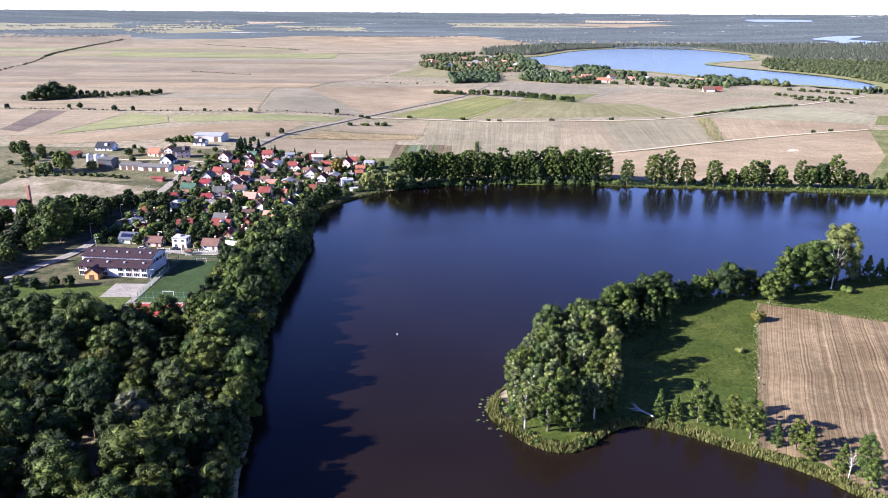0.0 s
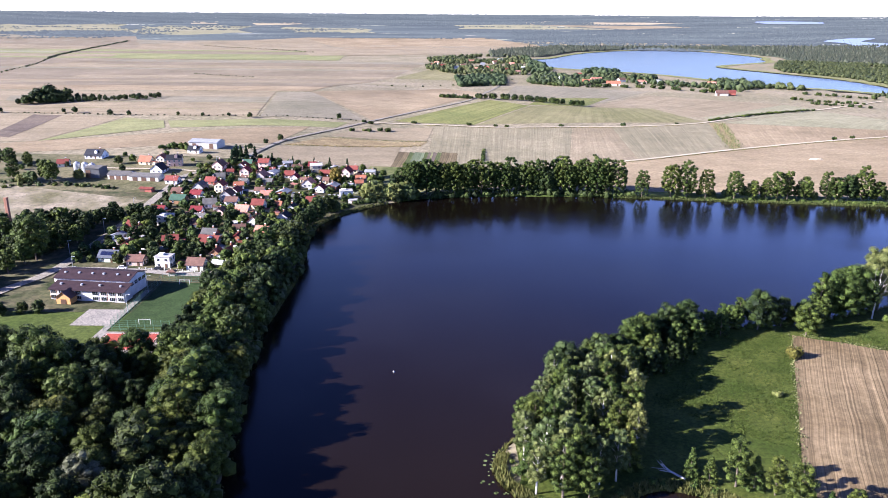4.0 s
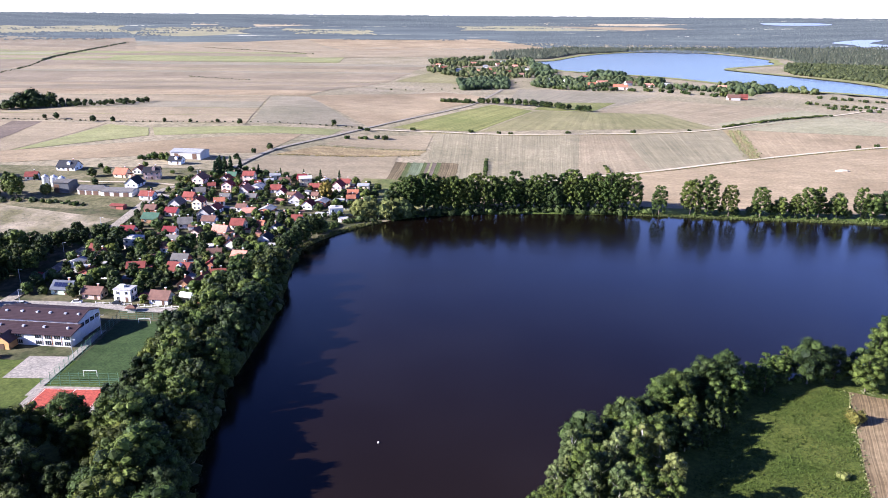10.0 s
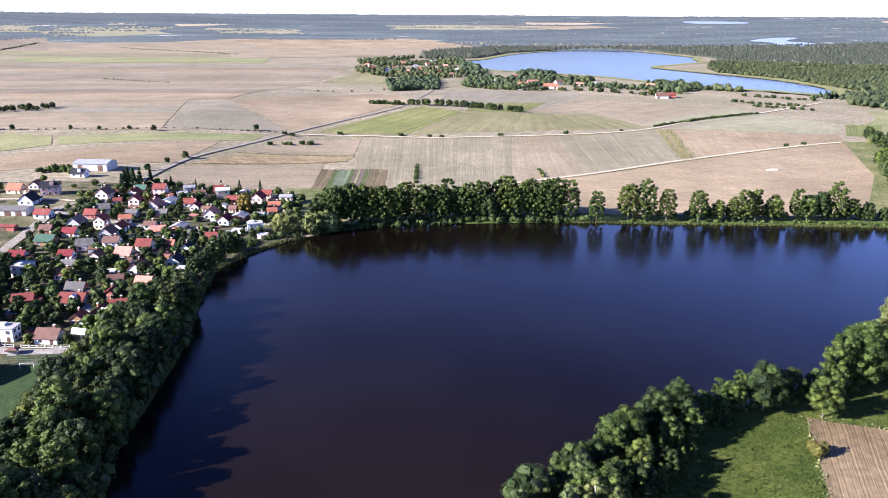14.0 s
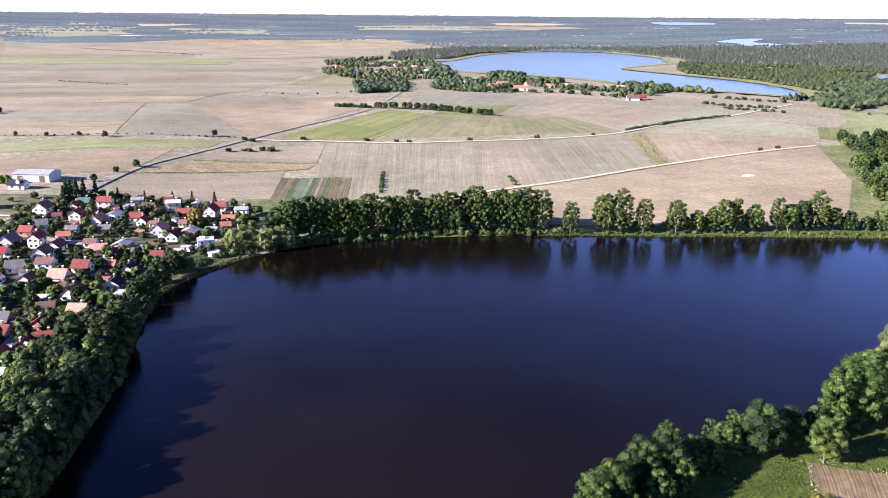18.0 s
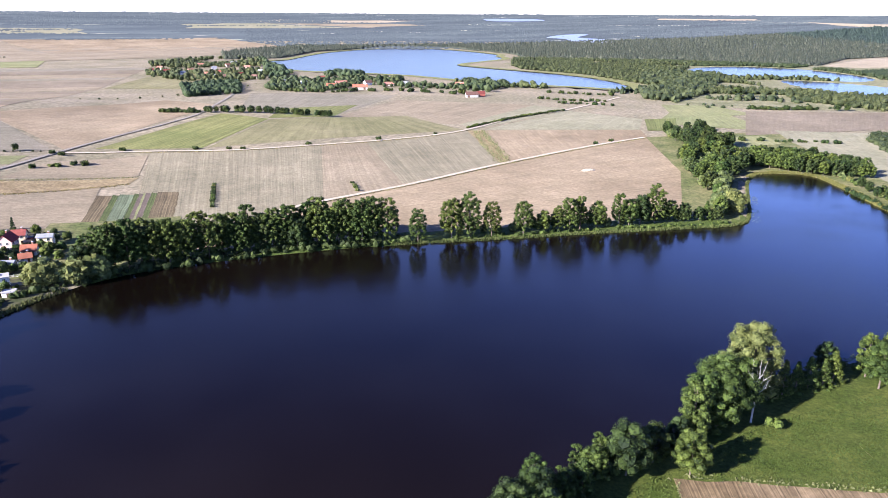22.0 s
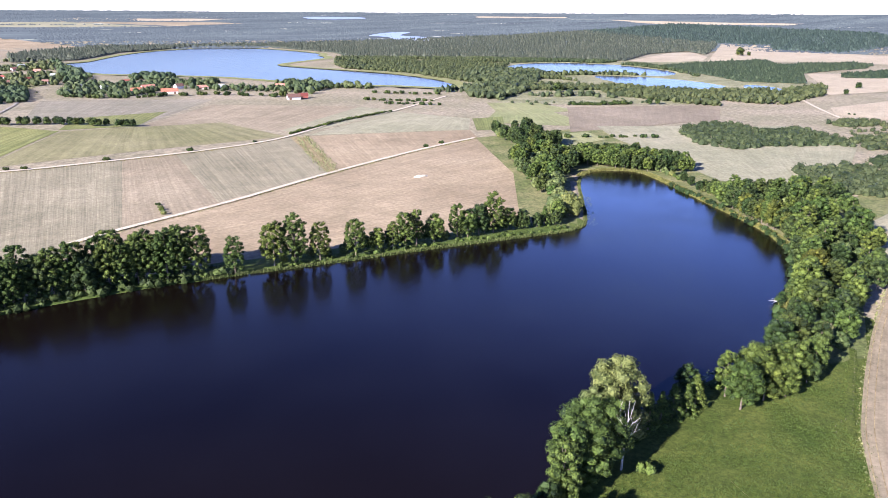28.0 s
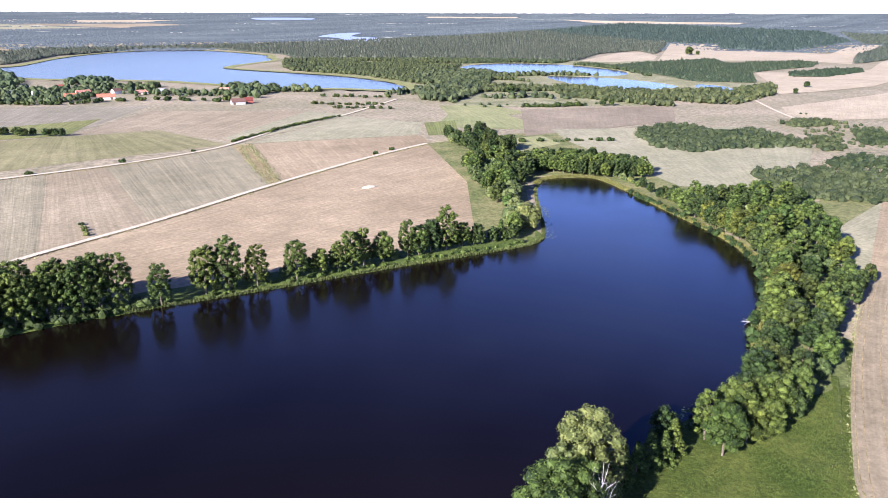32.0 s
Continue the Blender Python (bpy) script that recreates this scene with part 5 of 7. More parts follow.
for k, (outline, words) in enumerate((
        ([(646, 707), (690, 735), (735, 739), (750, 713), (728, 668), (784, 666), (757, 605), (723, 578), (686, 584), (650, 606), (611, 607), (605, 647)], "thick rounded scrub wood in a grey-green field"),
        ([(571, 530), (629, 517), (662, 468), (600, 410), (551, 421), (525, 455), (532, 485)], "low thick scrub on dry grassland"), ([(843, 670), (896, 682), (911, 649), (873, 630), (834, 644)], "clump of bushes on a slope"),
        ([(749, 597), (806, 586), (776, 564), (730, 577)], "clump of low bushes on dry grass"), ([(735, 566), (758, 560), (733, 538), (710, 546)], "clump of low bushes on dry grass"),
        ([(663, 518), (710, 519), (718, 495), (672, 472), (643, 502)], "thick low bushes on dry grass"), ([(712, 581), (731, 573), (711, 558)], "clump of low bushes on dry grass"), ([(780, 545), (860, 600), (880, 580), (800, 520)], "scattered bushes on dry grass"))):
    woods("scrub", outline, 4.8, 2.9, SCRUB, words, seed=40 + k, wild=0.65, category="scrub", thin=0.22 if k < 2 else 0.0)
woods("scrub", [(740, 560), (800, 620), (960, 720), (900, 590), (800, 500)], 14, 2.5, SCRUB, "scattered scrub on dry grass", seed=9, category="scrub", thin=0.4)
woods("scrub", [(640, 1010), (900, 1060), (960, 1000), (840, 890), (700, 950)], 24, 2.8, SCRUB, "scattered bushes on rough pasture", seed=10, category="scrub", thin=0.35)
for x, y in along([(716, 952), (744, 934), (793, 919)], 4, 2):
    shrub(x, y, rng.uniform(1.2, 2.2), 0, "pasture hedges", "dark bush in a ragged hedge")
for k, line in enumerate(([(500, 1150), (545, 1100), (575, 1085)], [(505, 1085), (560, 1040)], [(560, 1220), (600, 1180), (630, 1160)], [(520, 740), (560, 720), (600, 700)])):
    for x, y in along(line, 8, 5):
        shrub(x, y, rng.uniform(0.9, 1.9), rng.choice((0, 4)), "pasture hedges", "dark bush in a ragged hedge")

def hedge_line(points, gap, size, seed, label):
    """A far ragged hedge: low leafy clumps along a line, joined."""
    gen = np.random.default_rng(seed)
    lumps = [((x, y, ground_z(x, y) + size * 0.3), (k, k, k * 0.8)) for x, y, k in ((x, y, size * gen.uniform(0.4, 1.3)) for x, y in along(points, gap, size))]
    return tagged(new("hedge", leaf_mesh("hedge", lumps, 22 * len(lumps), 1.2, SCRUB, gen, 0.85)), label, "hedge", kind="stuff")


hedge_line([(-906, 1552), (-986, 1834), (-1080, 2080)], 17, 3.0, 81, "ragged hedge across the far plain")
hedge_line([(-1080, 2080), (-1165, 2336), (-1262, 2739), (-1275, 3069)], 9, 4.5, 82, "bushy hedge across the far plain")
hedge_line([(-945, 2947), (-680, 2750), (-446, 2512)], 13, 3.4, 83, "ragged hedge below a far rise")
hedge_line([(-520, 1560), (-420, 1500), (-380, 1480)], 8, 2.0, 84, "low weedy bank in a far field")
hedge_line([(130, 1500), (60, 1380), (-30, 1300), (-140, 1240)], 30, 2.5, 85, "scattered bushes beside a field track")
hedge_line([(-560, 835), (-300, 818), (-100, 832)], 7, 0.9, 86, "low weeds along a dirt track")

# ragged weeds along balks and field edges
def weeds(points, seed, wide, label, density=1.2, tall=0.7):
    gen = np.random.default_rng(seed)
    line = [Vector(p) for p in curve_through(points, 6, False)]
    at = []
    for a, b in zip(line, line[1:]):
        n = int((b - a).length * density)
        t, off = gen.random(n), gen.normal(0, wide, (n, 2))
        at += [((a.x + (b.x - a.x) * u + o[0]), (a.y + (b.y - a.y) * u + o[1])) for u, o in zip(t, off)]
    at = np.array(at)
    z = surface(at[:, 0], at[:, 1]) + 0.3
    n = len(at)
    ang, w, h = gen.uniform(0, math.pi, n), gen.uniform(0.3, 0.8, n), gen.uniform(0.3, 1.0, n) * tall
    c, s = np.cos(ang) * w, np.sin(ang) * w
    v = np.stack([np.stack([at[:, 0] - c, at[:, 1] - s, z - 0.3], -1), np.stack([at[:, 0] + c, at[:, 1] + s, z - 0.3], -1), np.stack([at[:, 0] + gen.normal(0, 0.3, n), at[:, 1], z + h], -1)], 1)
    return tagged(new("weeds", mesh_from("weeds", v.reshape(-1, 3).tolist(), np.arange(3 * n).reshape(-1, 3).tolist(), STRAW)), label, "weeds", kind="stuff")


STRAW = foliage("dry_weeds", (0.1, 0.1, 0.04), (0.28, 0.24, 0.12))
weeds([(65, 593), (95, 610), (163, 642), (255, 694), (364, 748), (444, 780)], 71, 1.2, "dry weeds along the farm track", 2.0)
weeds([(-26, 825), (48, 812), (118, 818), (187, 831), (251, 854), (296, 882)], 72, 1.6, "dry weeds along the upper farm track", 2.0)
weeds([(306, 874), (285, 790), (262, 700)], 73, 2.2, "tall dry weeds on a field strip", 4.0, 1.1)
weeds([(299, 875), (275, 790), (256, 698)], 74, 1.6, "tall dry weeds on a field strip", 3.0, 1.1)
weeds([(-142, 666), (-80, 686), (-27, 704)], 75, 1.4, "dry weeds on a grass balk", 3.0)
weeds([(-116, 723), (-60, 728), (-21, 727)], 76, 1.4, "dry weeds on a grass balk", 3.0)
weeds([(129, 285), (118, 258), (98, 208), (78, 158)], 77, 0.7, "rank grass along a field edge", 4.0)
weeds([(131, 285), (170, 267), (215, 246)], 78, 0.8, "rank grass along a field edge", 4.0)
weeds([(190, 243), (233, 275), (252, 286.4), (284, 303.4), (318, 320), (365, 341)], 79, 0.7, "rank grass along the field's edge", 3.0)
weeds([(-290, 480), (-262, 474), (-230, 470), (-205, 460)], 80, 7.0, "weeds scattered over a bare lot", 3.0, 0.5)

# lily pads and grass tufts
PAD = foliage("lily_pads", (0.09, 0.11, 0.04), (0.2, 0.22, 0.1))


def lily_pads(outline, count, seed):
    gen = np.random.default_rng(seed)
    xs, ys = [p[0] for p in outline], [p[1] for p in outline]
    px, py = gen.uniform(min(xs), max(xs), count), gen.uniform(min(ys), max(ys), count)
    ok, _ = inside_and_distance(px, py, outline)
    wet, away = inside_and_distance(px, py, LAKE)
    ok &= wet & (away > 0.5)
    px, py = px[ok], py[ok]
    n, k = len(px), 6
    r = gen.uniform(0.2, 0.6, n)
    a = np.arange(k) * 2 * math.pi / k
    v = np.stack([px[:, None] + r[:, None] * np.cos(a), py[:, None] + r[:, None] * np.sin(a), np.full((n, k), 0.03)], -1)
    return tagged(new("lily_pads", mesh_from("lily_pads", v.reshape(-1, 3).tolist(), np.arange(n * k).reshape(n, k).tolist(), PAD)), "floating lily pads near the bank", "lily pads", kind="stuff")


lily_pads([(318, 488), (340, 520), (368, 552), (374, 540), (350, 512), (330, 486)], 900, 1)
lily_pads([(180, 318), (212, 324), (236, 330), (236, 324), (205, 316)], 700, 2)
lily_pads([(9, 190), (11, 204), (17, 208), (19, 184), (14, 182)], 60, 3)
BLADE = foliage("grass_blades", (0.034, 0.054, 0.01), (0.078, 0.1, 0.022))


def tufts(outline, count, seed, label):
    """Uneven tufts that break up a meadow."""
    gen = np.random.default_rng(seed)
    xs, ys = [p[0] for p in outline], [p[1] for p in outline]
    px, py = gen.uniform(min(xs), max(xs), count), gen.uniform(min(ys), max(ys), count)
    ok, _ = inside_and_distance(px, py, outline)
    clump = np.array([noise.noise((x * 0.12, y * 0.12, seed)) for x, y in zip(px, py)])
    ok &= clump > gen.uniform(-0.6, 0.3, count)
    px, py = px[ok], py[ok]
    z = surface(px, py) + 0.25
    tri = []
    for _ in range(2):
        a = gen.uniform(0, math.pi, len(px))
        w, h = gen.uniform(0.15, 0.45, len(px)), gen.uniform(0.2, 0.55, len(px))
        c, s = np.cos(a) * w, np.sin(a) * w
        tri.append(np.stack([np.stack([px - c, py - s, z - 0.2], -1), np.stack([px + c, py + s, z - 0.2], -1), np.stack([px + gen.normal(0, 0.2, len(px)), py, z + h], -1)], 1))
    v = np.concatenate(tri).reshape(-1, 3)
    return tagged(new("grass_tufts", mesh_from("grass_tufts", v.tolist(), np.arange(len(v)).reshape(-1, 3).tolist(), BLADE)), label, "grass", kind="stuff")


tufts([(62, 232), (90, 278), (128, 288), (110, 240), (97, 206)], 16000, 4, "rough tufts of meadow grass on the peninsula")
tufts([(130, 288), (170, 300), (240, 304), (296, 318), (240, 276), (200, 250), (171, 266)], 26000, 5, "rough tufts of meadow grass by the track")

# the horizon: hills hazed by an added glow, behind everything, too far to shift
def hazy(name, haze_glow, strength, woods_of):
    """Far country: long bands of wood and field, lying across the view."""
    m, nt, b = shader(name, 1.0, 0.0)
    uv = nt.nodes.new("ShaderNodeUVMap").outputs["UV"]

    def band(a, r, detail, rough):
        mp = nt.nodes.new("ShaderNodeMapping")
        mp.inputs["Scale"].default_value = (a, r, 1)
        nt.links.new(uv, mp.inputs["Vector"])
        return noise_at(nt, mp.outputs["Vector"], 1.0, detail, rough)

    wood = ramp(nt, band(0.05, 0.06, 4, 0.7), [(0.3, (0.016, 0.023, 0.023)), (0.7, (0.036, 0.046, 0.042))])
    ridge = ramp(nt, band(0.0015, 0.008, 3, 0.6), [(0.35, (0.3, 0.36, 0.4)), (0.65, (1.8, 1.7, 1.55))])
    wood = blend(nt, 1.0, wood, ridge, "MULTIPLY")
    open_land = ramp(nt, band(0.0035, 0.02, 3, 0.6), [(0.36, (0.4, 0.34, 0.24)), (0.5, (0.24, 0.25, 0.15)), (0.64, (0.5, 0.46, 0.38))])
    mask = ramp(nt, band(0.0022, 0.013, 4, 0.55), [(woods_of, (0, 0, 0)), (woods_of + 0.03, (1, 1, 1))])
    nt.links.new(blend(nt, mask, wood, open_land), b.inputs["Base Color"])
    # faint bluish emission stands in for the haze of distance
    b.inputs["Emission Color"].default_value = (*haze_glow, 1)
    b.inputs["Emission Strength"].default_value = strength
    return m


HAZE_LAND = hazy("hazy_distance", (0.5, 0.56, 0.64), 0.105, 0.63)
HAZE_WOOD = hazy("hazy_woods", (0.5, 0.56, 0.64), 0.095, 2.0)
verts, uv, faces = [], [], []
for i in range(161):
    a = radians(-20 + 220 * i / 160)
    for j in range(9):
        r = 3250 + 1500 * j / 8
        x, y = 30 + r * math.cos(a), 100 + r * math.sin(a)
        verts.append((x, y, ground_z(x, y) + 0.25))
        uv.append((a * 4000, r))
for i in range(160):
    for j in range(8):
        k = i * 9 + j
        faces.append((k, k + 1, k + 10, k + 9))
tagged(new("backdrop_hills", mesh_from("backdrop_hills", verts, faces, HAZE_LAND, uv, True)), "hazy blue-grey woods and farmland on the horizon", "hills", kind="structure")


def horizon_woods():
    """Small tree tops that roughen the far woods."""
    gen = np.random.default_rng(21)
    v0 = np.array([(1, 0, 0), (0, 1, 0), (-1, 0, 0), (0, -1, 0), (0, 0, 1)], float)
    f0 = np.array([(0, 1, 4), (1, 2, 4), (2, 3, 4), (3, 0, 4)])
    places = []
    for _ in range(150):
        a, r = gen.uniform(radians(84), radians(150)), 3300 + 1440 * gen.random()
        length, deep = gen.uniform(150, 600), gen.uniform(8, 30)
        n = int(length * deep / 260) + 6
        s, d = gen.uniform(-0.5, 0.5, n) * length, gen.normal(0, 0.3, n) * deep
        rr, aa = r + d, a + s / r
        places.append(np.stack([30 + rr * np.cos(aa), 100 + rr * np.sin(aa)], -1)[rr < 4740])
    rr, aa = np.sqrt(gen.uniform(4120 ** 2, 4740 ** 2, 26000)), gen.uniform(radians(80), radians(150), 26000)
    places.append(np.stack([30 + rr * np.cos(aa), 100 + rr * np.sin(aa)], -1))
    for points, deep, n in (([(-1722, 3217), (-1715, 3330), (-1551, 3360), (-1465, 3219)], 26, 90), ([(-1374, 3290), (-1348, 3450), (-1259, 3320)], 30, 70), ([(-1244, 3276), (-1074, 3361), (-857, 3481)], 10, 90),
                            ([(-780, 3640), (-560, 3660), (-370, 3690)], 12, 60), ([(-2000, 3150), (-1730, 3340)], 14, 50)):
        places.append(np.array([(x + gen.normal(0, deep), y + gen.normal(0, deep)) for x, y in along(points, 6, deep)][:n * 3]))
    rr, aa = np.sqrt(gen.uniform(2850 ** 2, 4740 ** 2, 46000)), gen.uniform(radians(0), radians(86), 46000)
    open_here = np.array([noise.noise((u * 7, w * 0.006, 4)) + 0.6 * noise.noise((u * 22, w * 0.016, 9)) for u, w in zip(aa, rr)])
    wood = np.stack([30 + rr * np.cos(aa), 100 + rr * np.sin(aa)], -1)[open_here < 0.42]
    for outline in FAR_OPEN:
        wood = wood[~inside_and_distance(wood[:, 0], wood[:, 1], outline)[0]]
    places.append(wood)
    at = np.concatenate(places)
    n = len(at)
    r = gen.uniform(4, 9, n)
    v = v0[None] * (1 + 0.25 * gen.standard_normal((n, 5, 1))) * np.stack([r, r, gen.uniform(3, 5.5, n)], -1)[:, None, :]
    v += np.stack([at[:, 0], at[:, 1], upland(at[:, 0], at[:, 1]) + 1], -1)[:, None, :]
    f = (f0[None] + (np.arange(n) * 5)[:, None, None]).reshape(-1, 3)
    uv = np.repeat(at, 5, 0)
    return mesh_from("backdrop_woods", v.reshape(-1, 3).tolist(), f.tolist(), HAZE_WOOD, uv, True)


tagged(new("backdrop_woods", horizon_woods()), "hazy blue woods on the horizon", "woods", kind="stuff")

# ---- the village ----
WALLS = {
    "white": paint("white_render", (0.74, 0.72, 0.68)), "pale": paint("pale_render", (0.6, 0.56, 0.48)), "yellow": paint("cream_render", (0.68, 0.56, 0.36)),
    "pink": paint("pinkish_render", (0.6, 0.42, 0.34)), "red": paint("red_render", (0.33, 0.1, 0.07)), "brick": paint("red_brick", (0.38, 0.15, 0.09)),
    "wood": paint("brown_boards", (0.27, 0.15, 0.075)), "grey": paint("grey_render", (0.38, 0.37, 0.35)), "dark": paint("dark_grey_boards", (0.08, 0.085, 0.09)), "mint": paint("mint_render", (0.5, 0.6, 0.45)), "orange": paint("orange_render", (0.66, 0.35, 0.13))}
ROOFS = {
    "black": tiles("black_tiles", (0.03, 0.032, 0.038)), "red": tiles("red_tiles", (0.2, 0.058, 0.046)), "orange": tiles("orange_tiles", (0.32, 0.125, 0.075)), "darkred": tiles("dark_red_tiles", (0.17, 0.03, 0.033)),
    "salmon": tiles("faded_salmon_tiles", (0.46, 0.21, 0.15)), "brown": tiles("brown_tiles", (0.15, 0.085, 0.065)), "green": tiles("green_sheet_roof", (0.06, 0.12, 0.08)), "grey": tiles("grey_sheet_roof", (0.26, 0.27, 0.28)),
    "white": tiles("pale_sheet_roof", (0.55, 0.53, 0.5)), "flat": paint("roofing_felt", (0.36, 0.35, 0.33)), "dull": tiles("dull_asbestos_roof", (0.13, 0.125, 0.115)), "solar": tiles("dark_grey_tiles", (0.09, 0.1, 0.12))}
WORDS = {"black": "black tiled", "red": "red tiled", "orange": "orange tiled", "darkred": "dark red tiled", "salmon": "faded salmon", "brown": "brown tiled", "green": "green", "grey": "grey", "white": "pale sheet", "flat": "flat grey", "dull": "dull grey", "solar": "grey solar-panelled"}
TONES = {"white": "white", "pale": "pale", "yellow": "cream", "pink": "pinkish", "red": "red", "brick": "red-brick", "wood": "brown timber", "grey": "grey", "dark": "dark grey", "mint": "mint-green", "orange": "orange"}
TRIM = paint("white_trim", (0.75, 0.75, 0.73), 0.5)
CHIMNEY = paint("chimney_brick", (0.33, 0.16, 0.1))
DOOR = paint("dark_door", (0.12, 0.07, 0.045), 0.5)
METAL = paint("galvanised_sheet", (0.5, 0.52, 0.54), 0.4)
METAL.node_tree.nodes["Principled BSDF"].inputs["Metallic"].default_value = 0.4
PANE, pane_tree, pane_bsdf = shader("window_glass", 0.05, 0.6)
pane_bsdf.inputs["Base Color"].default_value = (0.02, 0.025, 0.03, 1)
PANEL, panel_tree, panel_bsdf = shader("solar_cells", 0.12, 0.6)
panel_bsdf.inputs["Base Color"].default_value = (0.015, 0.02, 0.05, 1)


def box_mesh(name, sx, sy, sz, material, bevel=0.0, z0=0.0):
    """A box on its base, its edges broken when asked."""
    bm = bmesh.new()
    bmesh.ops.create_cube(bm, size=1)
    for v in bm.verts:
        v.co = Vector((v.co.x * sx, v.co.y * sy, (v.co.z + 0.5) * sz + z0))
    if bevel:
        bmesh.ops.bevel(bm, geom=bm.edges[:], offset=bevel, segments=1, affect="EDGES")
    me = bpy.data.meshes.new(name)
    bm.to_mesh(me)
    bm.free()
    me.materials.append(material)
    return me


def poly_mesh(name, verts, faces, material):
    me = bpy.data.meshes.new(name)
    me.from_pydata(verts, [], faces)
    me.materials.append(material)
    bm = bmesh.new()
    bm.from_mesh(me)
    bmesh.ops.recalc_face_normals(bm, faces=bm.faces)
    bm.to_mesh(me)
    bm.free()
    return me


def put(name, me, parent, at=(0, 0, 0), turn=(0, 0, 0), label=""):
    ob = part(name, me, parent, label)
    ob.location, ob.rotation_euler = at, turn
    return ob


WINDOW_FRAME = box_mesh("window", 1.3, 0.16, 1.45, TRIM, 0.02)
WINDOW_PANES = [box_mesh("pane", 0.5, 0.06, 1.2, PANE)]
DOOR_LEAF = box_mesh("door", 1.1, 0.14, 2.1, DOOR, 0.02)
STACK = box_mesh("chimney", 0.75, 0.6, 2.0, CHIMNEY, 0.04)
STACK_CAP = box_mesh("chimney_cap", 0.9, 0.75, 0.16, TRIM)


def window(parent, x, y, z, turn):
    w = put("window", WINDOW_FRAME, parent, (x, y, z), (0, 0, turn))
    for dx in (-0.3, 0.3):
        put("pane", WINDOW_PANES[0], w, (dx, -0.075, 0.12))


def gable_wall(w, d, h, rise, material):
    x, y = w / 2, d / 2
    v = [(-x, -y, -0.6), (x, -y, -0.6), (x, y, -0.6), (-x, y, -0.6), (-x, -y, h), (x, -y, h), (x, y, h), (-x, y, h), (-x, 0, h + rise), (x, 0, h + rise)]
    f = [(0, 3, 2, 1), (0, 1, 5, 4), (2, 3, 7, 6), (1, 2, 6, 9, 5), (3, 0, 4, 8, 7), (4, 5, 9, 8), (7, 8, 9, 6)]
    return poly_mesh("wall", v, f, material)


def slope_mesh(w, run, rise, material, eave=0.55, thick=0.2):
    """One roof slope: a slab from the ridge down past the eave."""
    k = rise / run
    x, y1 = w / 2 + 0.45, run + eave
    v = [(-x, 0, 0), (x, 0, 0), (x, -y1, -y1 * k), (-x, -y1, -y1 * k)]
    v += [(a, b, c + thick) for a, b, c in v]
    return poly_mesh("roof", v, [(3, 2, 1, 0), (4, 5, 6, 7), (0, 1, 5, 4), (1, 2, 6, 5), (2, 3, 7, 6), (3, 0, 4, 7)], material)


def hip_mesh(w, d, rise, material, eave=0.6):
    x, y = w / 2 + eave, d / 2 + eave
    r = max(0.3, x - y)
    v = [(-x, -y, 0), (x, -y, 0), (x, y, 0), (-x, y, 0), (-r, 0, rise), (r, 0, rise), (-x, -y, -0.2), (x, -y, -0.2), (x, y, -0.2), (-x, y, -0.2)]
    return poly_mesh("roof", v, [(0, 1, 5, 4), (1, 2, 5), (2, 3, 4, 5), (3, 0, 4), (0, 6, 7, 1), (1, 7, 8, 2), (2, 8, 9, 3), (3, 9, 6, 0), (9, 8, 7, 6)], material)


TAKEN = []
house_rng = random.Random(5)


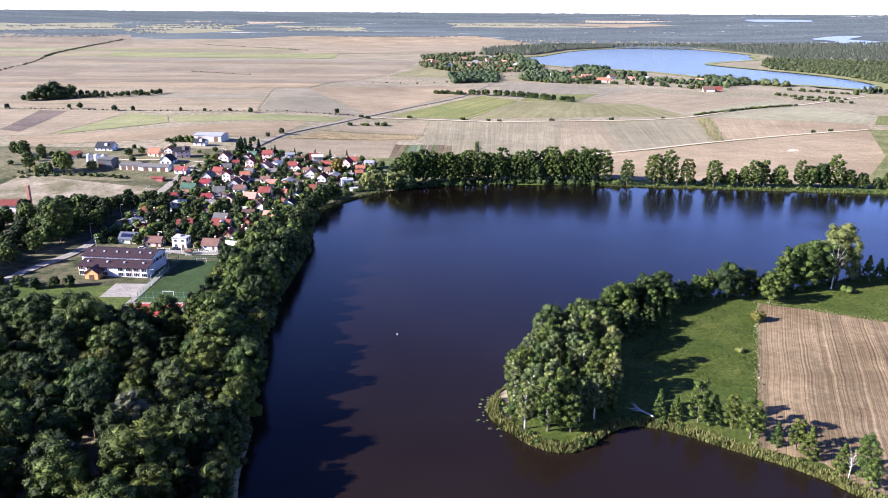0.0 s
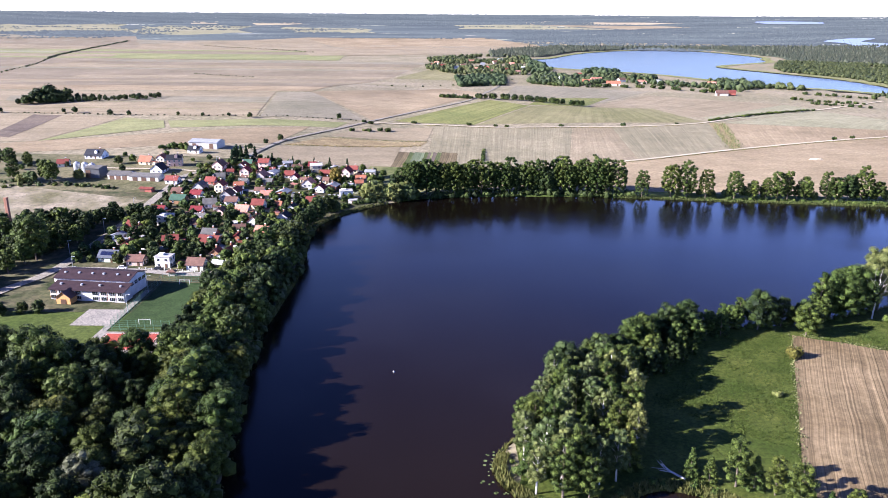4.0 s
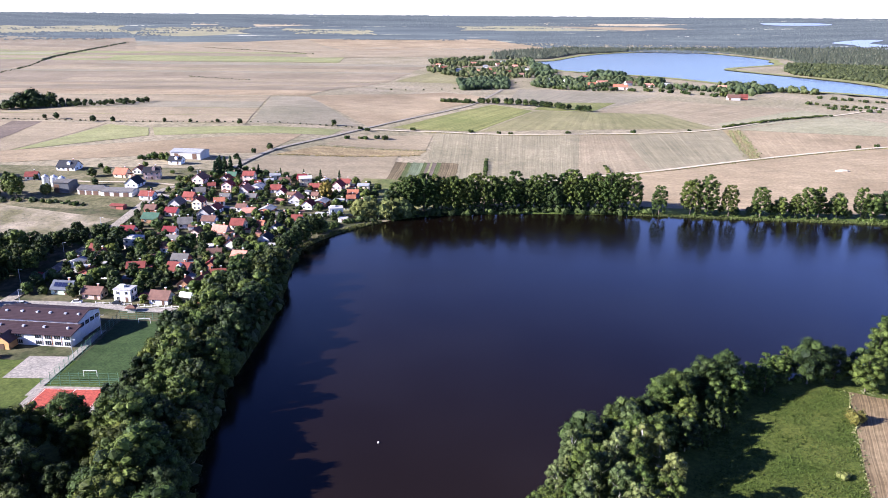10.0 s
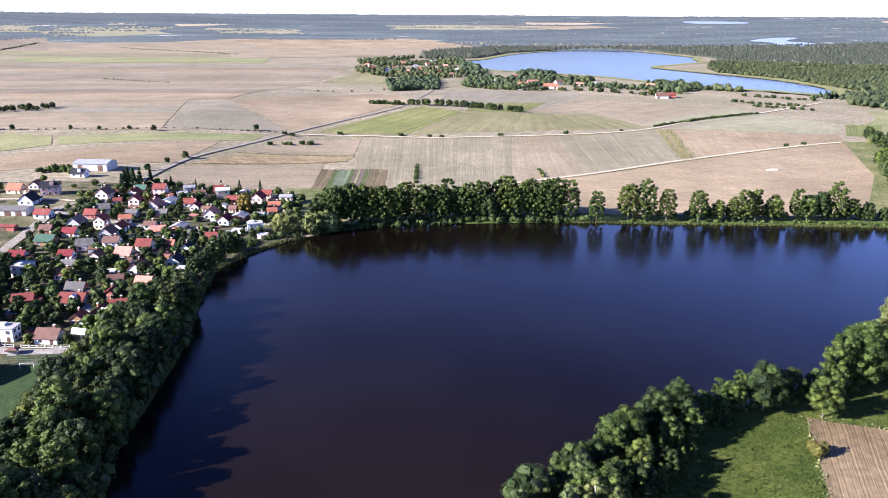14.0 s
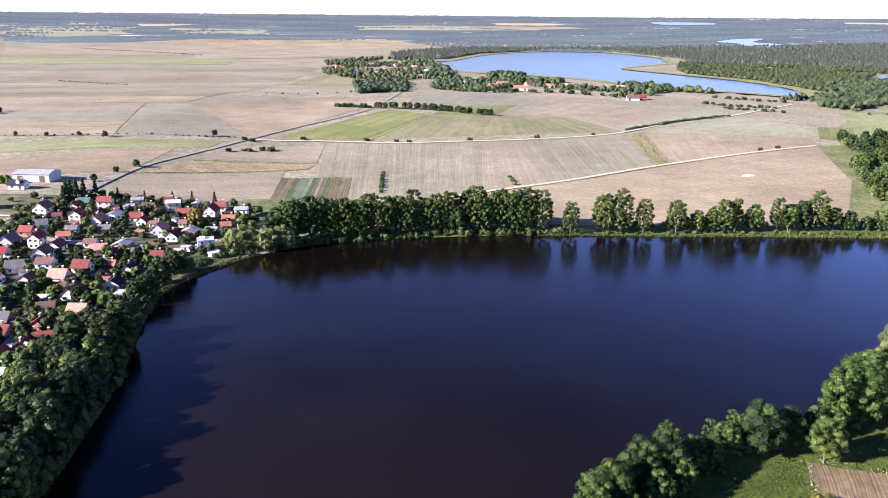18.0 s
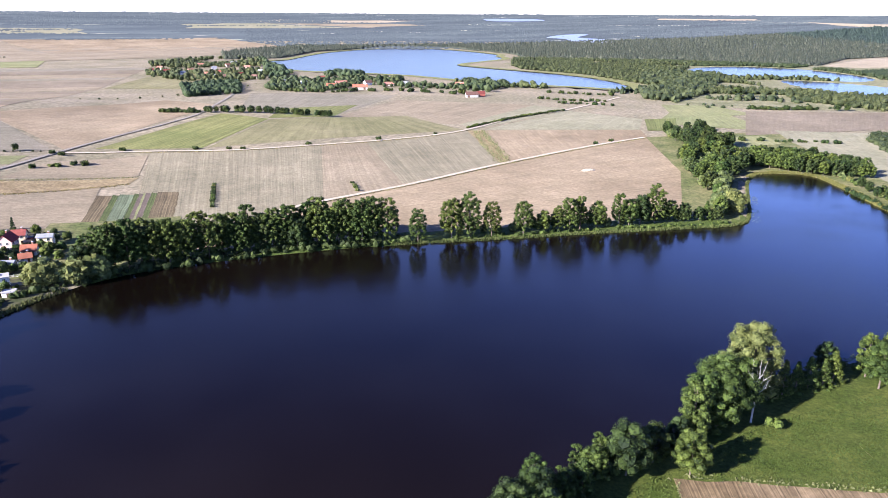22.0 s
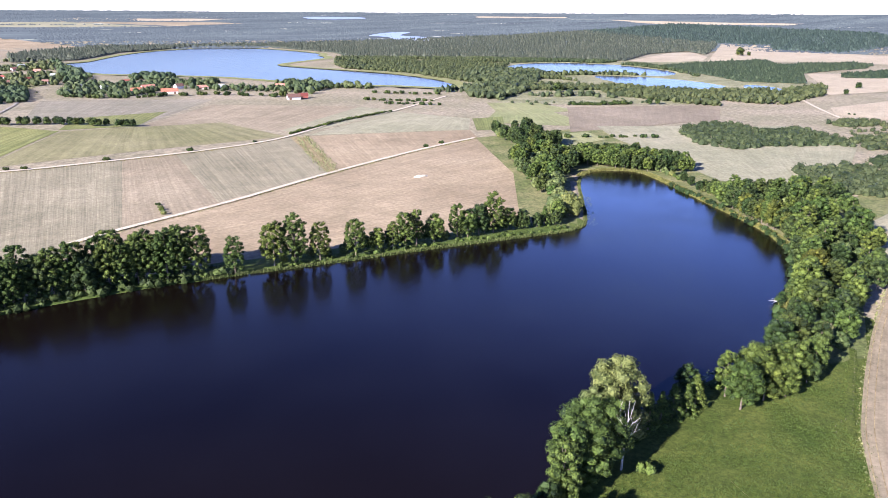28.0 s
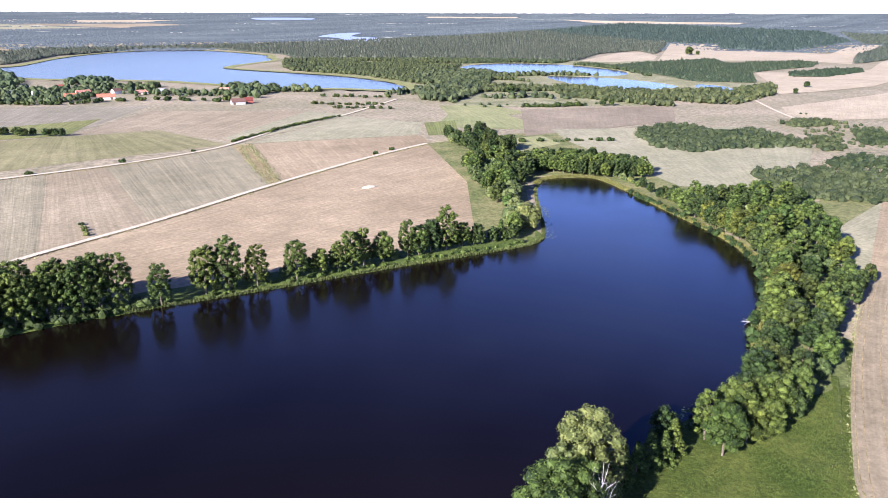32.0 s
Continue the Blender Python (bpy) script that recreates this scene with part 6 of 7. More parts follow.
def house(x, y, size, wall, roof, turn=None, storeys=None, group="village houses"):
    """A village house, its front foot at x, y: walls, roof, chimney, windows and a door."""
    r = house_rng
    low = roof == "flat" and size < 9
    storeys = storeys or (2 if not low and (roof in ("flat", "brown", "white") and size > 9 or wall in ("yellow", "pink") and r.random() < 0.4) else 1)
    size *= 0.78
    if turn is None:
        turn = r.choice((-6, -10, 80, 84, -4, 12))
    across = abs(turn) > 45
    w, d = (size, size * r.uniform(0.72, 0.9)) if not across else (size * r.uniform(1.0, 1.15), size * 0.95)
    h = 2.4 if low else 2.5 * storeys + 0.3
    cy = y + (d if not across else w) / 2
    name = "shed" if low else "house"
    ob = thing(name, "%s %s with a %s roof among gardens" % (TONES[wall], "outbuilding" if low else "house", WORDS[roof]), name, (x, cy, ground_z(x, cy)), radians(turn), group)
    TAKEN.append((x, cy, size * 0.62))
    wm = WALLS[wall]
    if roof == "flat":
        part("wall", box_mesh("wall", w, d, h + 0.6, wm, 0.03, -0.6), ob)
        put("roof", box_mesh("roof", w + 0.5, d + 0.5, 0.28, ROOFS["flat"], 0.04), ob, (0, 0, h))
        if not low:
            put("parapet", box_mesh("parapet", w * 0.35, d * 0.4, 0.9, wm, 0.03), ob, (-w * 0.2, d * 0.1, h + 0.2))
    elif roof == "brown" and size > 9:
        part("wall", box_mesh("wall", w, d, h + 0.6, wm, 0.03, -0.6), ob)
        put("roof", hip_mesh(w, d, d * 0.2, ROOFS[roof]), ob, (0, 0, h + 0.2))
    else:
        rise = d * 0.5 * (r.uniform(0.62, 0.9) if roof not in ("grey", "white") else 0.32)
        part("wall", gable_wall(w, d, h, rise, wm), ob)
        for side in (0, math.pi):
            s = put("roof", slope_mesh(w, d / 2, rise, ROOFS[roof]), ob, (0, 0, h + rise + 0.04), (0, 0, side))
            if roof == "solar" and side == 0:
                k = math.atan2(rise, d / 2)
                for i in range(4):
                    put("solar_panel", box_mesh("solar_panel", 1.6, d * 0.32, 0.06, PANEL, 0.01), s, (-w * 0.3 + i * 1.75, -d * 0.28, -d * 0.28 * rise / (d / 2) + 0.26), (k, 0, 0))
            if roof in ("red", "darkred", "black") and size > 9 and side == 0:
                dm = put("dormer", gable_wall(2.2, 2.0, 1.4, 0.7, wm), s, (w * 0.12, -d * 0.26, -d * 0.26 * rise / (d / 2) - 0.3), (0, 0, math.pi / 2))
        c = put("chimney", STACK, ob, (w * 0.22, d * 0.08, h + rise - 0.9))
        put("chimney_cap", STACK_CAP, c, (0, 0, 2.0))
        if not across and r.random() < 0.4 or across and r.random() < 0.25:
            ww, dd = w * 0.45, d * 0.5
            put("annex", box_mesh("annex", ww, dd, 2.6, wm, 0.03), ob, (w * 0.5 + ww * 0.5 - 0.3, -d * 0.15, -0.1))
            put("annex_roof", box_mesh("annex_roof", ww + 0.5, dd + 0.5, 0.2, ROOFS[roof], 0.03), ob, (w * 0.5 + ww * 0.5 - 0.2, -d * 0.15, 2.5))
    if low and r.random() < 0.6:
        put("door", DOOR_LEAF, ob, (0, -d / 2 - 0.03, 0))
        return ob
    n = max(2, int(w / 3.2))
    for lvl in range(storeys):
        for i in range(n):
            wx = -w / 2 + w * (i + 0.5) / n
            if lvl == 0 and i == n // 2:
                put("door", DOOR_LEAF, ob, (wx, -d / 2 - 0.03, 0.1))
            else:
                window(ob, wx, -d / 2 - 0.03, 0.9 + lvl * 2.45, 0)
    for lvl in range(storeys):
        for wy in (-d * 0.22, d * 0.22):
            window(ob, w / 2 + 0.03, wy, 0.9 + lvl * 2.6, math.pi / 2)
            window(ob, -w / 2 - 0.03, wy, 0.9 + lvl * 2.6, -math.pi / 2)
    return ob


house(-266, 577, 17, "white", "black")
house(-276, 549, 9.6, "pale", "red")
house(-220, 558, 11.2, "yellow", "orange")
house(-213, 569, 8.5, "pale", "orange")
house(-198, 554, 13.2, "pink", "black")
house(-202, 533, 11.5, "white", "black")
house(-200, 604, 11.9, "white", "black")
house(-183, 508, 10.8, "white", "red")
house(-158, 510, 8.5, "red", "red")
house(-153, 538, 5.9, "pale", "red")
house(-141, 532, 8.5, "pink", "darkred")
house(-164, 465, 11.8, "wood", "green")
house(-168, 443, 9.6, "pink", "darkred")
house(-136, 487, 9.0, "white", "red")
house(-138, 504, 8.0, "pale", "orange")
house(-115, 484, 9.4, "white", "salmon")
house(-136, 470, 9.6, "grey", "brown")
house(-112, 452, 9.3, "yellow", "red")
house(-120, 446, 9.8, "pale", "salmon")
house(-172, 395, 8.2, "white", "grey")
house(-161, 393, 7.8, "pale", "flat")
house(-160, 382, 6.6, "red", "red")
house(-161, 362, 11.4, "mint", "solar")
house(-146, 357, 10.2, "pink", "brown", -6, 1)
house(-132, 355, 9.4, "white", "flat", -6)
house(-142, 390, 9.8, "brick", "red")
house(-116, 352, 10.6, "white", "brown", -8, 1)
house(-121, 386, 13.4, "white", "red")
house(-112, 369, 6.9, "wood", "brown")
house(-105, 366, 12.5, "white", "red")
house(-102, 382, 9.0, "orange", "red")
house(-99, 407, 8.8, "pale", "salmon")
house(-204, 396, 9.6, "grey", "flat")
house(-157, 423, 9.6, "pale", "flat")
house(-147, 425, 5.5, "wood", "brown")
house(-85, 474, 7.4, "white", "red")
house(-93, 455, 7.6, "white", "black")
house(-94, 436, 8.6, "white", "black")
house(-112, 540, 8.4, "pale", "red")
house(-107, 533, 7.1, "white", "darkred")
house(-111, 561, 9.0, "pink", "brown")
house(-122, 562, 7.6, "white", "grey")
house(-135, 561, 9.7, "pink", "red")
house(-98, 565, 10.4, "yellow", "white")
house(-86, 573, 7.3, "white", "white")
house(-70, 561, 8.6, "yellow", "red")
house(-57, 555, 9.3, "yellow", "grey")
house(-53, 513, 8.8, "white", "black")
house(-85, 532, 5.4, "yellow", "brown")
house(-85, 506, 9.0, "white", "darkred")
house(-125, 541, 10.1, "white", "grey")
house(-140, 533, 8.4, "pale", "darkred")
house(-148, 566, 8.3, "wood", "green")
house(-88, 426, 6.5, "white", "flat")
house(-66, 492, 10.2, "white", "flat")
house(-75, 490, 5.7, "white", "flat")
house(-60, 481, 6.3, "white", "flat")
house(-62, 529, 7.0, "pale", "orange")
house(-100, 530, 5.7, "yellow", "brown")
house(-68, 521, 7.9, "grey", "grey")
house(-133, 543, 7.1, "pink", "darkred")
house(-78, 484, 5.6, "white", "flat")


extra_rng = random.Random(77)
for x, y in scatter([(-172, 400), (-108, 392), (-94, 430), (-88, 470), (-62, 512), (-60, 572), (-140, 580), (-168, 540), (-172, 470)], 13, 1500):
    if all((x - a) ** 2 + (y + 4 - b) ** 2 > (r + 6.2) ** 2 for a, b, r in TAKEN) and abs(y - 502) > 7:
        house(x, y, extra_rng.uniform(7.5, 10.5), extra_rng.choice(("white", "pale", "pink", "grey", "white", "yellow", "brick")), extra_rng.choice(("brown", "dull", "salmon", "darkred", "black", "orange", "grey", "brown", "red")))


def silo(x, y, r, h):
    s = thing("silo", "shiny galvanised steel grain silo", "silo", (x, y, ground_z(x, y)), group="grain silos")
    bm = bmesh.new()
    bmesh.ops.create_cone(bm, cap_ends=True, segments=20, radius1=r, radius2=r, depth=h)
    bmesh.ops.translate(bm, verts=bm.verts, vec=(0, 0, h / 2))
    me = bpy.data.meshes.new("barrel")
    bm.to_mesh(me)
    bm.free()
    me.materials.append(METAL)
    part("barrel", me, s)
    bm = bmesh.new()
    bmesh.ops.create_cone(bm, cap_ends=True, segments=20, radius1=r * 1.05, radius2=0.4, depth=r * 0.6)
    bmesh.ops.translate(bm, verts=bm.verts, vec=(0, 0, h + r * 0.3))
    me = bpy.data.meshes.new("lid")
    bm.to_mesh(me)
    bm.free()
    me.materials.append(METAL)
    part("lid", me, s)
    for k in range(1, 4):
        bm = bmesh.new()
        bmesh.ops.create_cone(bm, cap_ends=True, segments=20, radius1=r * 1.02, radius2=r * 1.02, depth=0.12)
        bmesh.ops.translate(bm, verts=bm.verts, vec=(0, 0, h * k / 4))
        me = bpy.data.meshes.new("hoop")
        bm.to_mesh(me)
        bm.free()
        me.materials.append(METAL)
        part("hoop", me, s)


for x, y in ((-259, 537), (-253, 536), (-247, 534)):
    silo(x, y, 2.2, 6)


def long_barn(x, y, w, d, h, rise, wall, roof, turn, label, doors=2):
    ob = thing("barn", label, "barn", (x, y, ground_z(x, y)), radians(turn), "farm buildings")
    TAKEN.append((x, y, w * 0.55))
    part("wall", gable_wall(w, d, h, rise, WALLS[wall]), ob)
    for side in (0, math.pi):
        put("roof", slope_mesh(w, d / 2, rise, ROOFS[roof]), ob, (0, 0, h + rise + 0.04), (0, 0, side))
    for i in range(doors):
        put("door", box_mesh("door", 3.4, 0.16, h * 0.8, DOOR, 0.03), ob, (-w * 0.3 + i * w * 0.6 / max(1, doors - 1), -d / 2 - 0.03, 0))
    return ob


long_barn(-199, 634, 24, 15, 5, 1.6, "grey", "grey", -8, "long grey warehouse with a low sheet roof beside a field")
long_barn(-221, 521, 15, 10, 3.4, 1.6, "pale", "dull", -6, "long low grey-roofed farm building", 3)
long_barn(-203, 518, 20, 9.5, 3.2, 1.4, "pale", "dull", -4, "long low grey-roofed farm shed", 3)
long_barn(-240, 525, 10, 10, 6.5, 0.8, "dark", "dull", -6, "dark block-like granary beside the silos", 1)
long_barn(-192, 490, 8, 4, 2.4, 0.6, "red", "red", -10, "small red shed beside a yard", 1)
long_barn(-255, 420, 18, 9, 5, 2.4, "pale", "red", 4, "red-roofed brick house at the wood's edge", 1)
flue = tagged(new("factory_chimney", box_mesh("factory_chimney", 1.8, 1.8, 15, CHIMNEY, 0.1)), "tall old brick chimney beside a red roof", "chimney")
flue.location = (-243, 424, ground_z(-243, 424))


def school():
    """The school: a tall hall behind, a lower front wing, a timber porch."""
    s = thing("school", "white school with a dark brown roof and orange panels", "school", (-147, 312, ground_z(-147, 312)), radians(-6))
    TAKEN.append((-147, 322, 24))
    white, brown = WALLS["white"], tiles("school_roof_sheet", (0.042, 0.026, 0.03))
    put("front_wing", box_mesh("front_wing", 32, 6.5, 5.4, white, 0.05, -0.6), s, (0, 3.25, 0))
    put("wing_roof", poly_mesh("wing_roof", [(-16.6, -0.8, 4.7), (16.6, -0.8, 4.7), (16.6, 6.7, 6.2), (-16.6, 6.7, 6.2), (-16.6, -0.8, 4.95), (16.6, -0.8, 4.95), (16.6, 6.7, 6.45), (-16.6, 6.7, 6.45)],
                               [(3, 2, 1, 0), (4, 5, 6, 7), (0, 1, 5, 4), (1, 2, 6, 5), (2, 3, 7, 6), (3, 0, 4, 7)], brown), s)
    hall = put("hall", gable_wall(33, 13.5, 7.2, 1.7, white), s, (-1.5, 13.3, 0))
    for side in (0, math.pi):
        put("hall_roof", slope_mesh(33, 6.75, 1.7, brown), s, (-1.5, 13.3, 8.95), (0, 0, side))
    orange = paint("orange_panel", (0.62, 0.28, 0.12))
    big = box_mesh("window", 2.6, 0.16, 1.8, TRIM, 0.02)
    glass = box_mesh("pane", 0.7, 0.06, 1.5, PANE)
    for i in range(9):
        x = -14.6 + i * 3.65
        for z in (0.7, 3.0):
            if i == 4:
                continue
            if i in (0, 6, 7):
                put("panel", box_mesh("panel", 2.9, 0.1, 2.0, orange), s, (x, -0.05, z - 0.1))
            w = put("window", big, s, (x, -0.12, z))
            for dx in (-0.8, 0, 0.8):
                put("pane", glass, w, (dx, -0.07, 0.15))
    for y in (8.5, 11.7, 14.9, 18.1):
        w = put("window", big, s, (15.05, y, 4.4), (0, 0, math.pi / 2))
        for dx in (-0.8, 0, 0.8):
            put("pane", glass, w, (dx, -0.07, 0.15))
    porch = put("porch", gable_wall(5, 6, 3.2, 2.2, WALLS["orange"]), s, (-7.5, -2.2, 0), (0, 0, math.pi / 2))
    for side in (0, math.pi):
        put("porch_roof", slope_mesh(5, 3, 2.2, ROOFS["brown"]), porch, (0, 0, 5.45), (0, 0, side))
    put("porch_door", box_mesh("porch_door", 2.2, 0.12, 2.4, DOOR), s, (-7.5, -4.76, 0))
    vent = box_mesh("roof_vent", 0.9, 0.9, 0.8, METAL, 0.05)
    for x in (-15, -9, -3, 2, 8, 13):
        put("roof_vent", vent, s, (x, 10.5, 8.1))
    for x in (-13, -4, 4, 13):
        put("roof_vent", vent, s, (x, 3.5, 5.6))
    return s


school()


# sports ground
def slab(name, x, y, w, d, material, label, lift=0.2, turn=0.0):
    me = box_mesh(name, w, d, 0.12, material, 0.02)
    ob = tagged(new(name, me), label, "sports court" if "court" in name else "paving", kind="structure")
    ob.location, ob.rotation_euler = (x, y, ground_z(x, y) + lift), (0, 0, radians(turn))
    return ob


RUBBER = soil("red_rubber_court", (0.3, 0.065, 0.05), (0.36, 0.085, 0.06), 0.3, 1.5, 0.05)
# the shade lying over the pitch is put into this darker green
SHADED_TURF = soil("shaded_green_turf", (0.032, 0.058, 0.02), (0.045, 0.074, 0.026), 0.2, 1.5, 0.1)
LINE = paint("white_line", (0.75, 0.75, 0.72))
slab("paved_rim", -114.5, 272, 25, 18, PAVING, "concrete rim round a sports court", 0.4)
slab("red_court", -114.5, 272.5, 20, 14, RUBBER, "red rubber sports court with white lines", 0.46)
slab("green_court", -114, 310, 20, 48, SHADED_TURF, "green artificial turf football pitch", 0.46)
slab("car_park", -134.5, 294.5, 15, 16, PAVING, "pale paved yard beside the school", 0.4)
slab("path", -127, 300, 2.6, 50, PAVING, "narrow paved path beside the pitch", 0.42)
for x, y, w, d in ((-114.5, 265.9, 19.2, 0.12), (-114.5, 279.1, 19.2, 0.12), (-124.1, 272.5, 0.12, 13.2), (-104.9, 272.5, 0.12, 13.2), (-114.5, 272.5, 0.12, 13.2)):
    ln = tagged(new("court_line", box_mesh("court_line", w, d, 0.02, LINE)), "white painted line on a court", "court line", kind="structure")
    ln.location = (x, y, ground_z(x, y) + 0.585)
FENCE = paint("green_fence_wire", (0.1, 0.2, 0.13), 0.6)


def wire_fence(x0, y0, x1, y1, h):
    a, b = Vector((x0, y0)), Vector((x1, y1))
    n = max(2, int((b - a).length / 3))
    f = thing("wire_fence", "tall green wire fence round a pitch", "fence", (x0, y0, ground_z(x0, y0)), math.atan2(y1 - y0, x1 - x0), "pitch fences")
    step_x = (b - a).length / n
    post, rail = box_mesh("post", 0.12, 0.12, h, FENCE), box_mesh("rail", (b - a).length, 0.06, 0.06, FENCE)
    wire = box_mesh("wire", 0.03, 0.03, h, FENCE)
    for i in range(n + 1):
        put("post", post, f, (i * step_x, 0, 0))
    for k in range(5):
        put("rail", rail, f, ((b - a).length / 2, 0, h * (k + 0.5) / 5))


wire_fence(-125, 284, -103, 284, 4)
wire_fence(-125, 284, -125, 336, 4)
wire_fence(-103, 336, -125, 336, 4)
wire_fence(-127, 282, -102, 282, 3)
for y in (288, 332):
    goal = thing("goal", "white football goal on green turf", "goal", (-114, y, ground_z(-114, y) + 0.58), group="football goals")
    put("post", box_mesh("post", 0.14, 0.14, 2.0, LINE), goal, (-2.2, 0, 0))
    put("post", box_mesh("post", 0.14, 0.14, 2.0, LINE), goal, (2.2, 0, 0))
    put("crossbar", box_mesh("crossbar", 4.5, 0.14, 0.14, LINE), goal, (0, 0, 1.95))


def lamp_post(x, y):
    p = thing("street_lamp", "grey steel street lamp beside the road", "lamp", (x, y, ground_z(x, y)), group="street lamps")
    put("pole", box_mesh("pole", 0.16, 0.16, 8, METAL, 0.03), p)
    put("arm", box_mesh("arm", 1.4, 0.1, 0.1, METAL), p, (0.6, 0, 7.9))
    put("lamp_head", box_mesh("lamp_head", 0.7, 0.25, 0.12, TRIM, 0.02), p, (1.3, 0, 7.85))


for x, y in ((-125.5, 300), (-126, 322), (-100, 343), (-170, 347), (-184, 372), (-184, 410), (-184, 450), (-178, 500), (-168, 558)):
    lamp_post(x, y)

# cars
TYRE = paint("black_rubber", (0.02, 0.02, 0.02))
CAR_PAINT = {"white": paint("white_car_paint", (0.72, 0.72, 0.72), 0.25), "silver": paint("silver_car_paint", (0.4, 0.41, 0.43), 0.25), "red": paint("red_car_paint", (0.4, 0.03, 0.03), 0.25), "dark": paint("dark_car_paint", (0.03, 0.035, 0.05), 0.25)}
wheel_bm = bmesh.new()
bmesh.ops.create_cone(wheel_bm, cap_ends=True, segments=12, radius1=0.32, radius2=0.32, depth=0.2)
bmesh.ops.rotate(wheel_bm, verts=wheel_bm.verts, cent=(0, 0, 0), matrix=Matrix.Rotation(math.pi / 2, 3, "X"))
WHEEL = bpy.data.meshes.new("wheel")
wheel_bm.to_mesh(WHEEL)
wheel_bm.free()
WHEEL.materials.append(TYRE)


def car(x, y, turn, tone, long=4.2):
    c = thing("car", "%s car parked beside the street" % tone, "car", (x, y, ground_z(x, y) + 0.36), radians(turn), "parked cars")
    put("body", box_mesh("body", long, 1.75, 0.62, CAR_PAINT[tone], 0.12), c, (0, 0, 0.28))
    bm = bmesh.new()
    bmesh.ops.create_cube(bm, size=1)
    for v in bm.verts:
        k = 0.78 if v.co.z > 0 else 1.0
        v.co = Vector((v.co.x * long * 0.56 * k, v.co.y * 1.6 * (0.85 if v.co.z > 0 else 1), (v.co.z + 0.5) * 0.6))
    me = bpy.data.meshes.new("cabin")
    bm.to_mesh(me)
    bm.free()
    me.materials.append(PANE)
    put("cabin", me, c, (-0.15, 0, 0.88))
    put("car_roof", box_mesh("car_roof", long * 0.42, 1.34, 0.06, CAR_PAINT[tone], 0.02), c, (-0.15, 0, 1.46))
    for wx in (-long * 0.31, long * 0.31):
        for wy in (-0.8, 0.8):
            put("wheel", WHEEL, c, (wx, wy, 0.32))


for x, y, turn, tone in ((-171, 350, 5, "silver"), (-150, 352.5, 2, "white"), (-133, 352, 0, "dark"), (-183, 385, 88, "red"), (-182, 430, 92, "silver"), (-64, 497, 10, "white"), (-70, 499, 5, "silver"), (-120, 501, -8, "dark"), (-205, 275, 70, "white"), (-100, 496, -6, "white")):
    car(x, y, turn, tone)

# garden fences
PICKET = paint("white_fence_paint", (0.68, 0.67, 0.63))


def garden_fence(x0, y0, x1, y1):
    a, b = Vector((x0, y0)), Vector((x1, y1))
    length = (b - a).length
    f = thing("garden_fence", "low white garden fence with square posts", "fence", (x0, y0, ground_z(x0, y0)), math.atan2(y1 - y0, x1 - x0), "garden fences")
    put("plinth", box_mesh("plinth", length, 0.2, 0.7, PICKET, 0.02, -0.3), f, (length / 2, 0, 0))
    put("rail", box_mesh("rail", length, 0.08, 0.1, PICKET), f, (length / 2, 0, 0.95))
    n = max(2, int(length / 2.6))
    post = box_mesh("post", 0.32, 0.32, 1.3, PICKET, 0.03)
    for i in range(n + 1):
        put("post", post, f, (i * length / n, 0, 0))


garden_fence(-124, 350, -104, 348)
garden_fence(-142, 352, -127, 351)
garden_fence(-175, 391, -160, 389)
garden_fence(-100, 470, -80, 468)
garden_fence(-150, 481, -125, 478)
garden_fence(-176, 440, -176, 462)
garden_fence(-66, 508, -48, 510)

# village trees and hedges
def free(x, y, margin=2.0):
    return all((x - a) ** 2 + (y - b) ** 2 > (r + margin) ** 2 for a, b, r in TAKEN)


STREETS = [(-182, 300, 530), (-150, 345, 356)]
yards = [(-176, 360), (-100, 350), (-90, 372), (-96, 390), (-84, 430), (-76, 470), (-44, 512), (-48, 570), (-62, 582), (-150, 592), (-172, 560), (-176, 480)]
for x, y in scatter(yards, 5.4, 3600):
    if free(x, y, 0.2) and not (abs(y - (505 + (x + 120) * 0.05)) < 4 and y > 488):
        kind = rng.choice(("garden", "orchard", "fruit", "garden", "orchard", "fruit", "orchard", "garden", "dark", "orchard")) if y < 480 else rng.choice(("garden", "fruit", "fruit", "orchard"))
        plant(kind, x, y, (rng.uniform(0.6, 1.15) if y < 440 else rng.uniform(0.5, 0.95)) * (0.5 if kind == "dark" else 1), "garden trees")
for x, y in scatter(yards, 6.5, 1500):
    if free(x, y, 0.5):
        shrub(x, y, rng.uniform(0.5, 0.8), rng.choice((0, 1, 4)), "garden bushes", "clipped green garden bush", "garden_shrub")
for x, y in scatter([(-262, 305), (-205, 300), (-194, 360), (-196, 400), (-215, 414), (-262, 396)], 8.5):
    if free(x, y, 3):
        plant(rng.choice(("broad", "dark", "dark", "broad")), x, y, rng.uniform(0.5, 0.75), "west village trees")
for x, y in along([(-236, 424), (-214, 426), (-200, 422), (-194, 434), (-187, 452), (-184, 462)], 4.2, 1.6):
    plant(rng.choice(("dark", "garden", "dark", "orchard")), x, y, rng.uniform(0.3, 0.45) * (1 if rng.random() < 0.6 else 1.4), "lot hedge")
for x, y in scatter([(-225, 392), (-218, 418), (-196, 415), (-188, 405), (-190, 384), (-204, 362), (-222, 372)], 6.5):
    plant(rng.choice(("dark", "dark", "broad")), x, y, rng.uniform(0.45, 0.68), "west village trees")
for x, y in ((-282, 506), (-276, 508), (-268, 512), (-262, 508), (-290, 512), (-248, 516)):
    plant(rng.choice(("willow", "broad")), x, y, rng.uniform(0.6, 0.75), "west village trees")
for x, y in along([(-290, 496), (-250, 502), (-215, 494)], 4, 2.5):
    shrub(x, y, rng.uniform(0.5, 0.9), None, "lot weeds", "low ragged bush beside a bare lot")
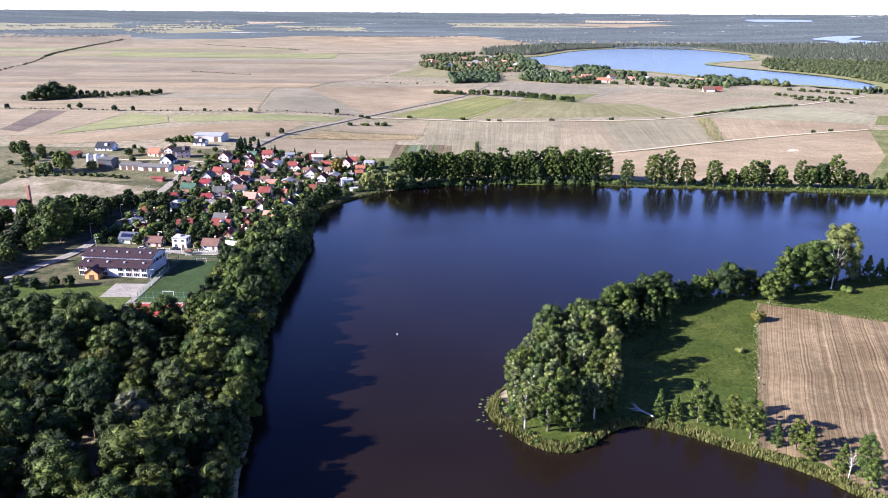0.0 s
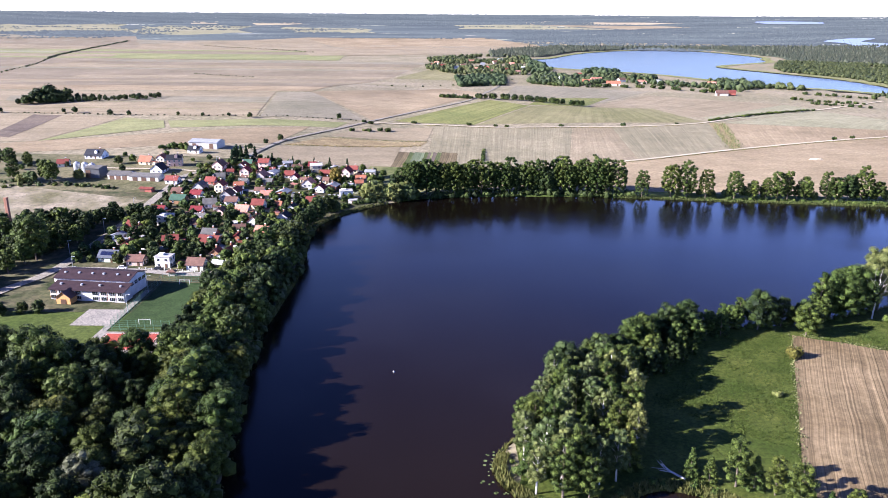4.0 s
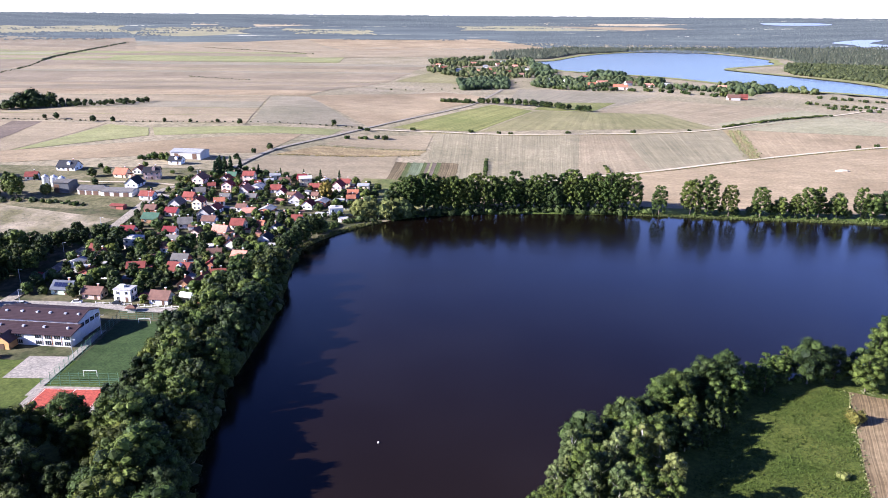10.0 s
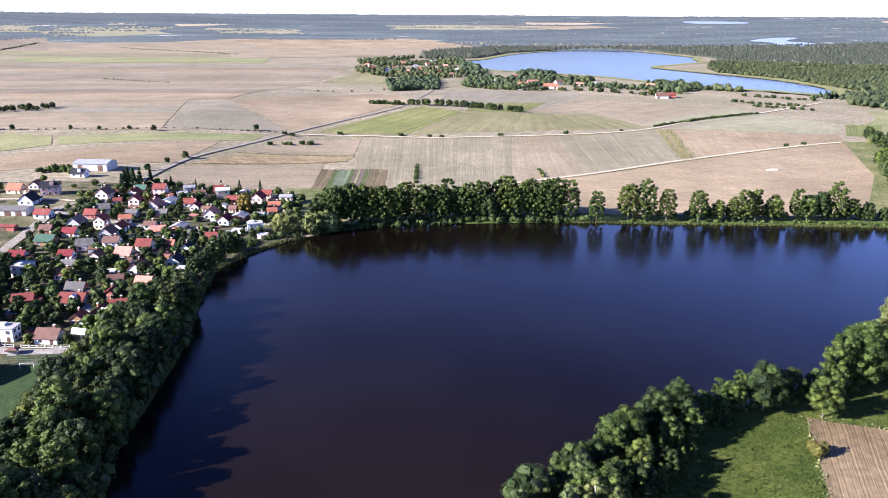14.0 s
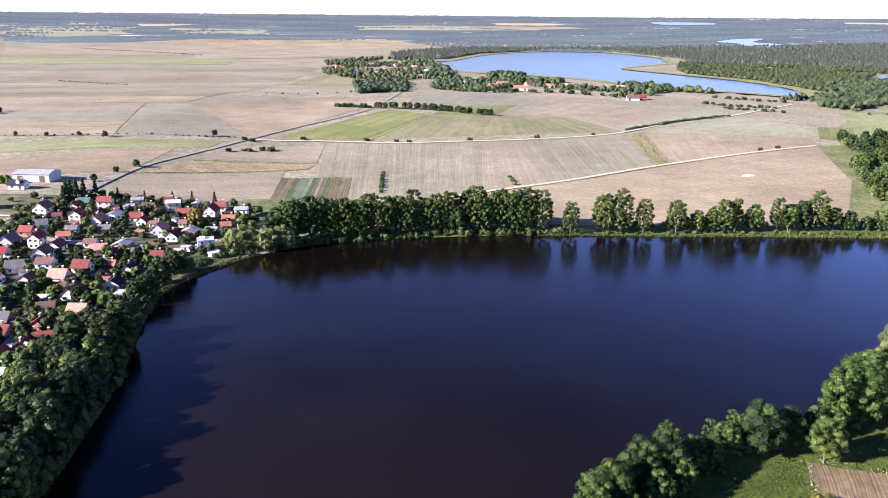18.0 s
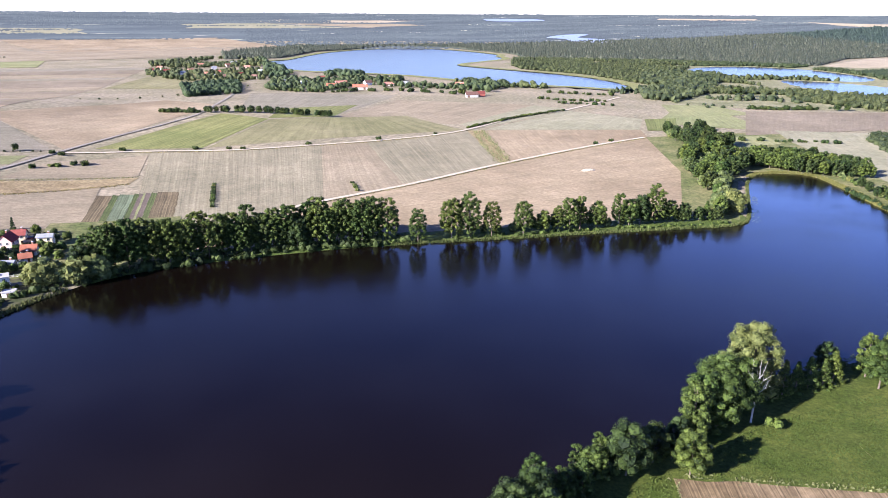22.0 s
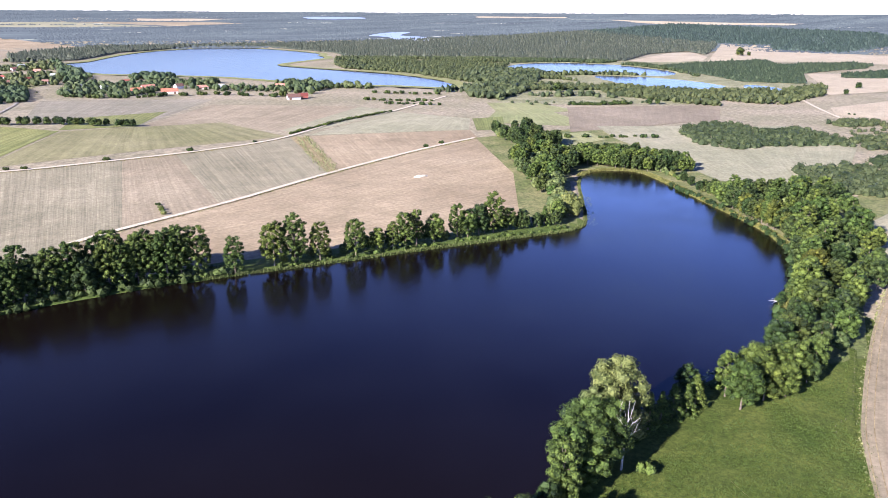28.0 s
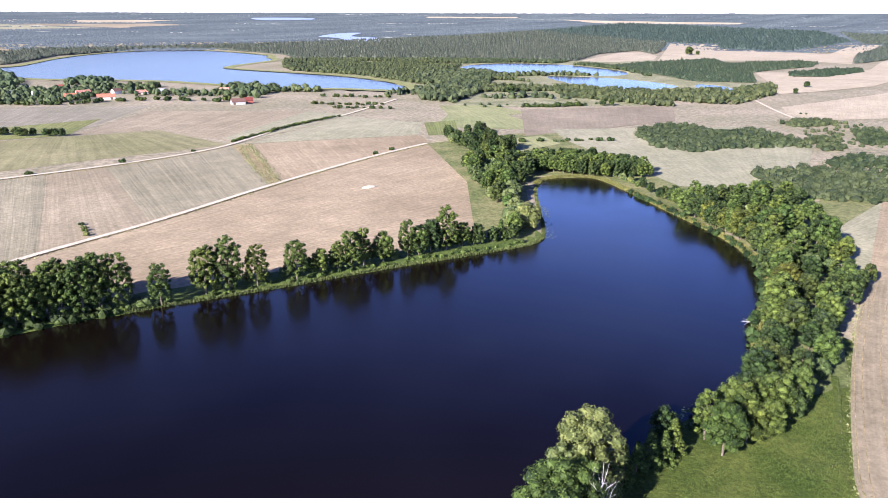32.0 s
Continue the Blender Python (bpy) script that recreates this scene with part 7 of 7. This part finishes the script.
plant("fine", -196, 364, 1.3, "west village trees")
plant("fine", -203, 372, 1.0, "west village trees")
for x, y in along([(-196, 425), (-178, 430), (-168, 425), (-172, 412)], 5, 2):
    plant("dark", x + 4, y, rng.uniform(0.45, 0.6), "west village trees")
for x, y in along([(-164, 572), (-158, 582), (-150, 590)], 4, 3):
    plant("spruce", x + 3, y, rng.uniform(0.9, 1.2), "tall spruces")
for x, y in along([(-135, 588), (-110, 590), (-90, 588), (-72, 590)], 12, 2):
    plant("spruce", x, y, rng.uniform(0.55, 0.75), "tall spruces")
plant("rust", -78, 533, 0.85, "garden trees")
for x, y in ((-240, 560), (-232, 566), (-178, 552), (-172, 558), (-228, 538), (-186, 522), (-176, 526), (-300, 540), (-312, 528), (-296, 556), (-246, 586), (-216, 590), (-180, 580), (-190, 572)):
    plant(rng.choice(("garden", "orchard", "fruit")), x, y, rng.uniform(0.6, 1.0), "farm garden trees")
for x, y in along([(-330, 560), (-290, 545), (-262, 552)], 11, 5):
    plant(rng.choice(("broad", "garden", "dark")), x, y, 0.6, "west village trees")
for x, y in along([(-215, 616), (-206, 618), (-190, 608)], 4, 2):
    shrub(x - 14, y + 6, 1.6, 1, "farm hedge", "thick green hedge bush beside the warehouse")
for x, y in along([(-196, 300), (-170, 298), (-160, 300)], 5, 2):
    plant("garden", x, y, 0.75, "school shrubs")
for x, y in along([(-62, 468), (-50, 480), (-44, 488)], 3.5, 2):
    shrub(x - 4, y + 3, 0.9, None, "bank bushes", "green bush on the village bank")
for x, y in along([(-82, 405), (-80, 430), (-72, 455), (-58, 474)], 4, 2.5):
    shrub(x - 2, y, 1.0, None, "bank bushes", "green bush on the village bank")

# the far village
far_rng = random.Random(31)


def far_house(x, y, size, wall, roof, turn):
    ob = thing("far_house", "%s house with a %s roof in the far village" % (TONES[wall], WORDS[roof]), "house", (x, y, ground_z(x, y)), radians(turn), "far village houses")
    w, d, h = size, size * 0.7, 4.2
    rise = d * 0.4
    part("wall", gable_wall(w, d, h, rise, WALLS[wall]), ob)
    for side in (0, math.pi):
        put("roof", slope_mesh(w, d / 2, rise, ROOFS[roof]), ob, (0, 0, h + rise), (0, 0, side))
    for i in range(3):
        put("window", WINDOW_FRAME, ob, (-w * 0.3 + i * w * 0.3, -d / 2 - 0.03, 1.2))


long_barn(284, 1362, 24, 11, 4, 4, "pale", "orange", -12, "large orange-roofed farm building in the far village", 2)
long_barn(268, 1440, 20, 10, 4, 4, "pale", "salmon", 8, "large salmon-roofed farm building in the far village", 2)
long_barn(244, 1400, 17, 10, 4, 3.6, "white", "orange", -6, "white farmhouse with an orange roof", 2)
long_barn(416, 1196, 18, 11, 4, 4, "grey", "brown", -10, "grey barn at the edge of fields", 1)
long_barn(434, 1206, 12, 9, 4, 3.5, "red", "red", -8, "red-roofed house at the edge of fields", 1)
long_barn(345, 1410, 16, 9, 3.5, 3, "pale", "salmon", 0, "salmon-roofed farmhouse in the far village", 1)
for x, y in ((22, 2124), (-21, 1821), (26, 1826), (57, 1727), (90, 1640), (118, 1696), (147, 1905), (-37, 1933), (76, 1898), (129, 2079), (84, 1769), (10, 1760), (64, 1660), (140, 1630), (-50, 1850), (110, 1985), (50, 2010), (165, 1760), (180, 1500), (210, 1480), (255, 1560), (315, 1440), (372, 1400), (455, 1360), (480, 1400)):
    far_house(x, y, far_rng.uniform(10, 14), far_rng.choice(("white", "pale", "pink", "white", "grey", "yellow")), far_rng.choice(("red", "salmon", "grey", "brown", "darkred", "grey", "dull")), far_rng.uniform(-35, 35))
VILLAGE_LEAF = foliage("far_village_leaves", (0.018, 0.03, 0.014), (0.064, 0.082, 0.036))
for k, (outline, gap, size, thin, words) in enumerate((
        ([(-67, 2203), (60, 2330), (137, 2360), (219, 2302), (200, 1900), (153, 1595), (100, 1560), (-1, 1600), (-60, 1756)], 14, 4.8, 0.32, "leafy trees among the far village houses"),
        ([(7, 1490), (105, 1561), (94, 1333), (14, 1292)], 9, 4.8, 0.0, "small dark wood beside the road"),
        ([(202, 2250), (280, 2200), (320, 1960), (365, 1770), (345, 1600), (250, 1580), (170, 1600)], 13, 6.0, 0.2, "tall leafy trees between the far village and its lake"),
        ([(134, 1393), (170, 1600), (250, 1580), (330, 1540), (300, 1430), (230, 1345), (190, 1330)], 11, 4.4, 0.28, "leafy garden trees in the far village"),
        ([(450, 1300), (500, 1480), (538, 1540), (580, 1480), (530, 1330), (450, 1240)], 13, 5.8, 0.2, "clump of tall leafy trees by the far lake"))):
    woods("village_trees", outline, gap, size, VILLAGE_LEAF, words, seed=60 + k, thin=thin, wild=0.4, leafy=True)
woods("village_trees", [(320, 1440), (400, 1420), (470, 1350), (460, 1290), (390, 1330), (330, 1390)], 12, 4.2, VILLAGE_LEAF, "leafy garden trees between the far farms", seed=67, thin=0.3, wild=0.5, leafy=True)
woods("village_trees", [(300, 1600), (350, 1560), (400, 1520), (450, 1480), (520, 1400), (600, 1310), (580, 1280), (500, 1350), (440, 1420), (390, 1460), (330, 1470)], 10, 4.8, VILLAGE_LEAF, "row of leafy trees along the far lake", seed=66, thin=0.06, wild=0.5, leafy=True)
for x, y in along([(150, 1385), (210, 1318), (270, 1330), (330, 1310), (400, 1250), (440, 1230)], 13, 7):
    shrub(x, y, rng.uniform(1.6, 2.8), 0, "far village hedge", "broad dark bush at the far village's edge")

# small things: garden sheds, glasshouses, bins, a heap in the field, a white speck on the lake
small_rng = random.Random(44)
GLASS_SHEET = paint("greenhouse_film", (0.62, 0.64, 0.62), 0.35)


def garden_shed(x, y, w, d, wall, roof, turn):
    s = thing("garden_shed", "small %s garden shed with a %s roof" % (TONES[wall], WORDS[roof]), "shed", (x, y, ground_z(x, y)), radians(turn), "garden sheds")
    TAKEN.append((x, y, w * 0.6))
    part("wall", box_mesh("wall", w, d, 2.6, WALLS[wall], 0.02, -0.4), s)
    put("roof", poly_mesh("roof", [(-w / 2 - 0.3, -d / 2 - 0.3, 2.1), (w / 2 + 0.3, -d / 2 - 0.3, 2.1), (w / 2 + 0.3, d / 2 + 0.3, 2.8), (-w / 2 - 0.3, d / 2 + 0.3, 2.8),
                                   (-w / 2 - 0.3, -d / 2 - 0.3, 2.25), (w / 2 + 0.3, -d / 2 - 0.3, 2.25), (w / 2 + 0.3, d / 2 + 0.3, 2.95), (-w / 2 - 0.3, d / 2 + 0.3, 2.95)],
                          [(3, 2, 1, 0), (4, 5, 6, 7), (0, 1, 5, 4), (1, 2, 6, 5), (2, 3, 7, 6), (3, 0, 4, 7)], ROOFS[roof]), s)
    put("door", DOOR_LEAF, s, (w * 0.2, -d / 2 - 0.03, 0))


def greenhouse(x, y, w, d, turn):
    g = thing("greenhouse", "small arched plastic greenhouse in a garden", "greenhouse", (x, y, ground_z(x, y)), radians(turn), "greenhouses")
    n = 8
    v, f = [], []
    for i in range(n + 1):
        a = math.pi * i / n
        v += [(-w / 2, d / 2 * math.cos(a), 2.2 * math.sin(a)), (w / 2, d / 2 * math.cos(a), 2.2 * math.sin(a))]
    for i in range(n):
        f.append((2 * i, 2 * i + 1, 2 * i + 3, 2 * i + 2))
    f += [tuple(range(0, 2 * n + 2, 2)), tuple(range(2 * n + 1, 0, -2))]
    part("cover", poly_mesh("cover", v, f, GLASS_SHEET), g)
    for k in range(3):
        put("hoop", box_mesh("hoop", 0.06, d + 0.05, 0.08, METAL), g, (-w / 2 + w * k / 2, 0, 0))


placed = 0
for x, y in scatter(yards, 9, 900):
    if placed < 34 and free(x, y, 2.2):
        if placed % 5 == 4:
            greenhouse(x, y, 6, 3, small_rng.uniform(-20, 20))
        else:
            garden_shed(x, y, small_rng.uniform(3, 5.5), small_rng.uniform(2.4, 3.6), small_rng.choice(("wood", "grey", "white", "pale", "brick")), small_rng.choice(("grey", "red", "brown", "grey", "salmon", "white")), small_rng.choice((-8, 4, 82, 12)))
        placed += 1
for k, tone in enumerate(("green", "white", "green")):
    b = tagged(new("recycling_bin", box_mesh("recycling_bin", 1.1, 1.1, 1.5, CAR_PAINT["white"] if tone == "white" else FENCE, 0.1)), "%s recycling bin beside the paved street" % tone, "bin", "recycling bins")
    b.location = (-104 + 1.6 * k, 343.5, ground_z(-104, 343) + 0.3)
kiosk = thing("bus_shelter", "small dark-roofed wooden shelter beside the street", "shelter", (-124, 344, ground_z(-124, 344)), 0.1)
part("wall", box_mesh("wall", 3, 2, 2.4, WALLS["pale"], 0.02), kiosk)
put("roof", hip_mesh(3, 2, 0.9, ROOFS["brown"]), kiosk, (0, 0, 2.4))
gen_heap = random.Random(3)
bm = bmesh.new()
bmesh.ops.create_icosphere(bm, subdivisions=3, radius=1)
for v in bm.verts:
    v.co = Vector((v.co.x * 5.5, v.co.y * 2.4, max(-0.2, v.co.z) * 1.3)) * (1 + 0.25 * noise.noise(v.co * 2.2))
heap_me = bpy.data.meshes.new("heap_mound")
bm.to_mesh(heap_me)
bm.free()
heap_me.materials.append(GRAVEL)
# plain gravel-coloured mound for a pale patch of unclear kind
heap = tagged(new("straw_heap", heap_me), "low pale heap on a tilled field", "heap")
heap.location = (308, 651, ground_z(308, 651) + 0.3)
# buoy shape added as a stand-in for a small white moving thing
buoy = thing("buoy", "small white thing afloat on the lake", "buoy", (-17, 252.7, 0))
bm = bmesh.new()
bmesh.ops.create_uvsphere(bm, u_segments=14, v_segments=8, radius=0.3)
buoy_me = bpy.data.meshes.new("float")
bm.to_mesh(buoy_me)
bm.free()
buoy_me.materials.append(PICKET)
put("float", buoy_me, buoy, (0, 0, 0.15))
put("stem", box_mesh("stem", 0.08, 0.08, 0.3, PICKET, 0.02), buoy, (0, 0, 0.3))


def pasture_fence(points):
    f = thing("pasture_fence", "row of thin weathered posts along a ditch", "fence", (points[0][0], points[0][1], 0.5))
    post = box_mesh("post", 0.1, 0.1, 1.4, BARK, 0.02, -0.4)
    for x, y in along(points, 3.4, 0.1):
        put("post", post, f, (x - points[0][0], y - points[0][1], float(surface(np.array([x]), np.array([y]))[0]) - 0.5))


pasture_fence([(292, 312), (284, 307.4), (261, 294.4), (247, 286.6), (237.4, 285.3), (232.5, 282.6)])
